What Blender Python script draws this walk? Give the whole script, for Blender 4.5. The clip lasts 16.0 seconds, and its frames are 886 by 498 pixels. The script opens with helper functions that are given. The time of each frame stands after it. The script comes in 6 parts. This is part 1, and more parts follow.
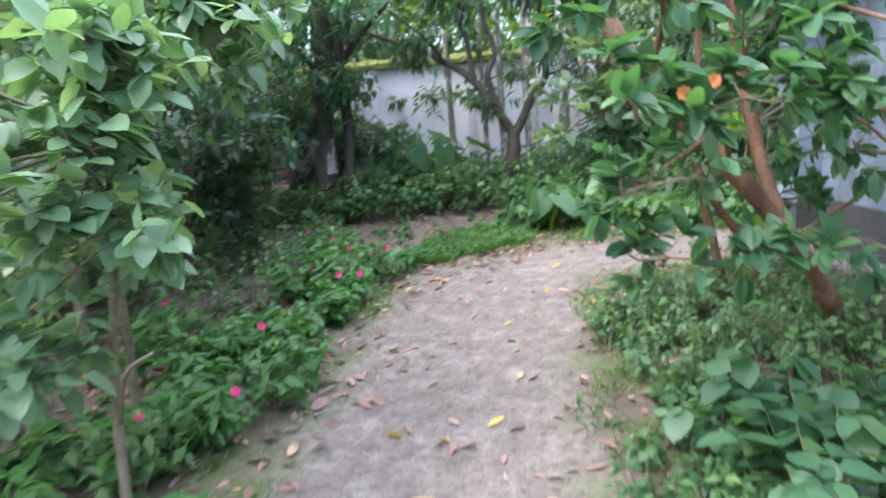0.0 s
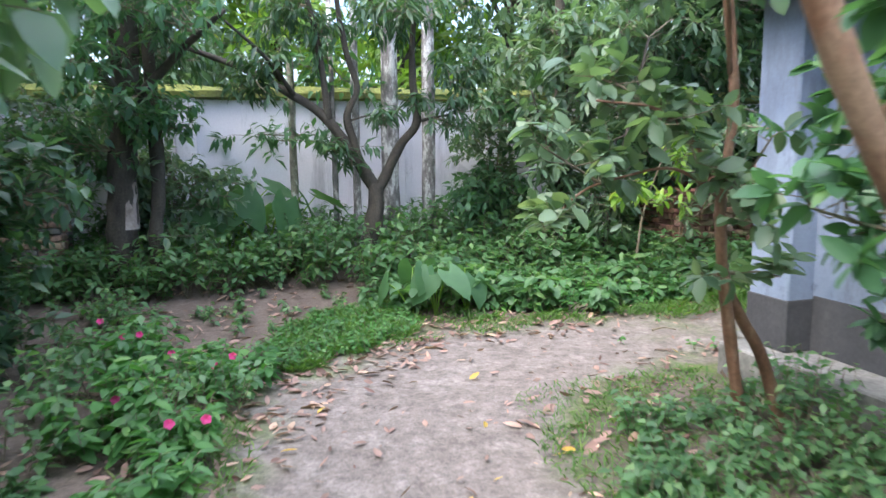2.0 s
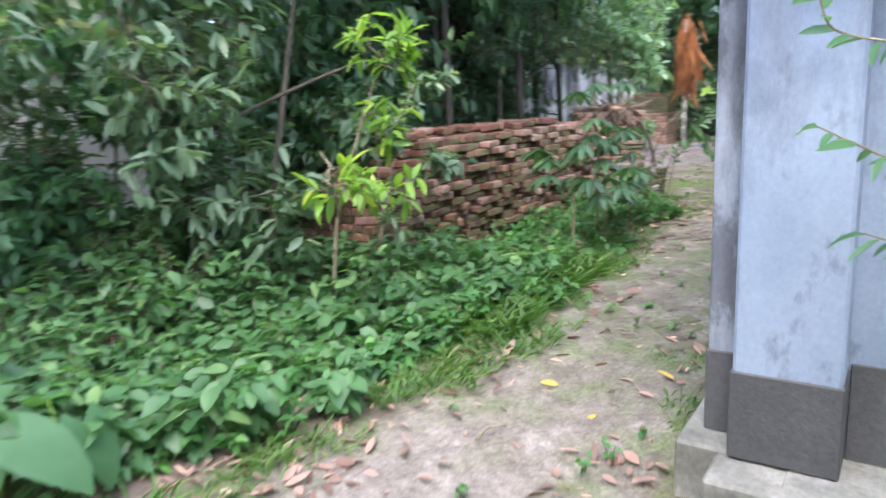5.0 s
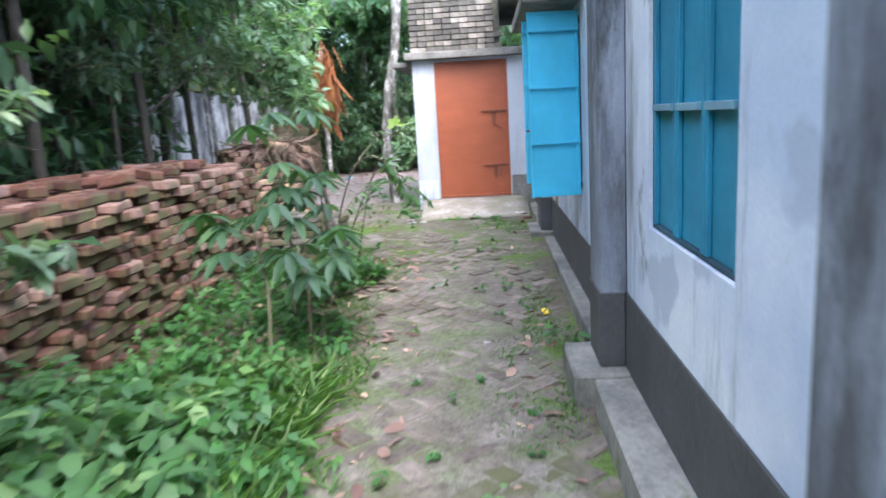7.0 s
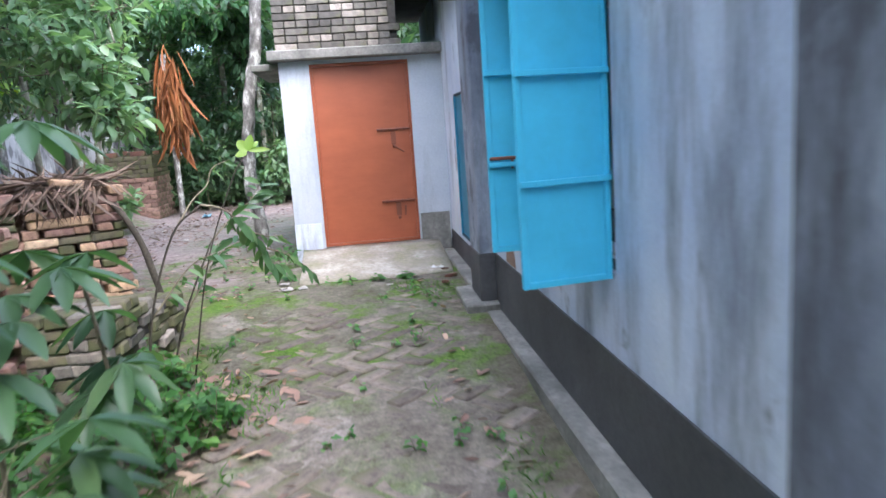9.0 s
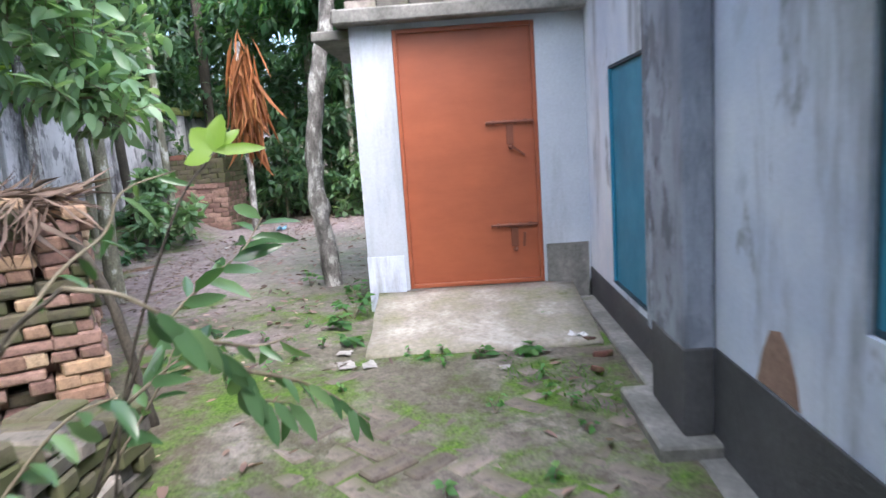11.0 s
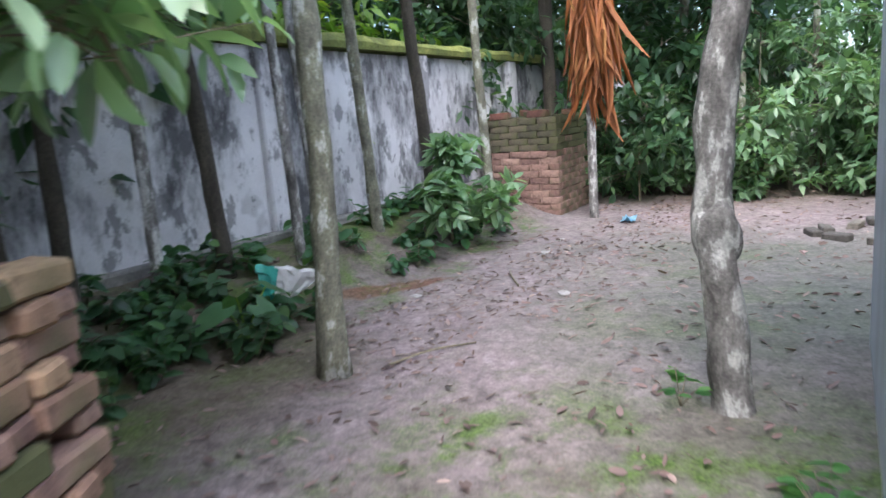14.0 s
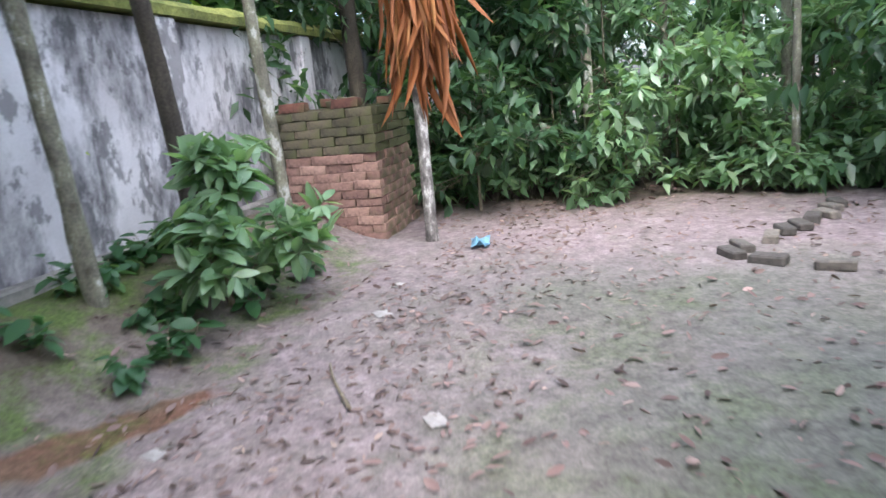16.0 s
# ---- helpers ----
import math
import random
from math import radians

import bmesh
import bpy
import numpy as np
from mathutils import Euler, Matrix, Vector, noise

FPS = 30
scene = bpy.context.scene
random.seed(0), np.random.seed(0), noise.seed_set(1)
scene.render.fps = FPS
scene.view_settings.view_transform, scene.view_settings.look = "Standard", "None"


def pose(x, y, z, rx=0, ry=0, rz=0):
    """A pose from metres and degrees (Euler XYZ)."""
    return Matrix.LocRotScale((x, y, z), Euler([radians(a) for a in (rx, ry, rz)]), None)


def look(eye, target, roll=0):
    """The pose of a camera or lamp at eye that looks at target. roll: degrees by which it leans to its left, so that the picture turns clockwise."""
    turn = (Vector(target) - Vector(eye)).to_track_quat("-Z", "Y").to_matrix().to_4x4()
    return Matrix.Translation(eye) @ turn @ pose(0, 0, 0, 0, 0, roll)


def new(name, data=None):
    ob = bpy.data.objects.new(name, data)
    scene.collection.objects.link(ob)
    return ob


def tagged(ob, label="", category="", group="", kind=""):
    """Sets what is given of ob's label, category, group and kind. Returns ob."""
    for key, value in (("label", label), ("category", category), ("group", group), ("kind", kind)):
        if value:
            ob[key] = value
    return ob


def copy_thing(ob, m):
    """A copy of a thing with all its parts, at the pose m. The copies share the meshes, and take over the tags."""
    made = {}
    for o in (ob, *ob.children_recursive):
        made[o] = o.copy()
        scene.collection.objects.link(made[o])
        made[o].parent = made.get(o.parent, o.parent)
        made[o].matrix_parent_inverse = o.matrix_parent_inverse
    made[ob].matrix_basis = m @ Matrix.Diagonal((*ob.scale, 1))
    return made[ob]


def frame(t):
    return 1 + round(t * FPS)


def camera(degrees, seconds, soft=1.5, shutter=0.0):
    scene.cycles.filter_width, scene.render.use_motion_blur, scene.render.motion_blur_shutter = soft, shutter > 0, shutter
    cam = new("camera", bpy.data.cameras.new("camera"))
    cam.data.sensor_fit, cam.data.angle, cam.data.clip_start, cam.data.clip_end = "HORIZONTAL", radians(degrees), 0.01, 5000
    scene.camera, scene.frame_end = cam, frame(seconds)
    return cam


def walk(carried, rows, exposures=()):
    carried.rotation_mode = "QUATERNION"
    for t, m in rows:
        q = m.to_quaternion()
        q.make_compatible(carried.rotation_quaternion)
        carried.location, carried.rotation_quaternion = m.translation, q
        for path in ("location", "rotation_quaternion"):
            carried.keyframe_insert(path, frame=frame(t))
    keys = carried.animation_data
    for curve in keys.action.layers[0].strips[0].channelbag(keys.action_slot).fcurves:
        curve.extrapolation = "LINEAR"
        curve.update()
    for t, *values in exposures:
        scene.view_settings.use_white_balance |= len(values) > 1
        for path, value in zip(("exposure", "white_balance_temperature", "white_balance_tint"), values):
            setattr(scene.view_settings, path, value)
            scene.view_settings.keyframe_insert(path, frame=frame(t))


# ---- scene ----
cam = camera(65.9, 16.0, shutter=0.6)
METRES, EYE, TILT, LEAN, TURN = 19.0, 1.5, 0.0, 0.0, 1.0
ROWS = [
    (0.0, 0.0, 0.0, 0.0, -0.92, -11.29, 4.62),
    (0.5, -0.0168, 0.0225, -0.0002, -7.11, -7.75, 1.64),
    (1.0, -0.0295, 0.0475, 0.0027, -13.66, -6.71, 2.61),
    (1.5, -0.0325, 0.0754, 0.0024, -18.68, -7.19, 1.36),
    (2.0, -0.0277, 0.1048, 0.0023, -17.67, -8.09, 0.72),
    (2.5, -0.0209, 0.1349, 0.002, -21.47, -9.1, 1.56),
    (3.0, -0.0145, 0.1636, 0.0032, -19.92, -10.11, 0.77),
    (3.5, -0.0082, 0.1941, 0.0037, -26.13, -10.53, 3.15),
    (4.0, -0.0021, 0.2253, 0.0036, -36.96, -10.08, 1.99),
    (4.5, 0.0072, 0.2523, 0.0038, -47.31, -11.49, 2.85),
    (5.0, 0.0186, 0.2786, 0.0033, -56.65, -11.83, 2.74),
    (7.5, 0.1496, 0.3442, 0.0063, -90.75, -10.54, 2.6),
    (8.0, 0.1846, 0.3461, 0.0061, -92.96, -9.84, 1.83),
    (8.5, 0.2214, 0.3494, 0.0057, -98.3, -10.04, 3.92),
    (11.0, 0.3815, 0.35, 0.0025, -89.61, -8.96, 3.92),
    (11.5, 0.4128, 0.351, 0.0027, -87.82, -10.07, 4.16),
    (12.0, 0.4439, 0.3536, 0.0027, -84.44, -11.14, 5.17),
    (12.5, 0.475, 0.3589, 0.0023, -72.88, -12.19, 1.54),
    (13.0, 0.5057, 0.3682, 0.0033, -67.26, -12.02, 1.3),
    (13.5, 0.538, 0.3792, 0.0048, -59.09, -11.65, 2.36),
    (14.0, 0.5663, 0.3952, 0.0051, -60.86, -10.73, 4.47),
    (14.5, 0.5938, 0.4099, 0.0031, -62.85, -10.77, 4.45),
    (15.0, 0.6242, 0.4266, 0.0037, -69.7, -11.32, 0.71),
    (15.5, 0.6519, 0.4402, 0.0032, -76.07, -12.55, 3.46),
    (16.0, 0.6838, 0.4482, 0.0029, -77.62, -12.65, 5.55),
]
EXPOSURES = [(0.0, 2.38, 5900, 13), (1.0, 2.32, 5900, 13), (3.0, 2.36, 5900, 13), (4.0, 2.38, 5850, 12), (5.0, 2.52, 5800, 12), (7.5, 2.55, 5650, 13), (8.5, 2.45, 5650, 13), (11.0, 2.3, 5800, 13), (12.0, 2.1, 5850, 12), (12.5, 2.0, 5850, 12), (13.5, 2.15, 5750, 12), (14.5, 2.32, 5750, 12), (16.0, 2.38, 5800, 14)]
walk(cam, [(t, pose(0, 0, EYE, TILT, LEAN, TURN) @ pose(METRES * x, METRES * y, METRES * z, 90 + pitch, roll, yaw)) for t, x, y, z, yaw, pitch, roll in ROWS],
     EXPOSURES)

# ---- world and light ----
world = bpy.data.worlds.new("sky")
scene.world = world
world.use_nodes = True
wn = world.node_tree
bg = wn.nodes["Background"]
sky = wn.nodes.new("ShaderNodeTexSky")
sky.sky_type = "NISHITA"
sky.sun_disc = False
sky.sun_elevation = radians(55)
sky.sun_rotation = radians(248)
sky.air_density, sky.dust_density, sky.ozone_density = 1.0, 4.0, 1.0
wn.links.new(sky.outputs[0], bg.inputs[0])
bg.inputs[1].default_value = 0.15
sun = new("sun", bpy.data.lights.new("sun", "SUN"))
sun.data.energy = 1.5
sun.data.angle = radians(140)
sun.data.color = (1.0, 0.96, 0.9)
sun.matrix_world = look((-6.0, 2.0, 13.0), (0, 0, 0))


# ---- helpers for building ----
def smooth(a, b, v):
    u = min(1.0, max(0.0, (v - a) / (b - a)))
    return u * u * (3 - 2 * u)


def ground_z(x, y):
    """Height of the ground: level at first, rising gently along the house, with a bank under the boundary wall."""
    z = 0.1 * smooth(2.5, 7.0, x) + 0.14 * smooth(6.5, 10.5, x)
    z += 0.40 * smooth(10.9, 12.0, y) * smooth(10.5, 12.5, x)
    z += 0.15 * smooth(8.3, 10.0, y) * (1 - smooth(3.0, 6.0, x))
    return z


def mesh_of(name, verts, faces, mat, flat=True):
    me = bpy.data.meshes.new(name)
    me.from_pydata([tuple(v) for v in verts], [], [tuple(f) for f in faces])
    if mat:
        me.materials.append(mat)
    if not flat:
        me.shade_smooth()
    return me


def from_bm(name, bm, mat, flat=True):
    me = bpy.data.meshes.new(name)
    bm.to_mesh(me)
    bm.free()
    if mat:
        me.materials.append(mat)
    if not flat:
        me.shade_smooth()
    return me


def put(name, me, parent=None, label="", m=None):
    ob = new(name, me)
    if parent:
        ob.parent = parent
    if m is not None:
        ob.matrix_basis = m
    if label:
        ob["label"] = label
    return ob


def part(name, bm, mat, parent, label="", flat=True):
    return put(name, from_bm(name, bm, mat, flat), parent, label)


def thing(name, label, category, m=None, group="", kind=""):
    ob = new(name)
    if m is not None:
        ob.matrix_basis = m
    return tagged(ob, label, category, group, kind)


def box(bm, x0, x1, y0, y1, z0, z1, bevel=0.0, rough=0.0):
    c = bmesh.ops.create_cube(bm, size=1)["verts"]
    for v in c:
        v.co = ((x0 + x1) / 2 + v.co.x * (x1 - x0), (y0 + y1) / 2 + v.co.y * (y1 - y0), (z0 + z1) / 2 + v.co.z * (z1 - z0))
        if rough:
            v.co += Vector((random.uniform(-rough, rough), random.uniform(-rough, rough), random.uniform(-rough, rough)))
    if bevel:
        es = list({e for v in c for e in v.link_edges})
        bmesh.ops.bevel(bm, geom=es, offset=bevel, segments=1, affect="EDGES")
    return bm


def one_box(*a, **k):
    return box(bmesh.new(), *a, **k)


def rod(bm, a, b, r, sides=8):
    a, b = Vector(a), Vector(b)
    d = b - a
    m = Matrix.Translation((a + b) / 2) @ d.to_track_quat("Z", "Y").to_matrix().to_4x4()
    bmesh.ops.create_cone(bm, cap_ends=True, segments=sides, radius1=r, radius2=r, depth=d.length, matrix=m)
    return bm


# ---- materials ----
def nodes_of(name):
    mat = bpy.data.materials.new(name)
    mat.use_nodes = True
    nt = mat.node_tree
    return mat, nt, nt.nodes["Principled BSDF"]


def tex(nt, scale, detail=4.0, rough=0.6, coord="Object", stretch=(1, 1, 1), kind="ShaderNodeTexNoise"):
    tc = nt.nodes.new("ShaderNodeTexCoord")
    mp = nt.nodes.new("ShaderNodeMapping")
    mp.inputs["Scale"].default_value = stretch
    nt.links.new(tc.outputs[coord], mp.inputs[0])
    n = nt.nodes.new(kind)
    n.inputs["Scale"].default_value = scale
    if kind == "ShaderNodeTexNoise":
        n.inputs["Detail"].default_value = detail
        n.inputs["Roughness"].default_value = rough
    nt.links.new(mp.outputs[0], n.inputs["Vector"])
    return n


def ramp(nt, src, stops):
    r = nt.nodes.new("ShaderNodeValToRGB")
    el = r.color_ramp.elements
    while len(el) < len(stops):
        el.new(0.5)
    for e, (p, c) in zip(el, stops):
        e.position = p
        e.color = (*c, 1) if len(c) == 3 else c
    nt.links.new(src, r.inputs[0])
    return r


def mix(nt, fac, a, b, mode="MIX"):
    m = nt.nodes.new("ShaderNodeMix")
    m.data_type, m.blend_type = "RGBA", mode
    for sock, val in ((m.inputs[0], fac), (m.inputs[6], a), (m.inputs[7], b)):
        if isinstance(val, (int, float)):
            sock.default_value = val
        elif isinstance(val, tuple):
            sock.default_value = (*val, 1)
        else:
            nt.links.new(val, sock)
    return m.outputs[2]


def bump(nt, bsdf, src, strength=0.4, dist=0.01):
    b = nt.nodes.new("ShaderNodeBump")
    b.inputs["Strength"].default_value = strength
    b.inputs["Distance"].default_value = dist
    nt.links.new(src, b.inputs["Height"])
    nt.links.new(b.outputs[0], bsdf.inputs["Normal"])


def leaf_mat(name, dark, mid, light, rough=0.45, through_light=0.35):
    """Leaves: every leaf has its own tint, and lets some light through."""
    mat, nt, p = nodes_of(name)
    g = nt.nodes.new("ShaderNodeNewGeometry")
    c = ramp(nt, g.outputs["Random Per Island"], [(0.0, dark), (0.5, mid), (0.86, mid), (1.0, light)])
    n = tex(nt, 2.5, 3)
    v = ramp(nt, n.outputs[0], [(0.3, (0.65, 0.7, 0.6)), (0.7, (1.15, 1.1, 1.0))])
    col = mix(nt, 1.0, c.outputs[0], v.outputs[0], "MULTIPLY")
    col = mix(nt, 1.0, col, (1.08, 1.0, 1.14), "MULTIPLY")
    nt.links.new(col, p.inputs["Base Color"])
    p.inputs["Roughness"].default_value = rough
    p.inputs["Specular IOR Level"].default_value = 0.5
    tr = nt.nodes.new("ShaderNodeBsdfTranslucent")
    tcol = mix(nt, 1.0, col, (1.5, 1.6, 0.7), "MULTIPLY")
    nt.links.new(tcol, tr.inputs[0])
    ms = nt.nodes.new("ShaderNodeMixShader")
    ms.inputs[0].default_value = through_light
    nt.links.new(p.outputs[0], ms.inputs[1])
    nt.links.new(tr.outputs[0], ms.inputs[2])
    nt.links.new(ms.outputs[0], nt.nodes["Material Output"].inputs[0])
    return mat


def noisy(name, stops, scale, rough=0.8, fine=40.0, fine_amt=0.35, bump_s=0.4, bump_d=0.01, stretch=(1, 1, 1), metallic=0.0):
    mat, nt, p = nodes_of(name)
    a = tex(nt, scale, 6, 0.65, stretch=stretch)
    c = ramp(nt, a.outputs[0], stops)
    b = tex(nt, fine, 4)
    f = ramp(nt, b.outputs[0], [(0.25, (1 - fine_amt,) * 3), (0.75, (1 + fine_amt * 0.6,) * 3)])
    col = mix(nt, 1.0, c.outputs[0], f.outputs[0], "MULTIPLY")
    nt.links.new(col, p.inputs["Base Color"])
    p.inputs["Roughness"].default_value = rough
    p.inputs["Metallic"].default_value = metallic
    bump(nt, p, b.outputs[0], bump_s, bump_d)
    return mat


LEAF_DARK = leaf_mat("leaf_dark", (0.035, 0.085, 0.045), (0.059, 0.133, 0.065), (0.118, 0.218, 0.09), 0.36, 0.42)
LEAF_MID = leaf_mat("leaf_mid", (0.047, 0.128, 0.063), (0.077, 0.19, 0.09), (0.153, 0.304, 0.112), 0.38, 0.42)
LEAF_BRIGHT = leaf_mat("leaf_bright", (0.118, 0.247, 0.039), (0.189, 0.342, 0.056), (0.354, 0.456, 0.067), 0.42, 0.45)
LEAF_WEED = leaf_mat("leaf_weed", (0.055, 0.145, 0.058), (0.1, 0.225, 0.088), (0.19, 0.335, 0.13), 0.45, 0.42)
LEAF_FRESH = leaf_mat("leaf_fresh", (0.05, 0.16, 0.046), (0.08, 0.225, 0.06), (0.15, 0.32, 0.085), 0.48, 0.42)
LEAF_GREY = leaf_mat("leaf_grey", (0.077, 0.152, 0.09), (0.13, 0.223, 0.134), (0.212, 0.304, 0.168), 0.42, 0.4)
GRASS = leaf_mat("grass_blade", (0.05, 0.135, 0.028), (0.085, 0.19, 0.038), (0.17, 0.27, 0.07), 0.55, 0.4)
LEAF_PALE = leaf_mat("leaf_pale", (0.13, 0.25, 0.13), (0.2, 0.35, 0.2), (0.31, 0.46, 0.29), 0.3, 0.38)
DRY_LEAF = leaf_mat("dry_leaf", (0.1, 0.06, 0.045), (0.3, 0.21, 0.17), (0.55, 0.42, 0.3), 0.7, 0.15)
YARD_LEAF = leaf_mat("yard_leaf", (0.09, 0.068, 0.06), (0.21, 0.16, 0.145), (0.4, 0.33, 0.29), 0.8, 0.1)
YELLOW_LEAF = leaf_mat("yellow_leaf", (0.45, 0.3, 0.05), (0.55, 0.4, 0.08), (0.6, 0.48, 0.15), 0.6, 0.2)
DRY_FROND = leaf_mat("dry_frond", (0.16, 0.06, 0.02), (0.32, 0.13, 0.04), (0.5, 0.3, 0.1), 0.7, 0.2)
STRAW = leaf_mat("straw", (0.12, 0.09, 0.07), (0.22, 0.17, 0.13), (0.36, 0.29, 0.22), 0.8, 0.1)
PINK = leaf_mat("pink_petal", (0.65, 0.04, 0.25), (0.78, 0.09, 0.36), (0.82, 0.2, 0.45), 0.5, 0.3)
ORANGE = leaf_mat("orange_petal", (0.6, 0.2, 0.06), (0.7, 0.28, 0.1), (0.8, 0.4, 0.15), 0.5, 0.3)
BARK_GREY = noisy("bark_grey", [(0.34, (0.08, 0.076, 0.07)), (0.45, (0.18, 0.172, 0.16)), (0.53, (0.27, 0.26, 0.245)), (0.58, (0.55, 0.55, 0.52))], 10, 0.9, 60, 0.45, 0.7, 0.012, (1, 1, 0.45))
BARK_DARK = noisy("bark_dark", [(0.3, (0.03, 0.026, 0.02)), (0.6, (0.075, 0.065, 0.048)), (0.78, (0.14, 0.13, 0.09))], 8, 0.9, 55, 0.45, 0.8, 0.012, (1, 1, 0.3))
BARK_MOSS = noisy("bark_moss", [(0.3, (0.06, 0.058, 0.035)), (0.45, (0.17, 0.165, 0.125)), (0.54, (0.23, 0.235, 0.16)), (0.6, (0.5, 0.51, 0.46))], 8, 0.9, 60, 0.4, 0.7, 0.01, (1, 1, 0.5))
BARK_GUAVA = noisy("bark_guava", [(0.32, (0.1, 0.05, 0.027)), (0.5, (0.19, 0.1, 0.055)), (0.66, (0.29, 0.2, 0.13))], 5, 0.7, 45, 0.3, 0.4, 0.006, (1, 1, 0.35))
TWIG = noisy("twig", [(0.3, (0.12, 0.1, 0.06)), (0.7, (0.26, 0.23, 0.16))], 10, 0.8, 60, 0.3)


def plaster(name, base, worn, dirt, streak=0.5, patches=True, lo=0.5, hi=0.72, drip=2.4, run=0.14):
    """Painted plaster with rain streaks, worn patches and grime."""
    mat, nt, p = nodes_of(name)
    big = tex(nt, 0.9, 5, 0.6)
    c = ramp(nt, big.outputs[0], [(0.36, base), (0.62, worn)])
    st = tex(nt, drip, 7, 0.72, stretch=(1, 1, run))
    sm = ramp(nt, st.outputs[0], [(lo, (0, 0, 0)), (hi, (streak,) * 3)])
    col = mix(nt, sm.outputs[0], c.outputs[0], dirt)
    if patches:
        pt = tex(nt, 1.7, 3, 0.5)
        pm = ramp(nt, pt.outputs[0], [(0.64, (0, 0, 0)), (0.67, (0.55,) * 3)])
        col = mix(nt, pm.outputs[0], col, tuple(v * 0.72 for v in base))
        bl = tex(nt, 3.5, 5, 0.65, stretch=(1, 1, 0.6))
        bm_ = ramp(nt, bl.outputs[0], [(lo + 0.08, (0, 0, 0)), (hi - 0.02, (streak * 0.7,) * 3)])
        col = mix(nt, bm_.outputs[0], col, dirt)
    f = tex(nt, 55, 5)
    fr = ramp(nt, f.outputs[0], [(0.2, (0.88,) * 3), (0.8, (1.08,) * 3)])
    col = mix(nt, 1.0, col, fr.outputs[0], "MULTIPLY")
    nt.links.new(col, p.inputs["Base Color"])
    p.inputs["Roughness"].default_value = 0.75
    bump(nt, p, f.outputs[0], 0.25, 0.004)
    return mat


WALL_PAINT = plaster("blue_grey_limewash", (0.52, 0.59, 0.73), (0.78, 0.82, 0.89), (0.1, 0.105, 0.12), 0.85, True, 0.53, 0.7, 1.8, 0.16)
# West side limewash: the guava's shade is put into this darker colour.
WEST_SHADED = plaster("shaded_west_limewash", (0.17, 0.22, 0.315), (0.27, 0.33, 0.425), (0.1, 0.11, 0.135), 0.75, True, 0.5, 0.66, 1.6, 0.3)
WALL_WHITE = plaster("pale_limewash", (0.43, 0.48, 0.56), (0.53, 0.57, 0.62), (0.2, 0.21, 0.22), 0.6, False)
PILASTER = plaster("weathered_pilaster_paint", (0.17, 0.19, 0.24), (0.36, 0.4, 0.47), (0.06, 0.062, 0.07), 0.9, True, 0.46, 0.62, 2.0, 0.25)
DADO = noisy("dark_grey_dado_paint", [(0.3, (0.055, 0.056, 0.06)), (0.6, (0.085, 0.086, 0.09)), (0.8, (0.14, 0.14, 0.14))], 2.2, 0.7, 40, 0.2)
CONCRETE = noisy("concrete", [(0.3, (0.1, 0.1, 0.085)), (0.5, (0.21, 0.205, 0.185)), (0.6, (0.3, 0.29, 0.26)), (0.7, (0.1, 0.12, 0.045))], 2.0, 0.85, 35, 0.3, 0.4, 0.008)
PORCH = noisy("mossy_porch_concrete", [(0.3, (0.15, 0.17, 0.06)), (0.4, (0.28, 0.27, 0.19)), (0.52, (0.33, 0.3, 0.25)), (0.68, (0.5, 0.475, 0.43))], 2.6, 0.85, 30, 0.3, 0.4, 0.006)
BOUNDARY_DARK = plaster("black_streaked_boundary_plaster", (0.5, 0.49, 0.5), (0.74, 0.73, 0.74), (0.05, 0.05, 0.055), 0.88, True, 0.46, 0.6, 1.5, 0.45)
BOUNDARY = plaster("stained_white_boundary_plaster", (0.72, 0.71, 0.76), (0.84, 0.82, 0.87), (0.2, 0.2, 0.23), 0.6, True, 0.54, 0.72)
COPING = noisy("mossy_coping", [(0.3, (0.09, 0.1, 0.04)), (0.5, (0.2, 0.23, 0.06)), (0.7, (0.34, 0.36, 0.1))], 3, 0.95, 30, 0.4, 0.7, 0.02)
# Near-black colour stands in for the lack of light indoors.
DARK = noisy("shade_toned_interior", [(0.3, (0.02, 0.02, 0.022)), (0.7, (0.04, 0.04, 0.042))], 3, 0.9)


def paint(name, base, alt, rough=0.42):
    mat, nt, p = nodes_of(name)
    a = tex(nt, 1.6, 5, 0.6)
    c = ramp(nt, a.outputs[0], [(0.3, alt), (0.65, base)])
    s = tex(nt, 4, 6, 0.7, stretch=(1, 0.25, 1))
    sr = ramp(nt, s.outputs[0], [(0.25, (0.82,) * 3), (0.75, (1.1,) * 3)])
    col = mix(nt, 1.0, c.outputs[0], sr.outputs[0], "MULTIPLY")
    nt.links.new(col, p.inputs["Base Color"])
    r = ramp(nt, s.outputs[0], [(0.3, (rough + 0.15,) * 3), (0.7, (rough,) * 3)])
    nt.links.new(r.outputs[0], p.inputs["Roughness"])
    bump(nt, p, a.outputs[0], 0.25, 0.02)
    return mat


# Brightened blue: sky light caught by the open leaves is in the colour.
BLUE = paint("sky_blue_enamel", (0.1, 0.56, 0.8), (0.08, 0.5, 0.74), 0.4)
# Closed shutters: older dusty paint, with the recess shade mixed into the colour.
BLUE_WORN_SHADED = paint("worn_shaded_blue_enamel", (0.035, 0.26, 0.4), (0.03, 0.205, 0.33), 0.5)
DUSTY = paint("dusty_blue_grey_bar", (0.2, 0.34, 0.42), (0.14, 0.29, 0.38), 0.6)
FRAME_DARK = paint("blackened_window_steel", (0.02, 0.06, 0.085), (0.015, 0.04, 0.055), 0.6)
RUST = paint("red_oxide_enamel", (0.36, 0.1, 0.042), (0.29, 0.08, 0.035), 0.42)
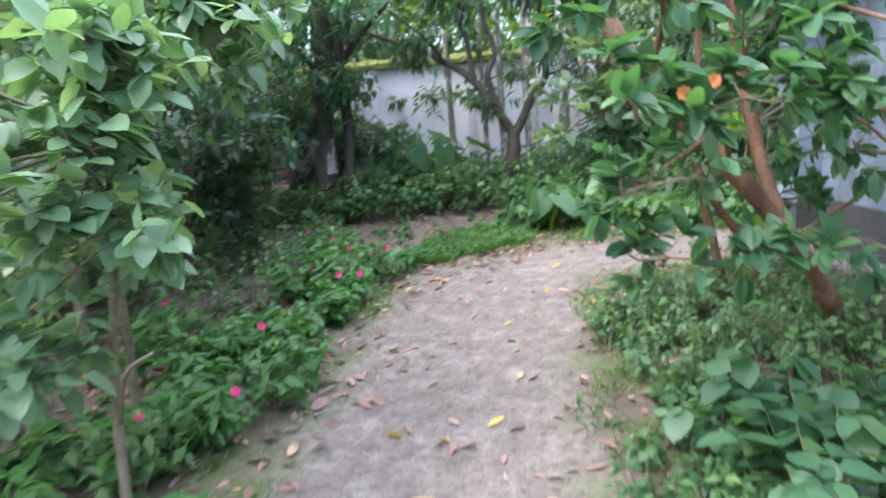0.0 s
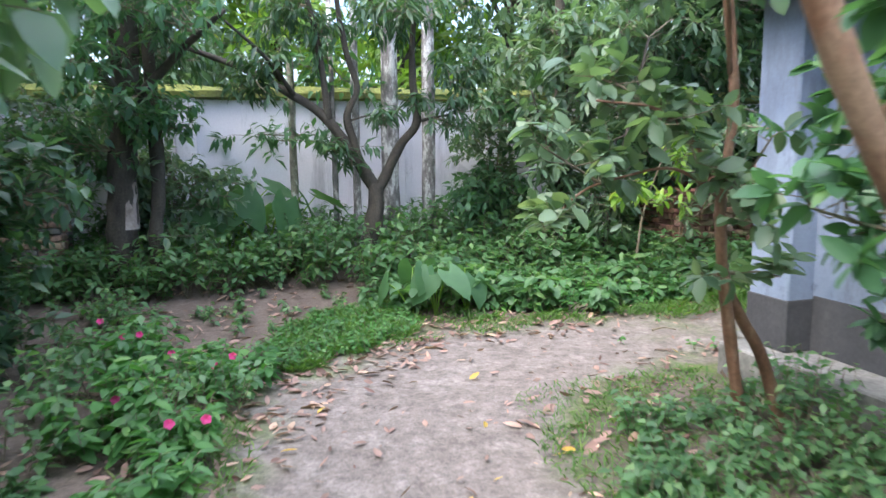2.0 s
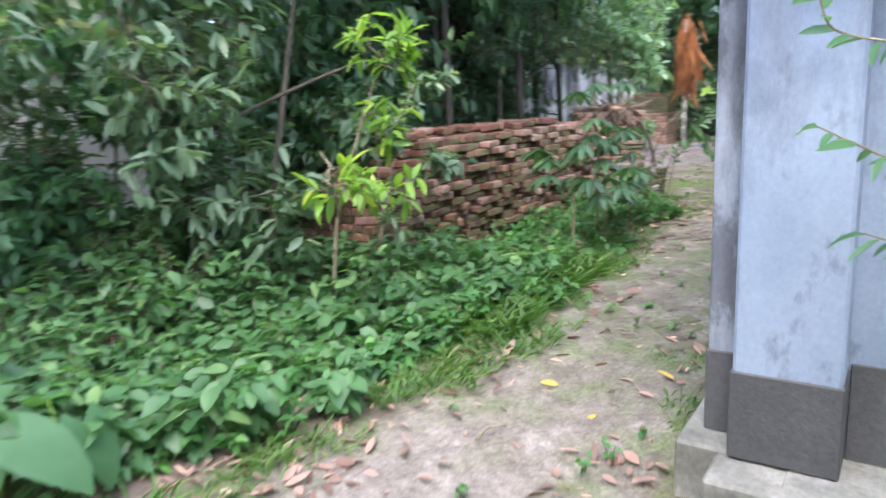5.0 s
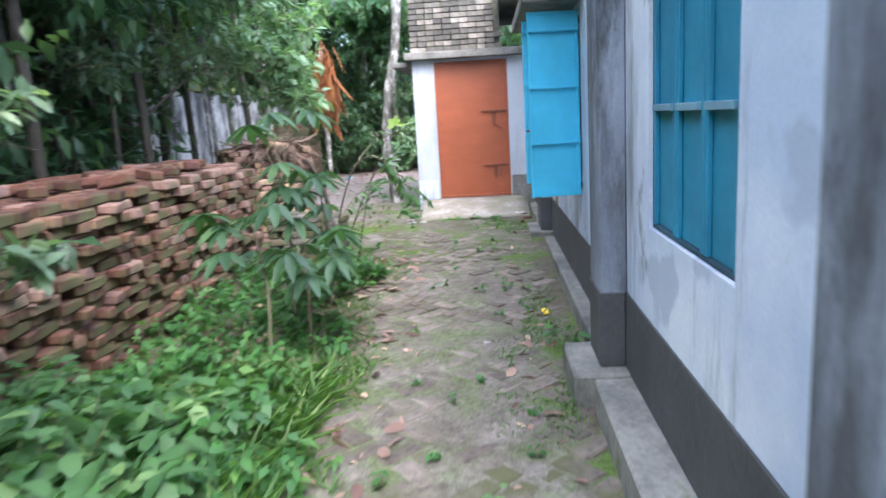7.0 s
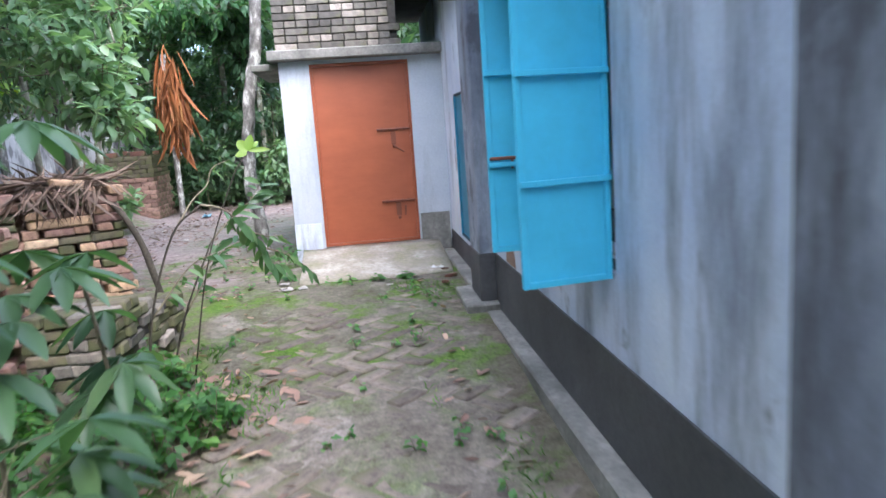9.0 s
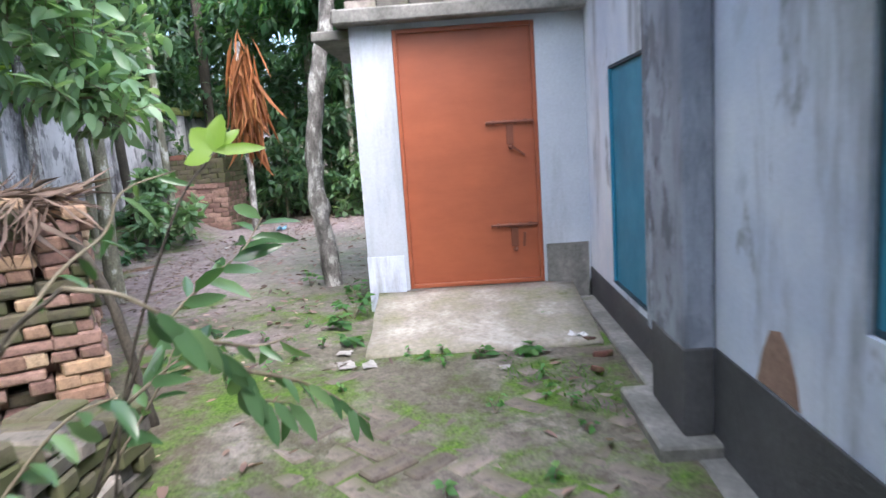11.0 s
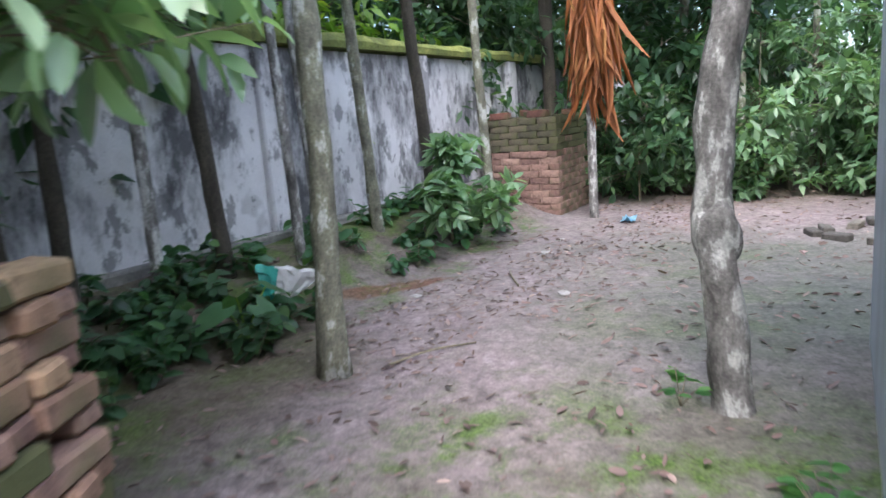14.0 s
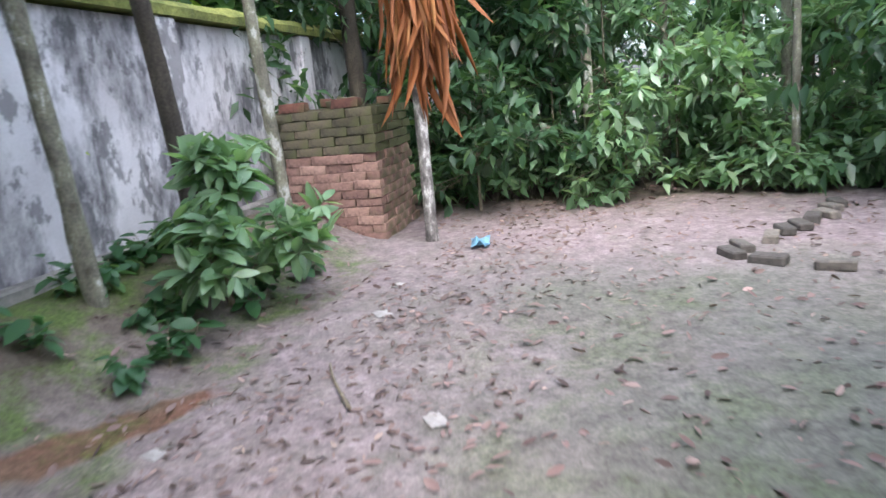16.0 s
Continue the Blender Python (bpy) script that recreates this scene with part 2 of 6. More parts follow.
# Brown-red of the bolts; on the hasps its darkness stands for slight shade.
RUST_DARK = paint("red_oxide_hardware", (0.21, 0.066, 0.034), (0.13, 0.044, 0.024), 0.5)


def brick_mat(name, stops, moss=0.0):
    mat, nt, p = nodes_of(name)
    oi = nt.nodes.new("ShaderNodeObjectInfo")
    g = nt.nodes.new("ShaderNodeNewGeometry")
    ad = nt.nodes.new("ShaderNodeMath")
    ad.operation = "ADD"
    nt.links.new(oi.outputs["Random"], ad.inputs[0])
    nt.links.new(g.outputs["Random Per Island"], ad.inputs[1])
    fr = nt.nodes.new("ShaderNodeMath")
    fr.operation = "FRACT"
    nt.links.new(ad.outputs[0], fr.inputs[0])
    c = ramp(nt, fr.outputs[0], stops)
    n = tex(nt, 14, 7, 0.75)
    v = ramp(nt, n.outputs[0], [(0.32, (0.42, 0.42, 0.42)), (0.5, (0.95, 0.95, 0.95)), (0.68, (1.3, 1.28, 1.25))])
    col = mix(nt, 1.0, c.outputs[0], v.outputs[0], "MULTIPLY")
    if moss:
        w = tex(nt, 1.8, 5, 0.6)
        mm = ramp(nt, w.outputs[0], [(0.62 - moss * 0.3, (0, 0, 0)), (0.75 - moss * 0.3, (0.85,) * 3)])
        col = mix(nt, mm.outputs[0], col, (0.085, 0.095, 0.035))
    nt.links.new(col, p.inputs["Base Color"])
    p.inputs["Roughness"].default_value = 0.9
    f = tex(nt, 70, 4)
    bump(nt, p, f.outputs[0], 0.5, 0.006)
    return mat


BRICK_RED = brick_mat("red_brick", [(0.0, (0.07, 0.033, 0.025)), (0.35, (0.125, 0.054, 0.04)), (0.75, (0.175, 0.08, 0.055)), (1.0, (0.25, 0.14, 0.095))], 0.55)
BRICK_PINK = brick_mat("faded_pink_brick", [(0.0, (0.2, 0.12, 0.1)), (0.5, (0.29, 0.18, 0.145)), (1.0, (0.38, 0.25, 0.2))], 0.4)
BRICK_TAN = brick_mat("tan_brick", [(0.0, (0.2, 0.12, 0.09)), (0.4, (0.32, 0.2, 0.14)), (0.75, (0.46, 0.32, 0.2)), (1.0, (0.58, 0.45, 0.31))], 0.35)
BRICK_MOSS = brick_mat("mossy_brick", [(0.0, (0.065, 0.058, 0.04)), (0.5, (0.1, 0.09, 0.06)), (1.0, (0.155, 0.13, 0.09))], 0.7)
BRICK_GREY = brick_mat("weathered_brick", [(0.0, (0.075, 0.07, 0.062)), (0.5, (0.14, 0.13, 0.112)), (0.85, (0.2, 0.18, 0.15)), (1.0, (0.36, 0.32, 0.28))], 0.25)
BRICK_PAVE = brick_mat("paving_brick", [(0.0, (0.11, 0.092, 0.076)), (0.5, (0.17, 0.143, 0.12)), (1.0, (0.25, 0.212, 0.18))], 0.62)


def ground_mat():
    mat, nt, p = nodes_of("earth")
    at = nt.nodes.new("ShaderNodeAttribute")
    at.attribute_name = "cover"
    sep = nt.nodes.new("ShaderNodeSeparateColor")
    nt.links.new(at.outputs["Color"], sep.inputs[0])
    n1 = tex(nt, 1.1, 7, 0.65)
    n2 = tex(nt, 7.0, 6, 0.7)
    n3 = tex(nt, 60.0, 4, 0.6)
    n4 = tex(nt, 22.0, 5, 0.7)
    bare = ramp(nt, n2.outputs[0], [(0.25, (0.125, 0.107, 0.092)), (0.5, (0.19, 0.164, 0.145)), (0.75, (0.275, 0.24, 0.215))])
    soil = ramp(nt, n2.outputs[0], [(0.3, (0.09, 0.07, 0.055)), (0.7, (0.18, 0.145, 0.12))])
    # dry path: wander the edge with noise
    ed = nt.nodes.new("ShaderNodeMath")
    ed.operation = "MULTIPLY_ADD"
    nt.links.new(n1.outputs[0], ed.inputs[0])
    ed.inputs[1].default_value = 0.9
    ed.inputs[2].default_value = -0.45
    sm = nt.nodes.new("ShaderNodeMath")
    nt.links.new(sep.outputs[0], sm.inputs[0])
    nt.links.new(ed.outputs[0], sm.inputs[1])
    pm = ramp(nt, sm.outputs[0], [(0.3, (0, 0, 0)), (0.7, (1, 1, 1))])
    col = mix(nt, pm.outputs[0], soil.outputs[0], bare.outputs[0])
    # grey yard earth
    yard = ramp(nt, n2.outputs[0], [(0.25, (0.165, 0.133, 0.135)), (0.55, (0.285, 0.235, 0.24)), (0.8, (0.42, 0.35, 0.36))])
    film = tex(nt, 0.55, 5, 0.6)
    algae = ramp(nt, n2.outputs[0], [(0.25, (0.1, 0.108, 0.09)), (0.75, (0.18, 0.185, 0.16))])
    over = nt.nodes.new("ShaderNodeMath")
    over.operation = "SUBTRACT"
    nt.links.new(sep.outputs[2], over.inputs[0])
    over.inputs[1].default_value = 1.0
    wet = nt.nodes.new("ShaderNodeMath")
    wet.operation = "MULTIPLY_ADD"
    nt.links.new(over.outputs[0], wet.inputs[0])
    wet.inputs[1].default_value = 0.45
    nt.links.new(film.outputs[0], wet.inputs[2])
    fm = ramp(nt, wet.outputs[0], [(0.5, (0, 0, 0)), (0.95, (0.9, 0.9, 0.9))])
    yc = mix(nt, fm.outputs[0], yard.outputs[0], algae.outputs[0])
    col = mix(nt, sep.outputs[2], col, yc)
    # crushed brick trodden into the bank
    dust = ramp(nt, n2.outputs[0], [(0.3, (0.14, 0.065, 0.045)), (0.7, (0.25, 0.12, 0.085))])
    dm = nt.nodes.new("ShaderNodeMath")
    nt.links.new(at.outputs["Alpha"], dm.inputs[0])
    nt.links.new(ed.outputs[0], dm.inputs[1])
    dr = ramp(nt, dm.outputs[0], [(0.35, (0, 0, 0)), (0.6, (1, 1, 1))])
    col = mix(nt, dr.outputs[0], col, dust.outputs[0])
    # olive film of algae under the moss
    fg = tex(nt, 1.4, 6, 0.65)
    fmix = nt.nodes.new("ShaderNodeMath")
    fmix.operation = "MULTIPLY"
    nt.links.new(sep.outputs[1], fmix.inputs[0])
    nt.links.new(ramp(nt, fg.outputs[0], [(0.32, (0, 0, 0)), (0.6, (0.8, 0.8, 0.8))]).outputs[0], fmix.inputs[1])
    olive = ramp(nt, n2.outputs[0], [(0.25, (0.07, 0.072, 0.042)), (0.75, (0.135, 0.135, 0.085))])
    col = mix(nt, fmix.outputs[0], col, olive.outputs[0])
    # pale dried crust, in patches of its own
    cr = tex(nt, 3.1, 7, 0.75)
    cmix = nt.nodes.new("ShaderNodeMath")
    cmix.operation = "MULTIPLY"
    nt.links.new(pm.outputs[0], cmix.inputs[0])
    nt.links.new(ramp(nt, cr.outputs[0], [(0.52, (0, 0, 0)), (0.66, (0.5, 0.5, 0.5))]).outputs[0], cmix.inputs[1])
    col = mix(nt, cmix.outputs[0], col, (0.36, 0.33, 0.3))
    mo = tex(nt, 2.3, 6, 0.7)
    ms = nt.nodes.new("ShaderNodeMath")
    ms.operation = "MULTIPLY"
    nt.links.new(sep.outputs[1], ms.inputs[0])
    mr = ramp(nt, mo.outputs[0], [(0.46, (0, 0, 0)), (0.62, (1, 1, 1))])
    nt.links.new(mr.outputs[0], ms.inputs[1])
    moss = ramp(nt, n3.outputs[0], [(0.3, (0.05, 0.105, 0.015)), (0.7, (0.12, 0.205, 0.03))])
    col = mix(nt, ms.outputs[0], col, moss.outputs[0])
    f = ramp(nt, n3.outputs[0], [(0.3, (0.78,) * 3), (0.7, (1.15,) * 3)])
    col = mix(nt, 1.0, col, f.outputs[0], "MULTIPLY")
    f2 = ramp(nt, n4.outputs[0], [(0.32, (0.72,) * 3), (0.5, (1.0,) * 3), (0.68, (1.22,) * 3)])
    col = mix(nt, 1.0, col, f2.outputs[0], "MULTIPLY")
    nt.links.new(col, p.inputs["Base Color"])
    p.inputs["Roughness"].default_value = 0.95
    p.inputs["Specular IOR Level"].default_value = 0.2
    bump(nt, p, n4.outputs[0], 0.7, 0.02)
    return mat


EARTH = ground_mat()
LIMEWASH = noisy("flaking_pink_limewash", [(0.3, (0.2, 0.16, 0.13)), (0.5, (0.4, 0.33, 0.28)), (0.7, (0.52, 0.45, 0.39))], 7, 0.9, 40, 0.3)
PEELED = noisy("brown_render", [(0.3, (0.24, 0.15, 0.11)), (0.7, (0.36, 0.24, 0.18))], 5, 0.85, 40, 0.2)
PLASTIC_WHITE = noisy("white_plastic", [(0.3, (0.6, 0.6, 0.6)), (0.7, (0.78, 0.78, 0.78))], 6, 0.4, 30, 0.1)
PLASTIC_TEAL = noisy("teal_plastic", [(0.3, (0.05, 0.36, 0.3)), (0.7, (0.09, 0.48, 0.4))], 6, 0.4, 30, 0.1)
PLASTIC_YELLOW = noisy("yellow_plastic", [(0.3, (0.8, 0.55, 0.02)), (0.7, (0.85, 0.62, 0.05))], 6, 0.4, 30, 0.1)
PLASTIC_BLUE = noisy("blue_plastic", [(0.3, (0.12, 0.28, 0.4)), (0.7, (0.2, 0.38, 0.5))], 6, 0.4, 30, 0.1)
PAPER = noisy("pale_scrap", [(0.3, (0.26, 0.25, 0.23)), (0.7, (0.44, 0.42, 0.4))], 6, 0.8, 30, 0.15)
STEEL = noisy("worn_steel", [(0.3, (0.2, 0.19, 0.18)), (0.7, (0.4, 0.38, 0.36))], 20, 0.45, 60, 0.2, metallic=0.8)

# ---- ground ----
PATH = [(-0.1, -6.0, 0.75), (-0.1, 0.0, 0.8), (-0.2, 2.5, 0.78), (0.0, 4.5, 0.85), (0.45, 6.0, 1.0), (1.3, 6.75, 0.85), (2.6, 6.8, 0.7), (4.0, 6.72, 0.62), (7.0, 6.72, 0.66), (9.5, 6.95, 0.9), (12.0, 7.4, 1.1)]


def path_cover(x, y):
    """1 on the trodden path, falling to 0 off it."""
    best = -9.0
    for (ax, ay, ar), (bx, by, br) in zip(PATH, PATH[1:]):
        dx, dy = bx - ax, by - ay
        u = min(1.0, max(0.0, ((x - ax) * dx + (y - ay) * dy) / (dx * dx + dy * dy)))
        d = math.hypot(x - ax - u * dx, y - ay - u * dy)
        best = max(best, (ar + (br - ar) * u) - d)
    return best


def yard_cover(x, y):
    return smooth(10.6, 12.6, x) * (1 - smooth(9.6 + 1.3 * smooth(13.4, 15.0, x), 10.6 + 1.1 * smooth(13.4, 15.0, x), y)) * (1 - smooth(19.0, 21.5, x))


def moss_cover(x, y):
    m = 0.5 * smooth(2.0, 4.0, x) * (1 - 0.8 * smooth(12.5, 14.0, x))
    m = max(m, 0.55 * smooth(-0.25, 0.05, 0.12 - abs(path_cover(x, y) + 0.05)) * (1 - smooth(3.0, 4.0, x)))
    m = max(m, 1.0 * smooth(8.0, 9.0, x) * (1 - smooth(12.6, 14.5, x)) * (1 - smooth(9.0, 10.0, y)))
    m = max(m, 1.6 * (1 - smooth(0.3, 1.0, math.hypot((x - 10.6) / 0.9, (y - 7.75) / 0.4))))
    m = max(m, 0.8 * smooth(2.2, 2.6, x) * (1 - smooth(6.15, 6.6, y)) * (1 - smooth(10, 12, x)))
    m = max(m, 0.7 * smooth(13.4, 14.2, x) * smooth(10.5, 10.8, y) * (1 - smooth(18.0, 19.0, x)))
    m = max(m, 0.25 * smooth(13.5, 15, x) * (1 - smooth(17.0, 18, x)) * (1 - smooth(9.2, 10.0, y)) * smooth(7.5, 8.2, y))
    return m


def algae_cover(x, y):
    return yard_cover(x, y) * (1 - smooth(0.2, 1.5, math.hypot((x - 15.8) / 2.6, (y - 8.1) / 1.5)))


def dust_cover(x, y):
    u, v = (x - 15.15) * 0.92 - (y - 10.93) * 0.39, (x - 15.15) * 0.39 + (y - 10.93) * 0.92
    return 1 - smooth(0.5, 1.3, math.hypot(u / 0.6, v / 0.17))


def axis(lo, hi, step, far):
    inner = list(np.arange(lo, hi + 1e-6, step))
    out = [step * 2 * 1.35 ** i for i in range(60)]
    a, b = [], []
    s = 0
    for o in out:
        s += o
        if s > far:
            break
        a.append(lo - s)
        b.append(hi + s)
    return a[::-1] + inner + b


gx, gy = axis(-5, 24, 0.11, 400), axis(-1, 13.5, 0.11, 400)
gv, gc = [], []
for yy in gy:
    for xx in gx:
        pc = path_cover(xx, yy)
        z = ground_z(xx, yy) + 0.022 * noise.noise((xx * 1.3, yy * 1.3, 0)) + 0.012 * noise.noise((xx * 5, yy * 5, 3))
        z -= 0.03 * smooth(-0.2, 0.4, pc) * (1 - smooth(3.0, 5.0, xx))
        gv.append((xx, yy, z))
        gc.append((smooth(-0.35, 0.35, pc), moss_cover(xx, yy), yard_cover(xx, yy) + algae_cover(xx, yy), dust_cover(xx, yy)))
nx = len(gx)
gf = [(j * nx + i, j * nx + i + 1, (j + 1) * nx + i + 1, (j + 1) * nx + i) for j in range(len(gy) - 1) for i in range(nx - 1)]
gm = mesh_of("ground", gv, gf, EARTH, False)
ca = gm.color_attributes.new("cover", "FLOAT_COLOR", "POINT")
ca.data.foreach_set("color", np.array(gc, dtype=np.float32).ravel())
tagged(put("ground", gm), "bare trodden earth path and yard with moss and soil", "ground", kind="structure")

# ---- boundary wall ----
bw = tagged(thing("wall_boundary", "", "boundary wall"), "tall white plastered boundary wall, streaked black, beside the trees", kind="structure")


def wall_run(a, b, top, mat, bays):
    """A length of boundary wall from a to b: panels between posts under a mossy coping."""
    dx, dy = b[0] - a[0], b[1] - a[1]
    length, m = math.hypot(dx, dy), pose(a[0], a[1], 0, 0, 0, math.degrees(math.atan2(dy, dx)))
    bay = length / bays
    for i in range(bays):
        x = i * bay
        put("wall_panel", from_bm("wall_panel", one_box(x + 0.125, x + bay - 0.125, 0, 0.14, -0.1, top), mat), bw, m=m)
        put("post", from_bm("post", one_box(x - 0.13, x + 0.13, -0.07, 0.2, -0.1, top + 0.02, 0.015), mat), bw, m=m)
    bm = bmesh.new()
    n = max(8, int(length / 0.12))
    prof = ((-0.1, 0.0), (-0.11, 0.07), (-0.04, 0.14), (0.16, 0.14), (0.25, 0.08), (0.25, 0.0))
    rings = [[bm.verts.new((length * i / n, y, top + 0.025 + z + (0.028 * noise.noise((i * 0.35 + a[0], y * 9, z * 9 + a[1])) if z else 0))) for y, z in prof] for i in range(n + 1)]
    for p, q in zip(rings, rings[1:]):
        for k in range(6):
            bm.faces.new((p[k], p[(k + 1) % 6], q[(k + 1) % 6], q[k]))
    bm.faces.new(rings[0][::-1])
    bm.faces.new(rings[-1])
    bmesh.ops.recalc_face_normals(bm, faces=bm.faces[:])
    put("coping", from_bm("coping", bm, COPING), bw, "moss-covered coping", m)


wall_run((-9.0, 11.05), (4.1, 11.05), 2.215, BOUNDARY, 5)
wall_run((4.1, 11.05), (10.02, 12.2), 2.28, BOUNDARY, 2)
wall_run((10.02, 12.2), (33.6, 12.2), 2.36, BOUNDARY_DARK, 9)
part("footing", one_box(11, 33, 12.08, 12.197, 0.3, 0.72, 0.02), CONCRETE, bw, "damp mossy footing")

# ---- house ----
HX0, HX1, HY1, HY0, HZ = 2.95, 12.45, 5.80, -3.0, 3.15
WIN1, WIN2, WIN3 = (4.07, 5.14, 1.08, 2.3), (7.28, 8.80, 1.0, 2.3), (10.78, 11.68, 0.53, 1.95)
T = 0.25


def wall_with_openings(name, x0, x1, z0, z1, holes, mat, label):
    """A wall along x on the house's north side, with openings through it."""
    w = tagged(thing(name, label, "wall"), kind="structure")
    xs = x0
    bm = bmesh.new()
    for (a, b, lo, hi) in holes:
        box(bm, xs, a, HY1 - T, HY1, z0, z1)
        box(bm, a, b, HY1 - T, HY1, z0, lo)
        box(bm, a, b, HY1 - T, HY1, hi, z1)
        xs = b
    box(bm, xs, x1, HY1 - T, HY1, z0, z1)
    part("plaster", bm, mat, w)
    return w


wall_n = wall_with_openings("wall_north", HX0, 14.5, 0.0, HZ, [WIN1, WIN2, WIN3], WALL_PAINT, "blue-grey limewashed house wall with rain streaks and dark dado")
# dado, in lengths between the pilasters
for a, b in ((3.34, 5.62), (5.97, 9.80)):
    bm = one_box(a + 0.002, b - 0.002, HY1 + 0.001, HY1 + 0.012, 0.24, 0.66, 0.004)
    part("dado", bm, DADO, wall_n, "dark grey painted dado")
part("dado", one_box(10.25, 12.44, HY1 + 0.001, HY1 + 0.010, 0.1, 0.50, 0.004), DADO, wall_n)
# plinth ledge
bm = one_box(2.79, 5.5, HY1 - 0.2, 6.0, -0.1, 0.235, 0.012)
part("plinth", bm, CONCRETE, wall_n, "damp concrete plinth ledge")
part("plinth", one_box(5.5, 6.05, HY1 - 0.2, 6.1, -0.1, 0.25, 0.012), CONCRETE, wall_n)
part("plinth", one_box(6.05, 9.7, HY1 - 0.2, 5.915, -0.1, 0.24, 0.012), CONCRETE, wall_n)
part("plinth", one_box(9.7, 10.4, HY1 - 0.2, 6.06, -0.1, 0.29, 0.012), CONCRETE, wall_n)
part("plinth", one_box(10.4, 12.4, HY1 - 0.2, 5.92, -0.1, 0.28, 0.012), CONCRETE, wall_n)


def pilaster(x0, x1, y1, z0, mat_up=PILASTER):
    w = part("pilaster", one_box(x0, x1, HY1 + 0.002, y1, z0, HZ, 0.01), mat_up, wall_n)
    put("pilaster_dado", from_bm("pilaster_dado", one_box(x0 - 0.006, x1 + 0.006, HY1 + 0.012, y1 + 0.006, z0, 0.66, 0.006), DADO), w)
    return w


pilaster(5.62, 5.97, 5.94, 0.25)
pilaster(9.80, 10.25, 5.93, 0.29)
part("edge_band", one_box(10.6, 10.7, HY1 + 0.002, 5.84, 0.5, HZ, 0.006), PILASTER, wall_n)
# corner pillar with its stepped plinth
cp = part("corner_pillar", one_box(2.945, 3.34, 5.795, 5.92, 0.235, HZ, 0.01), PILASTER, wall_n)
part("corner_pillar", one_box(2.755, 2.97, 5.44, 5.79, 0.2355, HZ, 0.012), WEST_SHADED, wall_n)
put("pillar_dado", from_bm("pillar_dado", one_box(2.747, 2.96, 5.432, 5.797, 0.236, 0.575, 0.006), DADO), cp)
put("pillar_dado", from_bm("pillar_dado", one_box(2.937, 3.346, 5.80, 5.926, 0.236, 0.575, 0.006), DADO), cp)
wall_w = tagged(thing("wall_west", "", "wall"), "blue-grey limewashed house wall, toned down for shade, above a dark dado", kind="structure")
part("plaster", one_box(HX0, HX0 + T, HY0, 5.55, 0, HZ), WEST_SHADED, wall_w)
part("dado", one_box(HX0 - 0.012, HX0 - 0.001, HY0, 5.43, 0.2, 0.6, 0.004), DADO, wall_w)
part("plinth", one_box(2.62, HX0 + 0.1, HY0, 5.6, -0.1, 0.231, 0.012), CONCRETE, wall_w)
part("plinth_step", one_box(2.56, 2.79, 5.3, 5.84, -0.1, 0.226, 0.012), CONCRETE, wall_w)
tagged(put("wall_south", from_bm("wall_south", one_box(HX0, 14.5, HY0 - T, HY0, 0, HZ), WALL_PAINT)), "blue-grey house wall", "wall", kind="structure")
tagged(put("wall_east", from_bm("wall_east", one_box(14.5, 14.75, HY0 - T, HY1, 0, HZ), WALL_PAINT)), "blue-grey house wall", "wall", kind="structure")
tagged(put("floor", from_bm("floor", one_box(HX0 + T, 14.5, HY0, HY1 - T, 0.2, 0.3), DARK)), "room floor coloured near black for the unlit room", "floor", kind="structure")
tagged(put("roof_slab", from_bm("roof_slab", one_box(HX0 - 0.4, 14.9, HY0 - 0.4, HY1 + 0.45, HZ, HZ + 0.14, 0.01), CONCRETE)), "flat grey concrete roof slab with an overhang", "roof", kind="structure")
tagged(put("sunshade", from_bm("sunshade", one_box(2.45, HX0, 2.6, 5.9, 2.5, 2.6, 0.01), CONCRETE)), "grey concrete sunshade over the side window", "sunshade", kind="structure")
tagged(put("sunshade", from_bm("sunshade", one_box(7.1, 9.0, HY1, 6.22, 2.36, 2.44, 0.01), CONCRETE)), "grey concrete sunshade over the open window", "sunshade", kind="structure")


def shutter_leaf(parent, w, h, m, ribs, latch=False):
    """One sheet-steel leaf: x along its width, z up, its ribs on the +y side."""
    leaf = put("shutter_leaf", from_bm("shutter_leaf", one_box(0, w, -0.004, 0.004, 0, h, 0.002), BLUE), parent, m=m)
    bm = bmesh.new()
    for a, b, c, d in ((0, 0.025, 0, h), (w - 0.025, w, 0, h)):
        box(bm, a, b, 0.0045, 0.016, c, d, 0.002)
    for c in (0, h - 0.025):
        box(bm, 0.026, w - 0.026, 0.0045, 0.016, c, c + 0.025, 0.002)
    put("frame", from_bm("frame", bm, BLUE), leaf)
    for z in ribs:
        put("rib", from_bm("rib", one_box(0.002, w - 0.002, 0.017, 0.034, z - 0.011, z + 0.011, 0.002), BLUE), leaf)
    for z in (0.2, h - 0.2):
        put("hinge", from_bm("hinge", rod(bmesh.new(), (0, 0, z - 0.04), (0, 0, z + 0.04), 0.009), STEEL), leaf)
    if latch:
        bm = one_box(w * 0.45, w * 0.98, 0.017, 0.03, 0.42, 0.436, 0.003)
        box(bm, w * 0.7, w * 0.72, 0.017, 0.03, 0.38, 0.43)
        put("latch", from_bm("latch", bm, RUST_DARK), leaf, "rusty sliding bolt")
    return leaf


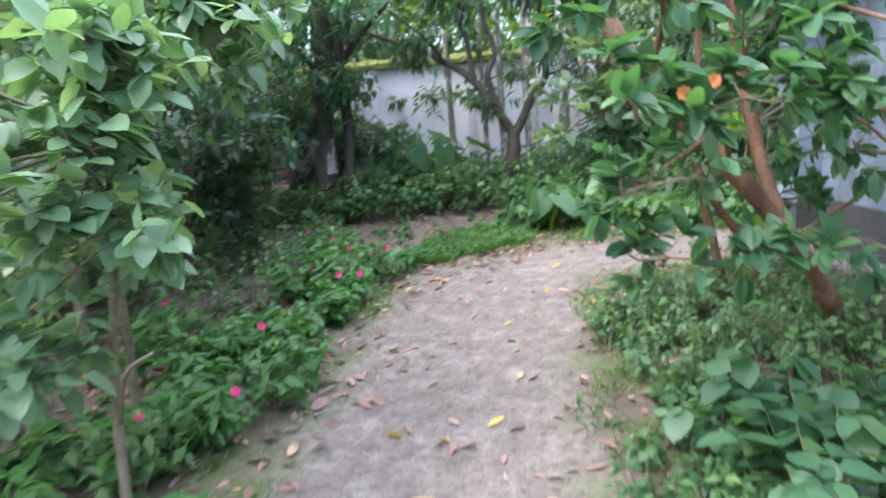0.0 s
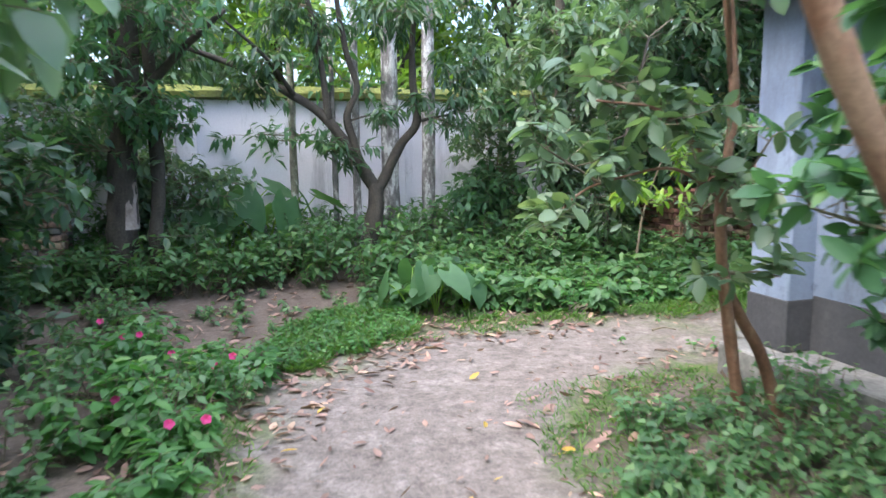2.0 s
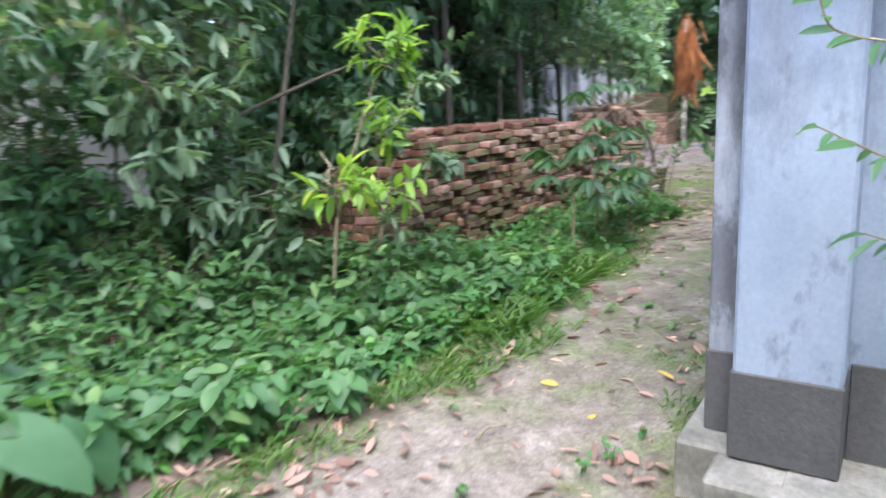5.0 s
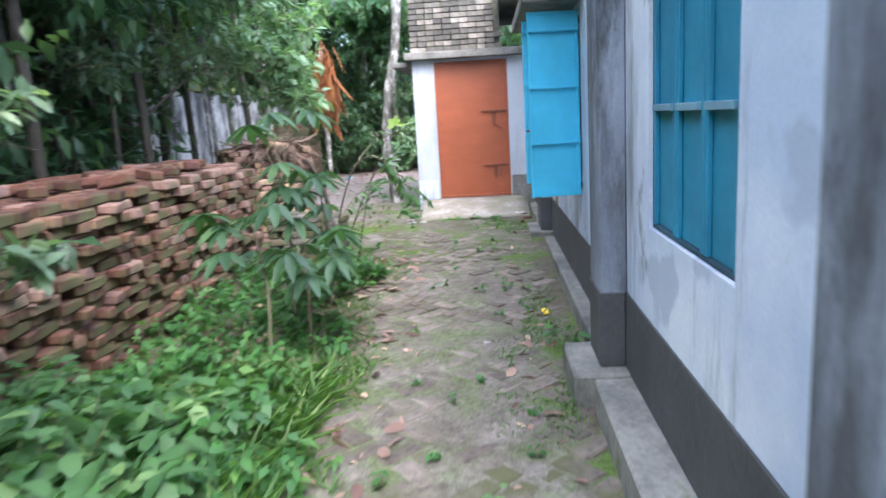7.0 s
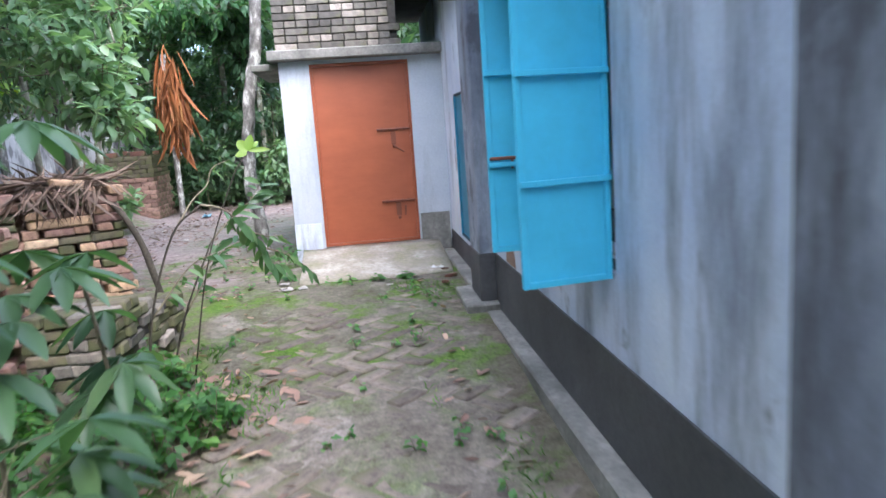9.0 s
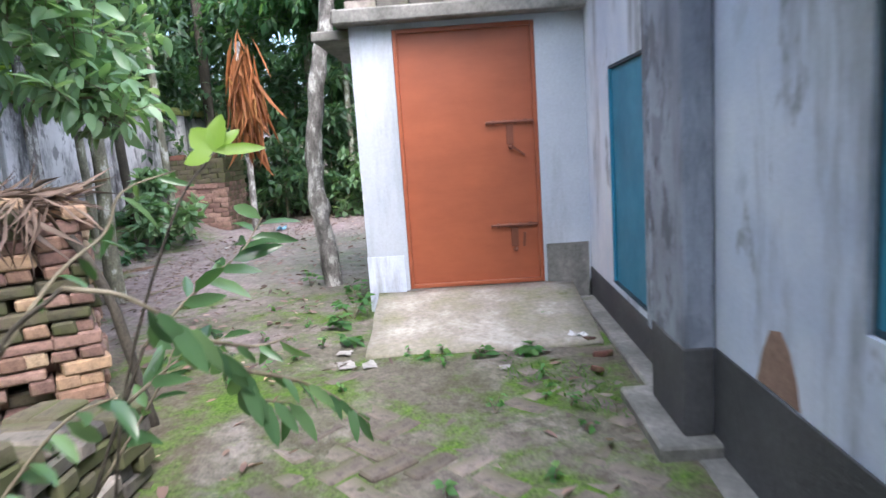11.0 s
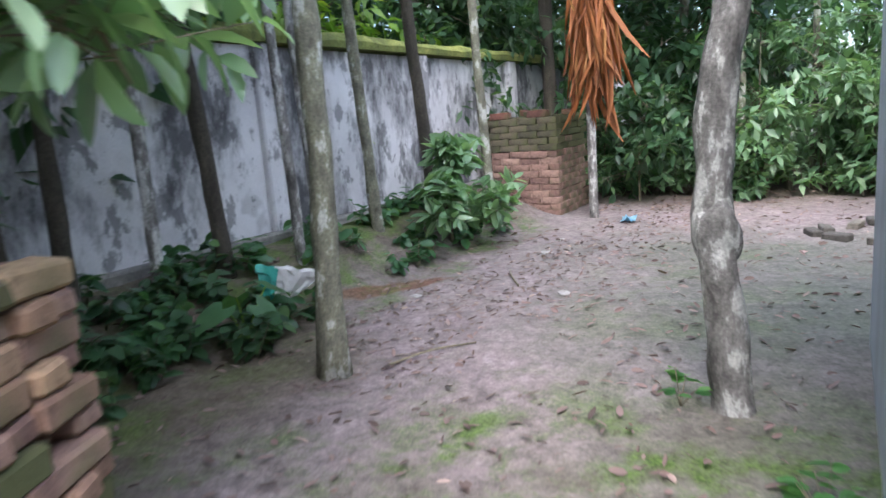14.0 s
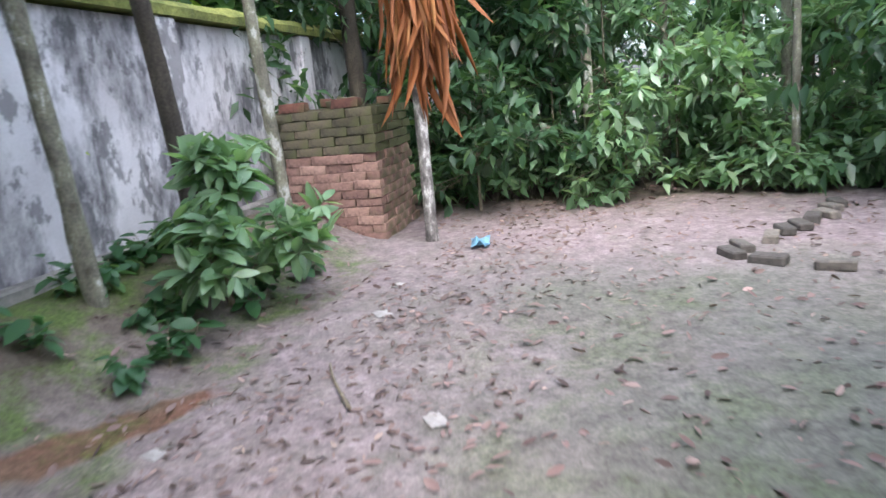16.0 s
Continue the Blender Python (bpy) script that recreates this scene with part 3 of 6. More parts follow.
def window_frame(parent, x0, x1, z0, z1, y):
    bm = bmesh.new()
    box(bm, x0 + 0.002, x0 + 0.02, y - 0.05, y + 0.004, z0 + 0.002, z1 - 0.002, 0.003)
    box(bm, x1 - 0.02, x1 - 0.002, y - 0.05, y + 0.004, z0 + 0.002, z1 - 0.002, 0.003)
    box(bm, x0 + 0.021, x1 - 0.021, y - 0.05, y + 0.004, z0 + 0.002, z0 + 0.02, 0.003)
    box(bm, x0 + 0.021, x1 - 0.021, y - 0.05, y + 0.004, z1 - 0.02, z1 - 0.002, 0.003)
    part("window_frame", bm, FRAME_DARK, parent)


def closed_panel(parent, x0, x1, z0, z1, y, bar):
    pn = part("shutter_leaf", one_box(x0 + 0.004, x1 - 0.004, y - 0.012, y - 0.004, z0, z1, 0.002), BLUE_WORN_SHADED, parent)
    bm = bmesh.new()
    for a, b in ((x0 + 0.004, x0 + 0.034), (x1 - 0.034, x1 - 0.004)):
        box(bm, a, b, y - 0.003, y + 0.016, z0, z1, 0.003)
    put("frame", from_bm("frame", bm, BLUE_WORN_SHADED), pn)
    for zb in bar:
        put("bar", from_bm("bar", one_box(x0 + 0.035, x1 - 0.035, y - 0.003, y + 0.03, zb - 0.014, zb + 0.014, 0.003), DUSTY), pn)
    return pn


bm = bmesh.new()
ring = [(9.12, 0.664), (9.14, 0.74), (9.19, 0.83), (9.25, 0.88), (9.32, 0.865), (9.37, 0.79), (9.4, 0.71), (9.42, 0.664)]
fv = [bm.verts.new((x, HY1 + 0.004, z)) for x, z in ring]
bm.faces.new(fv[::-1])
ext = bmesh.ops.extrude_face_region(bm, geom=bm.faces[:])
for v in ext["geom"]:
    if isinstance(v, bmesh.types.BMVert):
        v.co.y -= 0.003
part("peeled_patch", bm, PEELED, wall_n, "patch of peeled paint with brown render")

w1 = tagged(thing("window_1", "", "window"), "closed sky-blue steel window shutters in a pale wall", kind="structure")
window_frame(w1, *WIN1, HY1 - 0.02)
for a, b in ((4.092, 4.42), (4.424, 4.768), (4.772, 5.118)):
    closed_panel(w1, a, b, WIN1[2] + 0.022, WIN1[3] - 0.022, HY1 - 0.03, (1.60,))
w2 = tagged(thing("window_2", "", "window"), "sky-blue steel shutters, some swung open into the path", kind="structure")
window_frame(w2, *WIN2, HY1 - 0.02)
for a, b in ((7.86, 8.30), (8.304, 8.778)):
    closed_panel(w2, a, b, WIN2[2] + 0.022, WIN2[3] - 0.022, HY1 - 0.03, (1.62, 2.05))
shutter_leaf(w2, 0.375, 1.33, pose(7.30, HY1 + 0.012, 0.98, 0, 0, 99), (0.40, 0.80, 1.20))
shutter_leaf(w2, 0.375, 1.29, pose(7.8, HY1 + 0.012, 1.03, 0, 0, 88), (0.40, 0.80, 1.20), True)
w3 = tagged(thing("window_3", "", "window"), "closed narrow sky-blue steel shutter beside the red door", kind="structure")
window_frame(w3, *WIN3, HY1 - 0.005)
closed_panel(w3, 10.802, 11.658, WIN3[2] + 0.022, WIN3[3] - 0.022, HY1 - 0.012, ())
w4 = tagged(thing("window_4", "", "window"), "blue steel shutter on the side wall, behind leaves", kind="structure")
part("window_frame", one_box(HX0 - 0.02, HX0 - 0.003, 3.6, 4.5, 1.1, 2.3, 0.004), BLUE, w4)
for z in (1.5, 1.9):
    part("bar", one_box(HX0 - 0.045, HX0 - 0.021, 3.64, 4.46, z, z + 0.03, 0.003), BLUE, w4)

# ---- annex with the red door ----
AX = 12.45
DY0, DY1, DZ0, DZ1 = 6.17, 7.24, 0.40, 2.40
an = tagged(thing("wall_annex", "", "wall"), "pale limewashed annex wall round a red steel door", kind="structure")
bm = one_box(AX, AX + 0.25, HY1 + 0.002, DY0, 0.2, 2.44)
box(bm, AX, AX + 0.25, DY1, 7.56, 0.2, 2.44)
box(bm, AX, AX + 0.25, DY0, DY1, 2.402, 2.44)
box(bm, AX + 0.25, 14.6, 7.31, 7.56, 0.2, 2.44)
box(bm, 14.6, 14.85, HY1, 7.56, 0.2, 2.44)
part("plaster", bm, WALL_WHITE, an)
part("dado", one_box(AX - 0.008, AX - 0.001, DY1 + 0.03, 7.565, 0.24, 0.68, 0.003), WALL_PAINT, an, "bluer painted base")
part("dado", one_box(AX - 0.008, AX - 0.001, HY1 + 0.02, DY0 - 0.02, 0.24, 0.7, 0.003), CONCRETE, an, "grey worn base")
part("floor", one_box(AX, 14.6, HY1 + 0.003, 7.31, 0.1, 0.395), CONCRETE, an)
part("lintel_slab", one_box(AX - 0.14, 14.95, HY1 + 0.003, 7.66, 2.442, 2.55, 0.012), CONCRETE, an, "grey concrete slab edge")
part("ledge", one_box(AX + 0.05, 14.0, 7.565, 7.86, 2.36, 2.435, 0.01), CONCRETE, an, "thin concrete ledge")
part("parapet_core", one_box(AX + 0.02, 14.8, HY1 + 0.46, 7.54, 2.552, 3.5), BRICK_GREY, an, "old brickwork above the slab")

door = tagged(thing("door_1", "", "door"), "closed red-oxide painted steel door with two rusty bolts", kind="structure")
part("panel", one_box(AX + 0.055, AX + 0.065, DY0 + 0.03, DY1 - 0.03, DZ0 + 0.03, DZ1 - 0.03, 0.002), RUST, door)
bm = bmesh.new()
box(bm, AX + 0.02, AX + 0.08, DY0 + 0.001, DY0 + 0.03, DZ0, DZ1, 0.003)
box(bm, AX + 0.02, AX + 0.08, DY1 - 0.03, DY1 - 0.001, DZ0, DZ1, 0.003)
box(bm, AX + 0.02, AX + 0.08, DY0 + 0.031, DY1 - 0.031, DZ1 - 0.03, DZ1 + 0.001, 0.003)
box(bm, AX + 0.02, AX + 0.08, DY0 + 0.031, DY1 - 0.031, DZ0, DZ0 + 0.03, 0.003)
part("door_frame", bm, RUST, door)
for zc in (1.66, 0.86):
    b = part("bolt", rod(bmesh.new(), (AX + 0.035, DY0 + 0.03, zc), (AX + 0.035, DY0 + 0.40, zc + 0.002), 0.011), RUST_DARK, door, "rusty sliding bolt")
    for yk in (0.08, 0.16, 0.24, 0.33):
        put("bracket", from_bm("bracket", one_box(AX + 0.03, AX + 0.054, DY0 + yk, DY0 + yk + 0.025, zc - 0.018, zc + 0.018, 0.004), RUST_DARK), b)
    put("hasp", from_bm("hasp", one_box(AX + 0.040, AX + 0.048, DY0 + 0.19, DY0 + 0.245, zc - 0.17, zc - 0.02, 0.003), RUST_DARK), b)
    bm = bmesh.new()
    bmesh.ops.create_uvsphere(bm, u_segments=10, v_segments=6, radius=0.02, matrix=Matrix.Translation((AX + 0.03, DY0 + 0.215, zc - 0.19)))
    put("staple", from_bm("staple", bm, RUST_DARK), b)
    if zc > 1:
        put("handle", from_bm("handle", rod(bmesh.new(), (AX + 0.025, DY0 + 0.215, zc - 0.18), (AX + 0.02, DY0 + 0.11, zc - 0.26), 0.008), RUST_DARK), b)
    else:
        put("handle", from_bm("handle", rod(bmesh.new(), (AX + 0.025, DY0 + 0.14, zc - 0.06), (AX + 0.025, DY0 + 0.15, zc - 0.17), 0.01), RUST_DARK), b)

bm = bmesh.new()
pv = [bm.verts.new(c) for c in ((11.2, 5.96, 0.1), (11.2, 7.46, 0.1), (AX - 0.002, 7.52, 0.1), (AX - 0.002, 5.96, 0.1), (11.2, 5.96, 0.265), (11.2, 7.44, 0.262), (AX - 0.002, 7.5, 0.395), (AX - 0.002, 5.96, 0.395))]
for f in ((3, 2, 1, 0), (4, 5, 6, 7), (0, 1, 5, 4), (1, 2, 6, 5), (2, 3, 7, 6), (3, 0, 4, 7)):
    bm.faces.new([pv[i] for i in f])
bmesh.ops.subdivide_edges(bm, edges=bm.edges[:], cuts=7, use_grid_fill=True)
for v in bm.verts:
    v.co += Vector((1, 1, 0.7)) * 0.02 * noise.noise(v.co * 2.2) + Vector((0, 0, 0.008 * noise.noise(v.co * 9)))
tagged(put("porch_ramp", from_bm("porch_ramp", bm, PORCH, False)), "worn concrete door ramp with moss on it", "ramp", kind="structure")


# ---- plants: shared machinery ----
def unit(a):
    return a / np.maximum(np.linalg.norm(a, axis=-1, keepdims=True), 1e-9)


RNG = np.random.default_rng(7)


def leaves(P, D, N, L, W, rich=False, curl=0.25, lobes=False):
    """Vertices and faces of leaves at P along D, facing N, of length L and width W."""
    n = len(P)
    D = unit(D)
    S = unit(np.cross(D, N))
    U = np.cross(S, D)
    L, W = np.broadcast_to(L, n)[:, None], np.broadcast_to(W, n)[:, None] * 0.5
    c = np.broadcast_to(curl, n)[:, None]

    def at(u, s, h):
        return P + D * L * u + S * W * s + U * (L * (h - c * u * u))
    if rich:
        v = np.stack([at(0, 0, 0), at(.25, -.85, .06), at(.27, 0, 0), at(.25, .85, .06), at(.6, -.9, .06), at(.62, 0, 0), at(.6, .9, .06), at(1, 0, 0), at(.85, -.5, .03), at(.85, .5, .03)], 1)
        f = [(0, 2, 1), (0, 3, 2), (1, 2, 5, 4), (2, 3, 6, 5), (4, 5, 8), (5, 7, 8), (5, 6, 9), (5, 9, 7)]
    else:
        v = np.stack([at(0, 0, 0), at(.45, -1, .07), at(.5, 0, 0), at(.45, 1, .07), at(1, 0, 0)], 1)
        f = [(0, 2, 1), (0, 3, 2), (1, 2, 4), (2, 3, 4)]
    k = v.shape[1]
    return v.reshape(-1, 3), f, n, k


def build(name, sets, mat, smooth_it=True):
    """One mesh out of several sets of leaves."""
    vs, loops, starts, tot = [], [], [], []
    off = lo = 0
    for v, f, n, k in sets:
        if n == 0:
            continue
        vs.append(v)
        base = (np.arange(n) * k + off)[:, None]
        pat = np.concatenate([np.array(q) for q in f])
        loops.append((base + pat[None]).ravel())
        sizes = np.array([len(q) for q in f])
        st = np.concatenate([[0], np.cumsum(sizes)[:-1]])
        starts.append((np.arange(n)[:, None] * sizes.sum() + st[None] + lo).ravel())
        off += n * k
        lo += n * sizes.sum()
    me = bpy.data.meshes.new(name)
    V, LO, ST = np.concatenate(vs), np.concatenate(loops), np.concatenate(starts)
    me.vertices.add(len(V))
    me.vertices.foreach_set("co", V.astype(np.float32).ravel())
    me.loops.add(len(LO))
    me.loops.foreach_set("vertex_index", LO.astype(np.int32))
    me.polygons.add(len(ST))
    me.polygons.foreach_set("loop_start", ST.astype(np.int32))
    me.update(calc_edges=True)
    me.materials.append(mat)
    if smooth_it:
        me.shade_smooth()
    return me


def curve_points(pts, n=6):
    """A smooth line through the points."""
    P = [np.array(p, float) for p in pts]
    if len(P) == 2:
        return [P[0] + (P[1] - P[0]) * i / n for i in range(n + 1)]
    P = [2 * P[0] - P[1]] + P + [2 * P[-1] - P[-2]]
    out = []
    for i in range(1, len(P) - 2):
        a, b, c, d = P[i - 1:i + 3]
        for j in range(n):
            u = j / n
            out.append(0.5 * (2 * b + (c - a) * u + (2 * a - 5 * b + 4 * c - d) * u * u + (3 * b - a - 3 * c + d) * u ** 3))
    out.append(P[-2])
    return out


def tube(pts, r0, r1, sides=9, knots=0.0, flare=0.0):
    line = curve_points(pts)
    n = len(line)
    vs, fs = [], []
    for i, p in enumerate(line):
        t = line[min(i + 1, n - 1)] - line[max(i - 1, 0)]
        t /= np.linalg.norm(t)
        s = np.cross(t, (0.3, 1, 0.1))
        s /= np.linalg.norm(s)
        u = np.cross(t, s)
        r = r0 + (r1 - r0) * i / (n - 1)
        r *= 1 + flare * math.exp(-i * 1.2)
        for j in range(sides):
            a = 2 * math.pi * j / sides
            rr = r * (1 + knots * noise.noise((p[0] * 4 + math.cos(a), p[1] * 4 + math.sin(a), p[2] * 5)))
            vs.append(p + s * math.cos(a) * rr + u * math.sin(a) * rr)
    for i in range(n - 1):
        for j in range(sides):
            k = (j + 1) % sides
            fs.append((i * sides + j, i * sides + k, (i + 1) * sides + k, (i + 1) * sides + j))
    fs.append(tuple(range(sides))[::-1])
    fs.append(tuple((n - 1) * sides + j for j in range(sides)))
    return vs, fs


def limb(name, pts, r0, r1, mat, parent, sides=9, knots=0.25, flare=0.0, label=""):
    v, f = tube(pts, r0, r1, sides, knots, flare)
    return put(name, mesh_of(name, v, f, mat, False), parent, label)


def thin_sticks(A, B, r):
    """Many thin three-sided sticks from A to B, as one set for build()."""
    n = len(A)
    d = unit(B - A)
    s = unit(np.cross(d, np.array([0.31, 0.9, 0.17])))
    u = np.cross(d, s)
    r = np.broadcast_to(r, n)[:, None]
    ring = [(1, 0), (-0.5, 0.87), (-0.5, -0.87)]
    v = np.stack([A + s * r * a + u * r * b for a, b in ring] + [B + (s * a + u * b) * r * 0.5 for a, b in ring], 1)
    return v.reshape(-1, 3), [(0, 1, 4, 3), (1, 2, 5, 4), (2, 0, 3, 5)], n, 6


def crown_sets(clumps, anchors, leaf_len, leaf_w, twigs, per_twig, twig_len, rich, droop=0.3, whorl=False, rng=RNG, fine=True):
    """Leafy twigs that fill ellipsoids and hang on branchlets from the nearest anchor. Returns leaf sets and stick sets."""
    lf, sk = [], []
    anchors = np.array(anchors, float)
    for (c, rad, dens) in clumps:
        c, rad = np.array(c, float), np.array(rad, float)
        k = max(3, int(5 * dens))
        tips = c + unit(rng.normal(size=(k, 3))) * rad * rng.uniform(0.3, 0.95, (k, 1))
        root = anchors[np.argmin(np.linalg.norm(anchors - c, axis=1))]
        mids = (root + tips) / 2 + rng.normal(size=(k, 3)) * 0.12 * rad
        sk.append(thin_sticks(np.repeat(root[None], k, 0), mids, 0.012))
        sk.append(thin_sticks(mids, tips, 0.008))
        n = int(twigs * dens)
        which = rng.integers(0, k, n)
        start = mids[which] + (tips[which] - mids[which]) * rng.uniform(0, 1, (n, 1)) ** 0.7
        ofs = unit(rng.normal(size=(n, 3))) * rad * rng.uniform(0.05, 0.75, (n, 1)) * 0.6
        end = start + ofs
        if fine:
            sk.append(thin_sticks(start, end, 0.004))
        dirn = unit(ofs + rng.normal(size=(n, 3)) * 0.15 * rad.mean() + np.array([0, 0, 0.05]))
        tl = rng.uniform(0.6, 1.2, (n, 1)) * twig_len
        tip2 = end + dirn * tl
        if fine:
            sk.append(thin_sticks(end, tip2, 0.003))
        for j in range(per_twig):
            u = (j + 0.5) / per_twig if not whorl else 0.8 + 0.2 * (j / per_twig)
            P = end + dirn * tl * u
            side = unit(np.cross(dirn, rng.normal(size=(n, 3))))
            D = unit(dirn * (0.4 if not whorl else 0.5) + side * 0.8 + np.array([0, 0, -droop]))
            N = unit(np.array([0, 0, 1.0]) + rng.normal(size=(n, 3)) * 0.35)
            s = rng.uniform(0.65, 1.2, n)
            lf.append(leaves(P, D, N, leaf_len * s, leaf_w * s * rng.uniform(0.85, 1.15, n), rich, rng.uniform(0.05, 0.35, n)))
    return lf, sk


def tree(name, label, trunks, limbs, clumps, bark, leaf, leaf_len, leaf_w, twigs=60, per_twig=7, twig_len=0.3, rich=False, droop=0.3, whorl=False, m=None, rng=RNG, category="tree", flare=0.4, fine=True):
    t = thing(name, label, category, m)
    anchors = []
    for pts, r0, r1 in trunks:
        limb("trunk", pts, r0, r1, bark, t, 12, 0.3, flare)
        anchors += curve_points(pts)[len(pts) * 2:]
    for pts, r0, r1 in limbs:
        limb("branch", pts, r0, r1, bark, t, 8)
        anchors += curve_points(pts)[3:]
    if clumps:
        lf, sk = crown_sets(clumps, anchors, leaf_len, leaf_w, twigs, per_twig, twig_len, rich, droop, whorl, rng, fine)
        tagged(put("twig_work", build("twig_work", sk, TWIG), t), kind="stuff")
        put("crown", build("crown", lf, leaf), t)
    return t


# ---- trees by the first path ----
tree("mango_tree", "low forked tree with dark limbs and drooping leaves", [([(0.80, 9.7, 0.05), (0.83, 9.7, 0.4), (0.93, 9.7, 0.85), (0.95, 9.7, 1.2)], 0.105, 0.095)],
     [([(0.95, 9.7, 1.12), (0.67, 9.72, 1.58), (0.40, 9.75, 1.94), (0.08, 9.75, 2.16), (-0.42, 9.8, 2.44), (-1.1, 9.9, 2.7)], 0.075, 0.025),
      ([(0.78, 9.7, 1.42), (0.68, 9.68, 1.75), (0.64, 9.66, 1.97), (0.75, 9.62, 2.25), (0.64, 9.6, 2.62), (0.56, 9.6, 3.1), (0.5, 9.6, 3.7)], 0.052, 0.025),
      ([(0.44, 9.74, 1.9), (0.41, 9.7, 2.22), (0.36, 9.65, 2.56), (0.28, 9.6, 3.0), (0.1, 9.6, 3.6)], 0.045, 0.025),
      ([(0.97, 9.7, 1.12), (1.24, 9.68, 1.62), (1.43, 9.66, 1.89), (1.38, 9.62, 2.34), (1.38, 9.6, 2.76), (1.44, 9.6, 3.3)], 0.062, 0.028),
      ([(1.43, 9.66, 1.89), (1.62, 9.6, 1.93), (1.85, 9.5, 1.98)], 0.02, 0.008),
      ([(0.08, 9.75, 2.16), (-0.2, 9.4, 2.5), (-0.6, 9.0, 2.8)], 0.03, 0.012),
      ([(0.66, 9.68, 1.9), (0.9, 9.5, 1.95), (1.1, 9.4, 1.85)], 0.012, 0.005), ([(0.67, 9.72, 1.58), (0.5, 9.6, 1.66), (0.38, 9.5, 1.6)], 0.012, 0.005)],
     [((-1.2, 9.9, 2.75), (0.7, 0.7, 0.4), 1.0), ((0.0, 9.5, 3.0), (0.8, 0.7, 0.4), 1.1), ((1.2, 9.5, 3.05), (0.8, 0.7, 0.4), 1.2), ((0.4, 9.55, 1.58), (0.16, 0.16, 0.1), 0.14), ((0.62, 9.6, 1.42), (0.14, 0.14, 0.08), 0.1),
      ((1.62, 9.5, 1.82), (0.26, 0.22, 0.1), 0.22), ((1.1, 9.45, 1.88), (0.22, 0.2, 0.12), 0.18), ((1.3, 9.5, 2.1), (0.3, 0.22, 0.12), 0.22), ((-0.5, 9.5, 2.2), (0.35, 0.35, 0.14), 0.35), ((-0.1, 9.4, 2.45), (0.35, 0.35, 0.14), 0.3), ((2.1, 9.4, 2.6), (0.6, 0.6, 0.35), 0.7), ((0.3, 9.5, 3.7), (0.9, 0.7, 0.4), 0.7), ((1.9, 9.3, 2.05), (0.25, 0.25, 0.12), 0.22)],
     BARK_DARK, LEAF_DARK, 0.16, 0.04, 70, 8, 0.2, False, 0.75)

tree("shade_tree", "thick dark trunk with pale paint on its side", [([(-1.82, 9.85, 0.05), (-1.74, 9.82, 0.9), (-1.69, 9.8, 1.6), (-1.6, 9.8, 2.4), (-1.65, 9.8, 4.6)], 0.17, 0.12)],
     [([(-1.62, 9.8, 2.1), (-2.1, 9.4, 2.7), (-2.7, 9.0, 3.3)], 0.06, 0.025), ([(-1.62, 9.8, 2.0), (-1.1, 9.4, 2.5), (-0.6, 9.0, 2.9)], 0.06, 0.025)],
     [((-2.4, 9.1, 2.7), (0.9, 0.9, 0.5), 1.0), ((-1.2, 9.0, 2.95), (0.9, 0.9, 0.4), 0.8), ((-1.7, 8.6, 2.3), (0.7, 0.7, 0.3), 0.5), ((-1.3, 9.3, 1.95), (0.45, 0.4, 0.25), 0.6), ((-2.4, 9.5, 1.6), (0.6, 0.5, 0.4), 0.7)], BARK_DARK, LEAF_MID, 0.15, 0.06, 80, 7, 0.25)
lime = bmesh.new()
for k in range(9):
    z = 0.78 + 0.09 * k
    for j in range(6):
        a = radians(-75 + 16 * j)
        r = 0.166 - 0.008 * k
        lime.verts.new((-1.745 + 0.008 * k + math.cos(a) * r * (1 + 0.05 * noise.noise((k, j, 2))), 9.822 - 0.004 * k + math.sin(a) * r, z + 0.03 * noise.noise((k * 0.7, j, 5))))
lime.verts.ensure_lookup_table()
for k in range(8):
    for j in range(5):
        if noise.noise((k * 0.8, j * 0.9, 1.0)) > -0.28:
            lime.faces.new([lime.verts[i] for i in (k * 6 + j, k * 6 + j + 1, k * 6 + j + 7, k * 6 + j + 6)])
part("limewash", lime, LIMEWASH, bpy.data.objects["shade_tree"], "flaking pale limewash", False)
tree("slim_tree", "slim dark trunk beside the thick one", [([(-1.44, 9.75, 0.05), (-1.42, 9.75, 0.7), (-1.36, 9.78, 1.5), (-1.42, 9.8, 4.2)], 0.085, 0.06)], [],
     [((-1.5, 9.6, 3.2), (0.8, 0.8, 0.6), 1.0), ((-1.15, 9.5, 1.9), (0.4, 0.35, 0.2), 0.4)], BARK_DARK, LEAF_MID, 0.14, 0.06, 70, 7, 0.25)
for x, y, r, lean, z1, bark, lab in ((0.11, 10.6, 0.055, 0.0, 2.7, BARK_MOSS, "thin moss-footed"), (1.31, 10.62, 0.115, 0.1, 7.5, BARK_GREY, "stout grey"), (1.82, 10.6, 0.088, 0.02, 7.5, BARK_GREY, "pale grey"), (0.87, 10.55, 0.05, 0.03, 7.0, BARK_GREY, "thin pale"), (0.63, 10.7, 0.04, -0.02, 3.4, BARK_GREY, "thin grey"), (3.6, 10.5, 0.07, 0.05, 7.0, BARK_DARK, "dark grey")):
    tree("slender_tree", lab + " straight trunk in front of the white wall", [([(x, y, 0.1), (x + lean * 0.3, y, z1 * 0.35), (x + lean, y, z1)], r, r * 0.8)], [],
         [((x + lean, y - 0.1, z1 - 0.8), (0.9, 0.8, 0.6), 0.4)], bark, LEAF_MID, 0.2, 0.07, 70, 6, 0.3)

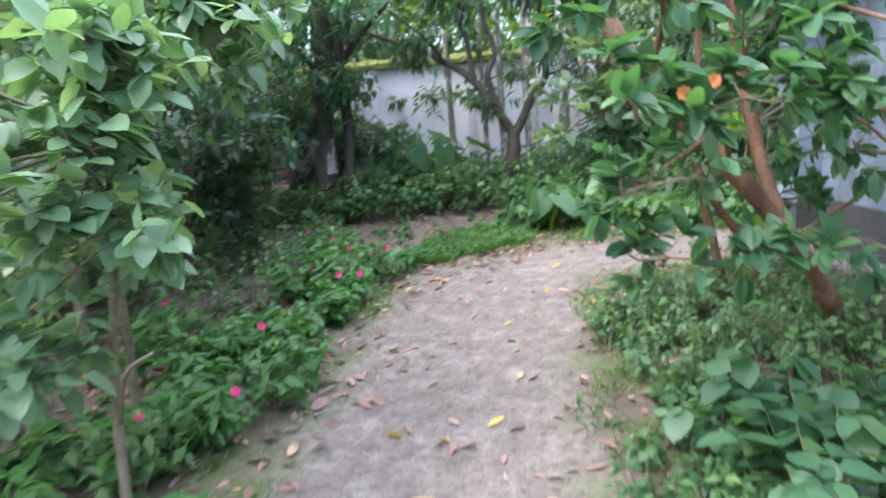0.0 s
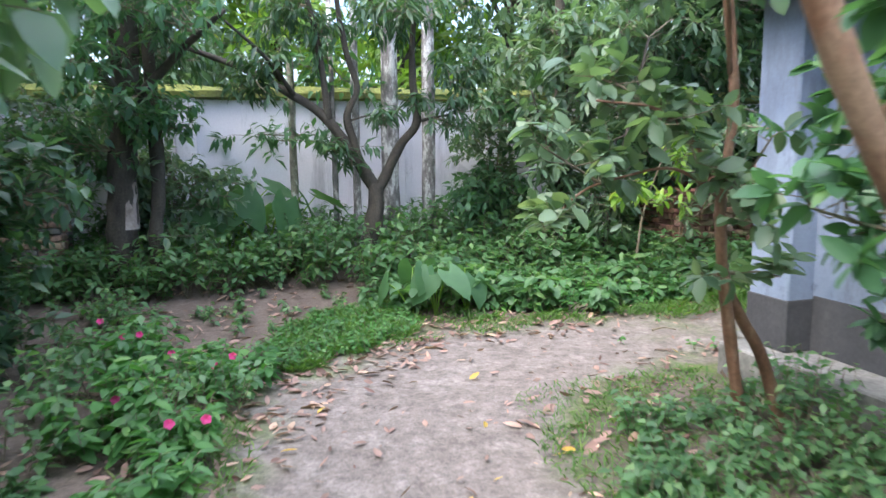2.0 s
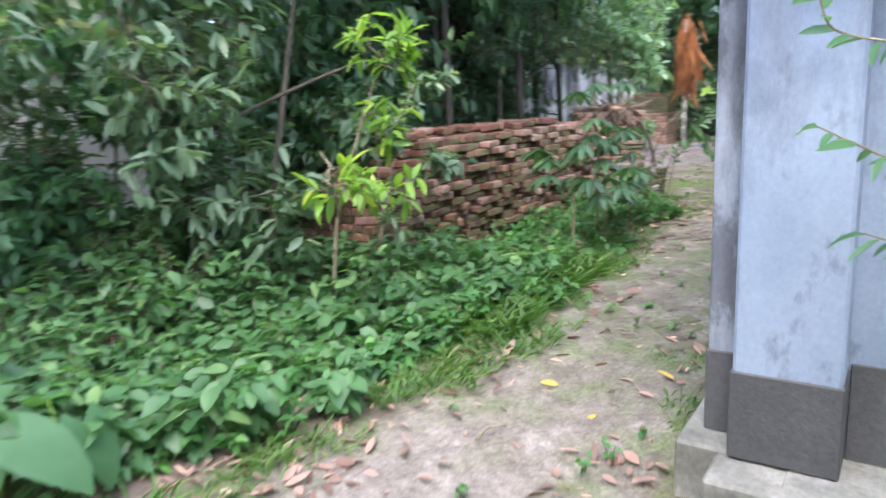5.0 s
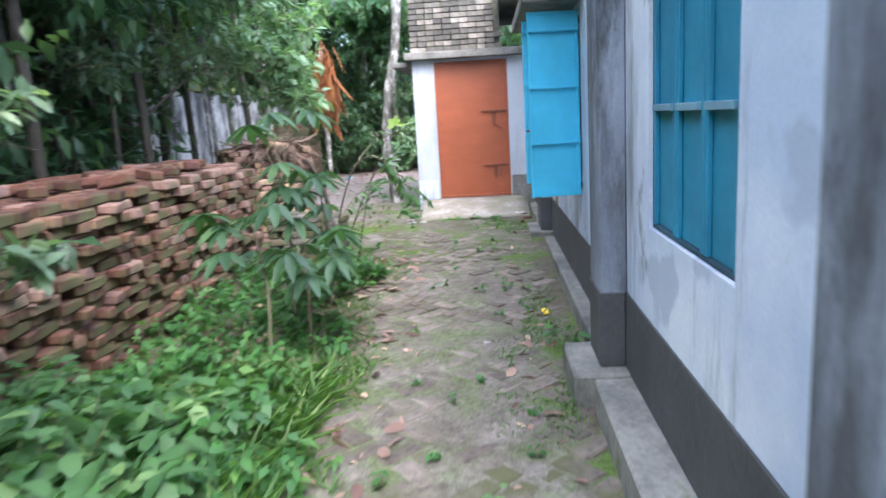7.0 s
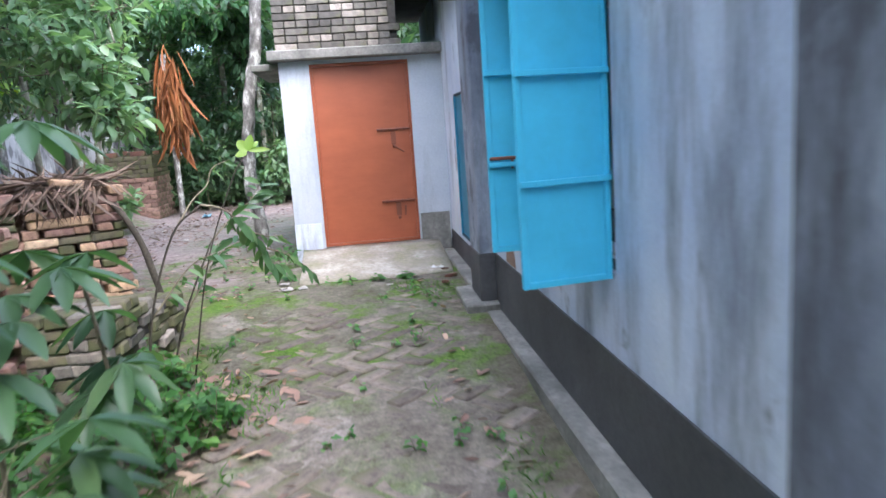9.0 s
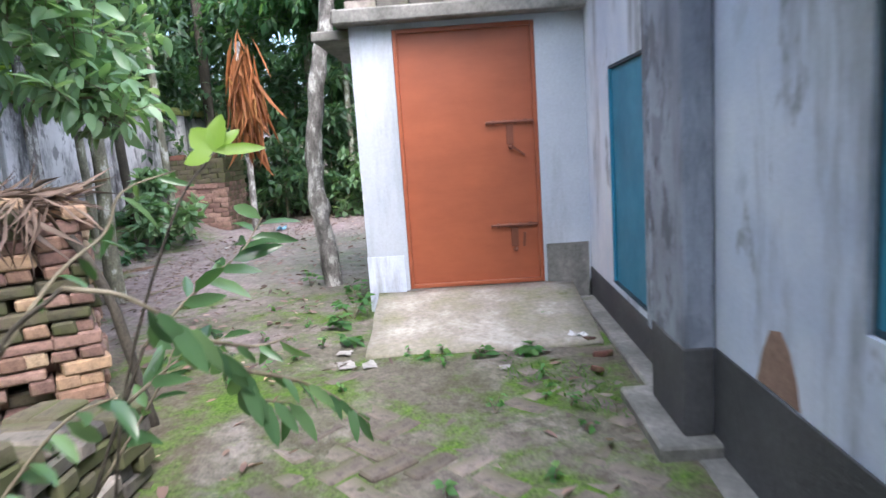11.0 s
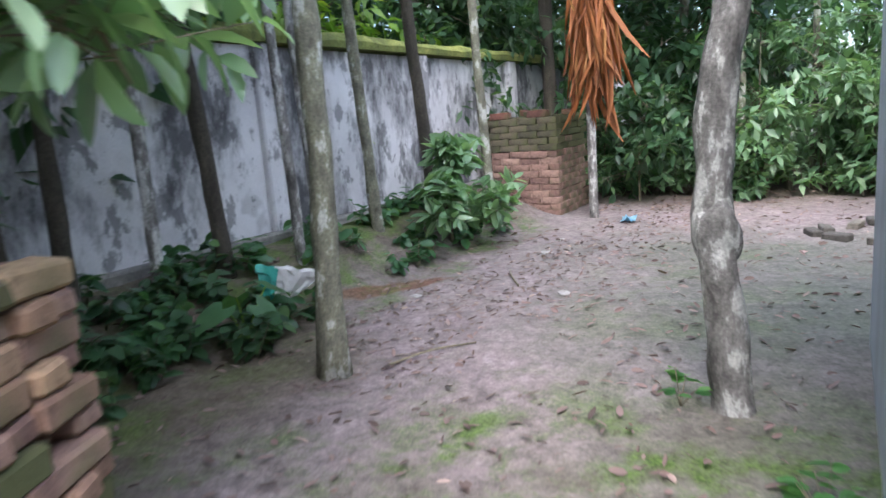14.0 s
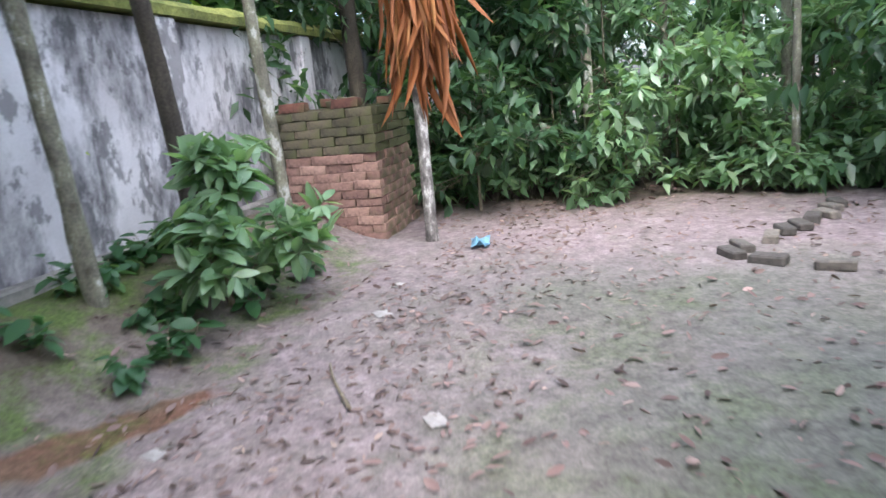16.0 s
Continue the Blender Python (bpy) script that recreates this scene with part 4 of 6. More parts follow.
tree("leafy_young_tree", "dense young tree with dark glossy leaves over the weeds", [([(3.3, 9.6, 0.05), (3.25, 9.6, 1.2), (3.4, 9.6, 3.6)], 0.05, 0.025), ([(3.6, 9.3, 0.05), (3.7, 9.2, 1.0), (4.0, 9.0, 2.8)], 0.035, 0.015)],
     [([(3.25, 9.6, 1.0), (2.9, 9.3, 1.6), (2.6, 9.1, 2.2)], 0.02, 0.008), ([(3.3, 9.6, 1.4), (3.7, 9.0, 1.7), (4.0, 8.5, 1.9)], 0.02, 0.008)],
     [((3.0, 9.4, 1.7), (0.75, 0.6, 0.7), 1.5), ((3.6, 9.4, 2.6), (0.9, 0.7, 0.8), 1.6), ((2.8, 9.6, 2.9), (0.9, 0.8, 0.7), 1.4), ((3.3, 9.3, 0.9), (0.6, 0.5, 0.5), 0.9), ((4.3, 9.5, 3.0), (0.9, 0.8, 0.7), 1.3)],
     BARK_DARK, LEAF_GREY, 0.17, 0.06, 60, 8, 0.25, True)
tree("bright_leaved_sapling", "sapling with fresh yellow-green young leaves", [([(3.7, 8.7, 0.05), (3.75, 8.6, 0.9), (3.95, 8.3, 1.9)], 0.016, 0.006)],
     [([(3.74, 8.6, 0.8), (3.4, 8.3, 1.1), (3.2, 8.2, 1.2)], 0.01, 0.004)],
     [((4.0, 8.2, 1.9), (0.28, 0.25, 0.22), 0.5), ((3.3, 8.3, 1.2), (0.3, 0.25, 0.15), 0.3), ((3.7, 8.1, 1.0), (0.35, 0.25, 0.15), 0.25), ((3.8, 8.3, 1.5), (0.3, 0.25, 0.2), 0.25)],
     TWIG, LEAF_BRIGHT, 0.15, 0.05, 30, 6, 0.12, True)

tree("stack_side_sapling", "thin sapling leaning leafy twigs over the end of the brick stack", [([(4.35, 8.85, 0.05), (4.4, 8.75, 0.7), (4.6, 8.7, 1.35), (4.9, 8.75, 1.75)], 0.014, 0.005), ([(4.35, 8.85, 0.05), (4.3, 8.7, 0.8), (4.2, 8.6, 1.5)], 0.012, 0.004)],
     [([(4.4, 8.75, 0.7), (4.7, 8.6, 0.95), (5.0, 8.6, 1.05)], 0.008, 0.003)],
     [((4.6, 8.65, 1.4), (0.25, 0.18, 0.2), 0.4), ((4.95, 8.7, 1.7), (0.25, 0.2, 0.15), 0.35), ((4.2, 8.55, 1.5), (0.22, 0.2, 0.2), 0.35), ((4.9, 8.6, 1.05), (0.25, 0.15, 0.12), 0.25), ((4.4, 8.6, 0.8), (0.22, 0.18, 0.2), 0.3)],
     TWIG, LEAF_GREY, 0.13, 0.055, 32, 7, 0.13, True, 0.3)

GUAVA = [([(2.25, 3.85, 0.0), (2.05, 3.65, 0.3), (1.72, 3.45, 0.72), (1.36, 3.38, 1.15), (0.94, 3.34, 1.62), (0.5, 3.3, 2.4), (0.3, 3.3, 3.2)], 0.055, 0.036)]
tree("guava_tree", "leaning guava tree with smooth orange-brown bark", GUAVA,
     [([(1.72, 3.45, 0.72), (1.58, 3.5, 1.15), (1.5, 3.55, 1.7), (1.38, 3.55, 2.6)], 0.04, 0.03), ([(1.5, 3.55, 1.7), (1.8, 3.3, 2.2), (2.2, 3.1, 2.8)], 0.03, 0.015),
      ([(1.38, 3.38, 1.15), (1.15, 2.9, 1.35), (0.9, 2.5, 1.4), (0.65, 2.35, 1.42)], 0.014, 0.005), ([(1.6, 3.4, 0.85), (1.45, 2.9, 0.9), (1.1, 2.45, 0.88), (0.72, 2.3, 0.95)], 0.012, 0.004), ([(1.0, 3.34, 1.62), (0.95, 3.0, 1.85), (0.75, 2.6, 1.95)], 0.018, 0.008), ([(1.15, 2.9, 1.35), (0.85, 2.6, 1.25), (0.6, 2.35, 1.18)], 0.008, 0.003), ([(1.72, 3.45, 0.72), (1.8, 3.0, 1.0), (1.75, 2.7, 1.2), (1.3, 2.5, 1.5)], 0.012, 0.004), ([(1.8, 3.0, 1.4), (1.75, 2.3, 1.25), (1.9, 1.9, 1.15)], 0.009, 0.004), ([(1.38, 3.55, 2.2), (1.5, 2.9, 1.85), (1.65, 2.3, 1.6), (1.75, 1.9, 1.35)], 0.012, 0.006)],
     [((0.62, 2.35, 1.5), (0.2, 0.2, 0.14), 0.3), ((0.6, 2.3, 1.2), (0.2, 0.18, 0.12), 0.28), ((0.7, 2.3, 0.98), (0.2, 0.18, 0.1), 0.28), ((1.12, 2.3, 0.92), (0.24, 0.2, 0.12), 0.35), ((0.95, 2.35, 1.45), (0.28, 0.22, 0.14), 0.45), ((1.3, 2.5, 1.5), (0.3, 0.3, 0.2), 0.5),
      ((0.75, 2.6, 1.95), (0.45, 0.45, 0.25), 0.8), ((1.4, 2.7, 2.1), (0.5, 0.5, 0.4), 0.9), ((1.5, 3.2, 1.75), (0.4, 0.35, 0.3), 0.45), ((1.2, 3.4, 2.5), (0.8, 0.8, 0.45), 1.2), ((1.75, 2.7, 1.2), (0.35, 0.35, 0.3), 0.4), ((2.1, 3.2, 2.2), (0.5, 0.5, 0.5), 0.8), ((1.7, 2.6, 0.75), (0.35, 0.3, 0.2), 0.25), ((1.2, 3.7, 1.25), (0.28, 0.28, 0.32), 0.5), ((2.0, 3.7, 1.35), (0.3, 0.35, 0.4), 0.7), ((2.2, 4.2, 1.9), (0.35, 0.4, 0.4), 0.6), ((1.8, 3.95, 1.65), (0.3, 0.3, 0.35), 0.7), ((2.05, 4.2, 1.15), (0.3, 0.3, 0.35), 0.7), ((1.95, 3.9, 2.1), (0.4, 0.4, 0.35), 0.8), ((2.25, 4.1, 0.7), (0.25, 0.3, 0.25), 0.5)],
     BARK_GUAVA, LEAF_MID, 0.112, 0.06, 35, 8, 0.1, True, 0.2, True, rng=np.random.default_rng(61))
tree("guava_sapling", "two thin crooked stems with grey-green leaves hanging over the path", [([(1.95, 4.85, 0.0), (1.85, 4.85, 0.5), (1.7, 4.8, 1.2), (1.75, 4.8, 1.8), (1.6, 4.8, 2.8)], 0.035, 0.02), ([(2.25, 4.9, 0.0), (2.1, 4.9, 0.4), (1.8, 4.85, 0.85), (1.7, 4.8, 1.2)], 0.035, 0.026)],
     [([(1.7, 4.8, 1.3), (1.4, 4.75, 1.45), (1.1, 4.72, 1.42), (0.9, 4.72, 1.36), (0.74, 4.72, 1.22)], 0.009, 0.004), ([(1.7, 4.8, 1.4), (1.3, 4.7, 1.7), (0.9, 4.6, 1.75)], 0.012, 0.005), ([(1.72, 4.8, 1.9), (1.5, 4.6, 2.3), (1.1, 4.5, 2.6)], 0.014, 0.006)],
     [((0.76, 4.72, 1.22), (0.16, 0.14, 0.07), 0.2), ((0.95, 4.7, 1.55), (0.25, 0.22, 0.14), 0.5), ((1.15, 4.7, 1.75), (0.3, 0.3, 0.2), 0.6), ((1.4, 4.7, 1.6), (0.25, 0.25, 0.2), 0.5), ((1.2, 4.6, 2.3), (0.5, 0.45, 0.35), 1.0), ((1.7, 4.6, 1.35), (0.25, 0.25, 0.3), 0.5), ((1.8, 4.7, 0.9), (0.25, 0.22, 0.15), 0.35), ((1.6, 4.7, 2.8), (0.7, 0.7, 0.4), 1.1)],
     BARK_GUAVA, LEAF_GREY, 0.115, 0.07, 32, 7, 0.14, True, 0.25, rng=np.random.default_rng(62))
tree("broadleaf_shrub", "tall rounded-leaf shrub beside the path", [([(-1.7, 3.3, 0.0), (-1.65, 3.25, 0.8), (-1.5, 3.1, 1.6), (-1.5, 3.1, 2.6)], 0.025, 0.012), ([(-2.3, 4.0, 0.0), (-2.3, 4.0, 1.5), (-2.2, 3.9, 2.8)], 0.03, 0.015), ([(-1.3, 2.3, 0.0), (-1.25, 2.3, 0.6), (-1.15, 2.3, 1.3), (-1.15, 2.45, 1.9)], 0.02, 0.008)],
     [([(-1.6, 3.2, 1.2), (-1.3, 3.0, 1.7), (-1.0, 3.05, 2.05)], 0.012, 0.005), ([(-1.25, 2.3, 0.5), (-1.1, 2.1, 0.75), (-0.95, 2.0, 0.85)], 0.01, 0.004)],
     [((-1.2, 2.15, 1.75), (0.25, 0.25, 0.2), 0.5), ((-1.1, 2.5, 1.75), (0.2, 0.22, 0.2), 0.4), ((-1.2, 2.1, 1.35), (0.25, 0.22, 0.18), 0.5), ((-1.0, 2.15, 1.15), (0.18, 0.18, 0.12), 0.3), ((-1.4, 2.1, 0.78), (0.2, 0.2, 0.15), 0.3), ((-1.1, 2.65, 1.15), (0.2, 0.2, 0.25), 0.35), ((-0.95, 3.1, 2.1), (0.3, 0.35, 0.2), 0.5), ((-0.9, 3.0, 1.95), (0.14, 0.18, 0.12), 0.3), ((-1.15, 3.6, 2.0), (0.35, 0.35, 0.3), 0.6), ((-1.6, 2.9, 1.5), (0.5, 0.5, 0.5), 1.0), ((-1.5, 3.2, 2.4), (0.8, 0.8, 0.6), 1.5), ((-2.3, 3.9, 2.2), (0.8, 0.8, 0.8), 1.6), ((-2.4, 4.2, 1.0), (0.6, 0.7, 0.6), 1.1), ((-2.0, 3.0, 0.9), (0.5, 0.5, 0.4), 0.7), ((-1.6, 5.0, 2.6), (0.9, 0.9, 0.5), 1.5), ((-2.8, 5.2, 1.6), (0.8, 0.9, 0.7), 1.3), ((-1.8, 1.8, 1.6), (0.4, 0.4, 0.6), 0.9)],
     TWIG, LEAF_PALE, 0.12, 0.078, 50, 7, 0.15, True, 0.25, rng=np.random.default_rng(63))
for x, y, h, s in ((-2.4, 7.2, 1.5, 1), (-3.0, 5.8, 1.8, 2), (5.2, 10.4, 1.5, 4), (2.35, 10.35, 1.1, 5), (3.1, 10.3, 2.0, 6), (4.9, 9.8, 2.2, 7), (-1.75, 10.45, 2.1, 9), (-2.6, 10.5, 2.3, 11), (-1.25, 10.3, 1.45, 12), (-3.3, 10.3, 2.0, 13), (2.7, 10.5, 2.4, 15), (-2.6, 2.2, 1.4, 8)):
    br = np.random.default_rng(100 + s)
    tree("leafy_bush", "dense dark-leaved bush among the weeds", [([(x, y, 0.0), (x, y, h * 0.4), (x + 0.1, y, h * 0.8)], 0.02, 0.008)], [],
         [((x + br.uniform(-0.4, 0.4), y + br.uniform(-0.4, 0.4), h * q), (0.55, 0.5, 0.35), 1.0) for q in (0.3, 0.5, 0.7, 0.85, 1.0)], TWIG, LEAF_DARK if s in (1, 7) else LEAF_GREY if s > 8 else LEAF_MID, 0.14, 0.062, 46, 7, 0.18, False, rng=br, category="bush", flare=0)
tree("hedge_tree", "leafy tree whose boughs close off the far corner", [([(-3.6, 7.0, 0.0), (-3.5, 7.0, 2.0), (-3.4, 7.0, 4.0)], 0.08, 0.04)],
     [([(-3.5, 7.0, 1.6), (-2.9, 6.6, 2.3), (-2.2, 6.3, 2.7)], 0.03, 0.012)],
     [((-2.6, 6.6, 2.5), (1.0, 1.0, 0.6), 1.5), ((-3.4, 7.2, 3.0), (1.2, 1.2, 0.9), 1.6), ((-3.8, 6.4, 1.4), (0.8, 0.8, 0.7), 1.0), ((-1.8, 6.5, 3.1), (1.0, 1.0, 0.5), 1.3), ((-3.2, 8.6, 2.2), (0.9, 0.9, 0.8), 1.2)],
     BARK_DARK, LEAF_MID, 0.14, 0.06, 70, 7, 0.22)

# ---- trees of the yard ----
# Clumps above z 3.5 are unseen, added to shade the boundary wall.
tree("yard_tree", "slim mossy trunk with pinnate leaves hanging over the brick stack", [([(13.42, 10.15, 0.2), (13.5, 10.15, 1.5), (13.58, 10.2, 3.0), (13.65, 10.2, 6.0)], 0.075, 0.055)],
     [([(13.46, 10.2, 2.5), (12.5, 9.5, 2.65), (11.9, 9.3, 2.3), (11.3, 8.9, 1.95)], 0.028, 0.007), ([(13.46, 10.2, 2.9), (12.6, 9.6, 3.1), (11.6, 9.0, 2.9), (10.9, 8.7, 2.5)], 0.028, 0.008)],
     [((11.45, 8.95, 1.78), (0.28, 0.22, 0.1), 0.4), ((11.1, 8.85, 1.9), (0.28, 0.25, 0.14), 0.45), ((11.8, 9.3, 1.95), (0.35, 0.3, 0.18), 0.6), ((10.95, 8.95, 2.3), (0.4, 0.35, 0.25), 0.6), ((12.1, 9.2, 2.5), (0.5, 0.4, 0.3), 0.8), ((11.4, 9.1, 2.8), (0.7, 0.5, 0.4), 1.0), ((12.6, 9.7, 3.0), (0.7, 0.6, 0.5), 0.9), ((13.2, 10.8, 5.6), (2.0, 1.5, 0.6), 2.4), ((13.2, 10.9, 3.9), (1.5, 0.8, 0.4), 2.0), ((14.6, 11.2, 4.2), (1.0, 0.7, 0.4), 1.0), ((13.1, 10.3, 3.6), (0.9, 0.8, 0.5), 0.8), ((11.9, 10.3, 2.6), (0.7, 0.6, 0.5), 0.9)],
     BARK_MOSS, LEAF_PALE, 0.155, 0.066, 40, 9, 0.32, True, 0.25)
tb = tree("lichen_tree", "grey lichen-spotted trunk with a swollen knot low down", [([(13.72, 8.10, 0.18), (13.7, 8.12, 0.5), (13.68, 8.16, 0.85), (13.68, 8.18, 1.25), (13.68, 8.16, 1.6), (13.7, 8.12, 1.95), (13.75, 8.05, 2.4), (13.85, 7.94, 3.0), (13.9, 7.8, 5.5)], 0.085, 0.07)], [],
     [((13.8, 8.15, 5.2), (1.2, 1.2, 0.7), 0.5)], BARK_GREY, LEAF_DARK, 0.14, 0.06, 80, 7, 0.3)
bm = bmesh.new()
bmesh.ops.create_icosphere(bm, subdivisions=3, radius=0.1)
for v in bm.verts:
    v.co = Vector((v.co.x * 0.97, v.co.y * 1.02, v.co.z * 1.75)) * (1 + 0.3 * noise.noise(v.co * 11)) + Vector((13.68, 8.165, 1.04))
part("knot", bm, BARK_GREY, tb.children[0], "swollen dark knot", False)
WALL_TRUNKS = [(12.9, 11.7, 0.06, 0.05, BARK_DARK, "dark"), (13.6, 11.8, 0.05, 0.03, BARK_GREY, "thin grey"), (14.15, 11.7, 0.065, -0.2, BARK_DARK, "dark leaning"), (14.85, 11.6, 0.045, -0.1, BARK_GREY, "thin pale"), (16.1, 11.7, 0.06, -0.2, BARK_MOSS, "mossy"),
               (17.3, 11.75, 0.075, -0.3, BARK_DARK, "dark leaning"), (18.62, 11.7, 0.065, -0.2, BARK_MOSS, "mossy"), (21.2, 11.8, 0.12, -0.1, BARK_DARK, "dark thick"), (15.5, 11.95, 0.05, -0.1, BARK_GREY, "thin grey"), (11.9, 11.7, 0.06, 0.05, BARK_DARK, "dark"), (10.8, 11.6, 0.07, 0.05, BARK_DARK, "dark"), (9.4, 11.2, 0.06, 0.0, BARK_DARK, "dark"), (8.3, 10.9, 0.055, 0.05, BARK_DARK, "dark"), (12.4, 11.4, 0.05, 0.0, BARK_DARK, "thin dark"), (10.1, 10.9, 0.045, -0.05, BARK_DARK, "thin dark")]
# High crowns stay out of view; those west of x 14.9 are thickened to block light.
for x, y, r, lean, bark, word in WALL_TRUNKS:
    tree("wall_side_tree", word + " trunk standing before the stained boundary wall", [([(x, y, 0.2), (x + lean * 0.4, y, 1.4), (x + lean, y, 3.2), (x + lean * 1.2, y, 6.5)], r, r * 0.75)], [],
         [((x, y - 1.3, 4.6), (1.3, 1.9, 0.6), 1.7 if x < 14.9 else 0.3)], bark, LEAF_DARK, 0.26, 0.11, 60, 7, 0.3)
# The wide clumps above z 4 are an unseen canopy that darkens stack and weeds.
tree("thin_trunk", "thin dark trunk behind the long brick stack, with an added shading crown", [([(7.6, 10.2, 0.1), (7.55, 10.2, 2.0), (7.6, 10.2, 5.0)], 0.055, 0.045)], [],
     [((7.4, 10.4, 5.2), (2.6, 1.8, 0.7), 9.0), ((7.6, 10.0, 4.3), (1.6, 1.3, 0.6), 4.0), ((6.4, 10.3, 3.4), (1.0, 1.0, 0.7), 1.0), ((7.2, 9.0, 4.4), (1.9, 1.1, 0.45), 5.0), ((9.0, 9.2, 4.3), (1.5, 1.0, 0.45), 5.0), ((5.4, 9.0, 4.3), (1.4, 1.1, 0.45), 4.0), ((6.6, 8.2, 4.5), (1.6, 0.8, 0.4), 3.0)], BARK_DARK, LEAF_DARK, 0.15, 0.06, 80, 7, 0.28)
# The densest clump, at z 5.3, is added out of view as a light blocker.
tree("walnut_leaved_tree", "leafy tree beyond the brick stack", [([(10.2, 10.6, 0.1), (10.2, 10.6, 2.0), (10.1, 10.6, 4.5)], 0.07, 0.05)],
     [([(10.2, 10.6, 1.8), (10.8, 10.2, 2.3), (11.4, 10.0, 2.5)], 0.025, 0.01)],
     [((10.9, 10.2, 2.5), (0.9, 0.8, 0.7), 1.5), ((9.6, 10.6, 2.9), (1.0, 0.9, 0.8), 1.4), ((10.4, 10.6, 5.3), (2.6, 1.8, 0.7), 12.0), ((10.3, 10.4, 3.9), (1.4, 1.2, 0.8), 1.6), ((9.0, 10.5, 2.2), (0.7, 0.7, 0.5), 0.8)], BARK_DARK, LEAF_GREY, 0.15, 0.065, 50, 8, 0.28, False, 0.25)

# Leaf colour carries the light: dark in shade past y 9.3, pale where lit.
for x, y, h, s in ((20.3, 10.2, 1.5, 1), (21.0, 9.4, 1.9, 2), (20.6, 8.6, 1.3, 3), (21.4, 8.0, 2.1, 4), (20.8, 7.4, 1.4, 5), (21.2, 6.4, 1.8, 6), (20.2, 6.0, 1.1, 7), (21.0, 10.9, 2.2, 8), (19.4, 5.6, 1.6, 9), (17.6, 5.2, 1.8, 10), (21.6, 8.8, 3.0, 11), (21.8, 7.2, 3.2, 13), (21.7, 10.2, 2.9, 14), (21.4, 5.6, 2.8, 16), (22.0, 6.4, 3.6, 17), (22.2, 9.4, 3.8, 19)):
    br = np.random.default_rng(140 + s)
    tree("leafy_bush", ("dark" if y > 9.3 else "pale green") + " broad-leaved bush at the edge of the wood, leaf tone follows the light", [([(x, y, 0.1), (x, y, h * 0.5), (x + 0.1, y, h * 0.9)], 0.02, 0.008)], [],
         [((x + br.uniform(-0.45, 0.45), y + br.uniform(-0.45, 0.45), 0.25 + h * q), (0.55, 0.5, 0.32), 0.8) for q in (0.2, 0.45, 0.7, 0.95)], TWIG, LEAF_DARK if y > 9.3 else LEAF_PALE, 0.2, 0.085, 36, 7, 0.2, False, rng=br, category="bush", flare=0)
# Past y 8.9 an extra overhead clump is added to darken the wood below.
for x, y, r in ((21.2, 9.0, 0.07), (21.6, 8.1, 0.05), (21.9, 6.7, 0.07), (20.6, 6.9, 0.04), (22.0, 9.9, 0.08)):
    tree("slender_tree", "slender pale mossy trunk at the edge of the wood", [([(x, y, 0.1), (x + 0.05, y, 2.0), (x - 0.05, y, 6.0)], r, r * 0.8)], [], [((x, y, 5.4), (0.8, 0.8, 0.6), 0.4)] + ([((x - 1.2, y + 0.4, 4.4), (1.6, 1.0, 0.5), 5.0)] if y > 8.9 else []), BARK_MOSS, LEAF_MID, 0.24, 0.1, 50, 6, 0.3)

# ---- woods beyond: a few grown once, then planted again ----
woods_rng = np.random.default_rng(21)
WOOD = []
for i, (leaf, ln, wd, h) in enumerate(((LEAF_DARK, 0.24, 0.1, 6.5), (LEAF_GREY, 0.26, 0.1, 7.5), (LEAF_BRIGHT, 0.26, 0.1, 6.0), (LEAF_DARK, 0.22, 0.09, 5.0), (LEAF_PALE, 0.26, 0.1, 7.0))):
    cl = [((woods_rng.uniform(-1.3, 1.3), woods_rng.uniform(-1.3, 1.3), h * (0.12 + 0.88 * q / 13)), (1.2, 1.2, 0.8), 1.3) for q in range(14)]
    WOOD.append(tree("woodland_tree", "leafy tree of the thick wood beyond the yard", [([(0, 0, -0.2), (0.1, 0.05, h * 0.4), (0, 0, h)], 0.12, 0.05)],
                     [([(0, 0, h * 0.4), (0.6, 0.2, h * 0.55), (1.0, 0.4, h * 0.6)], 0.05, 0.02), ([(0, 0, h * 0.5), (-0.6, -0.2, h * 0.65), (-1.0, 0.2, h * 0.75)], 0.05, 0.02)],
                     cl, BARK_DARK, leaf, ln, wd, 54, 5, 0.35, fine=False, m=pose(-40 - 4 * i, 30, 0), rng=woods_rng))
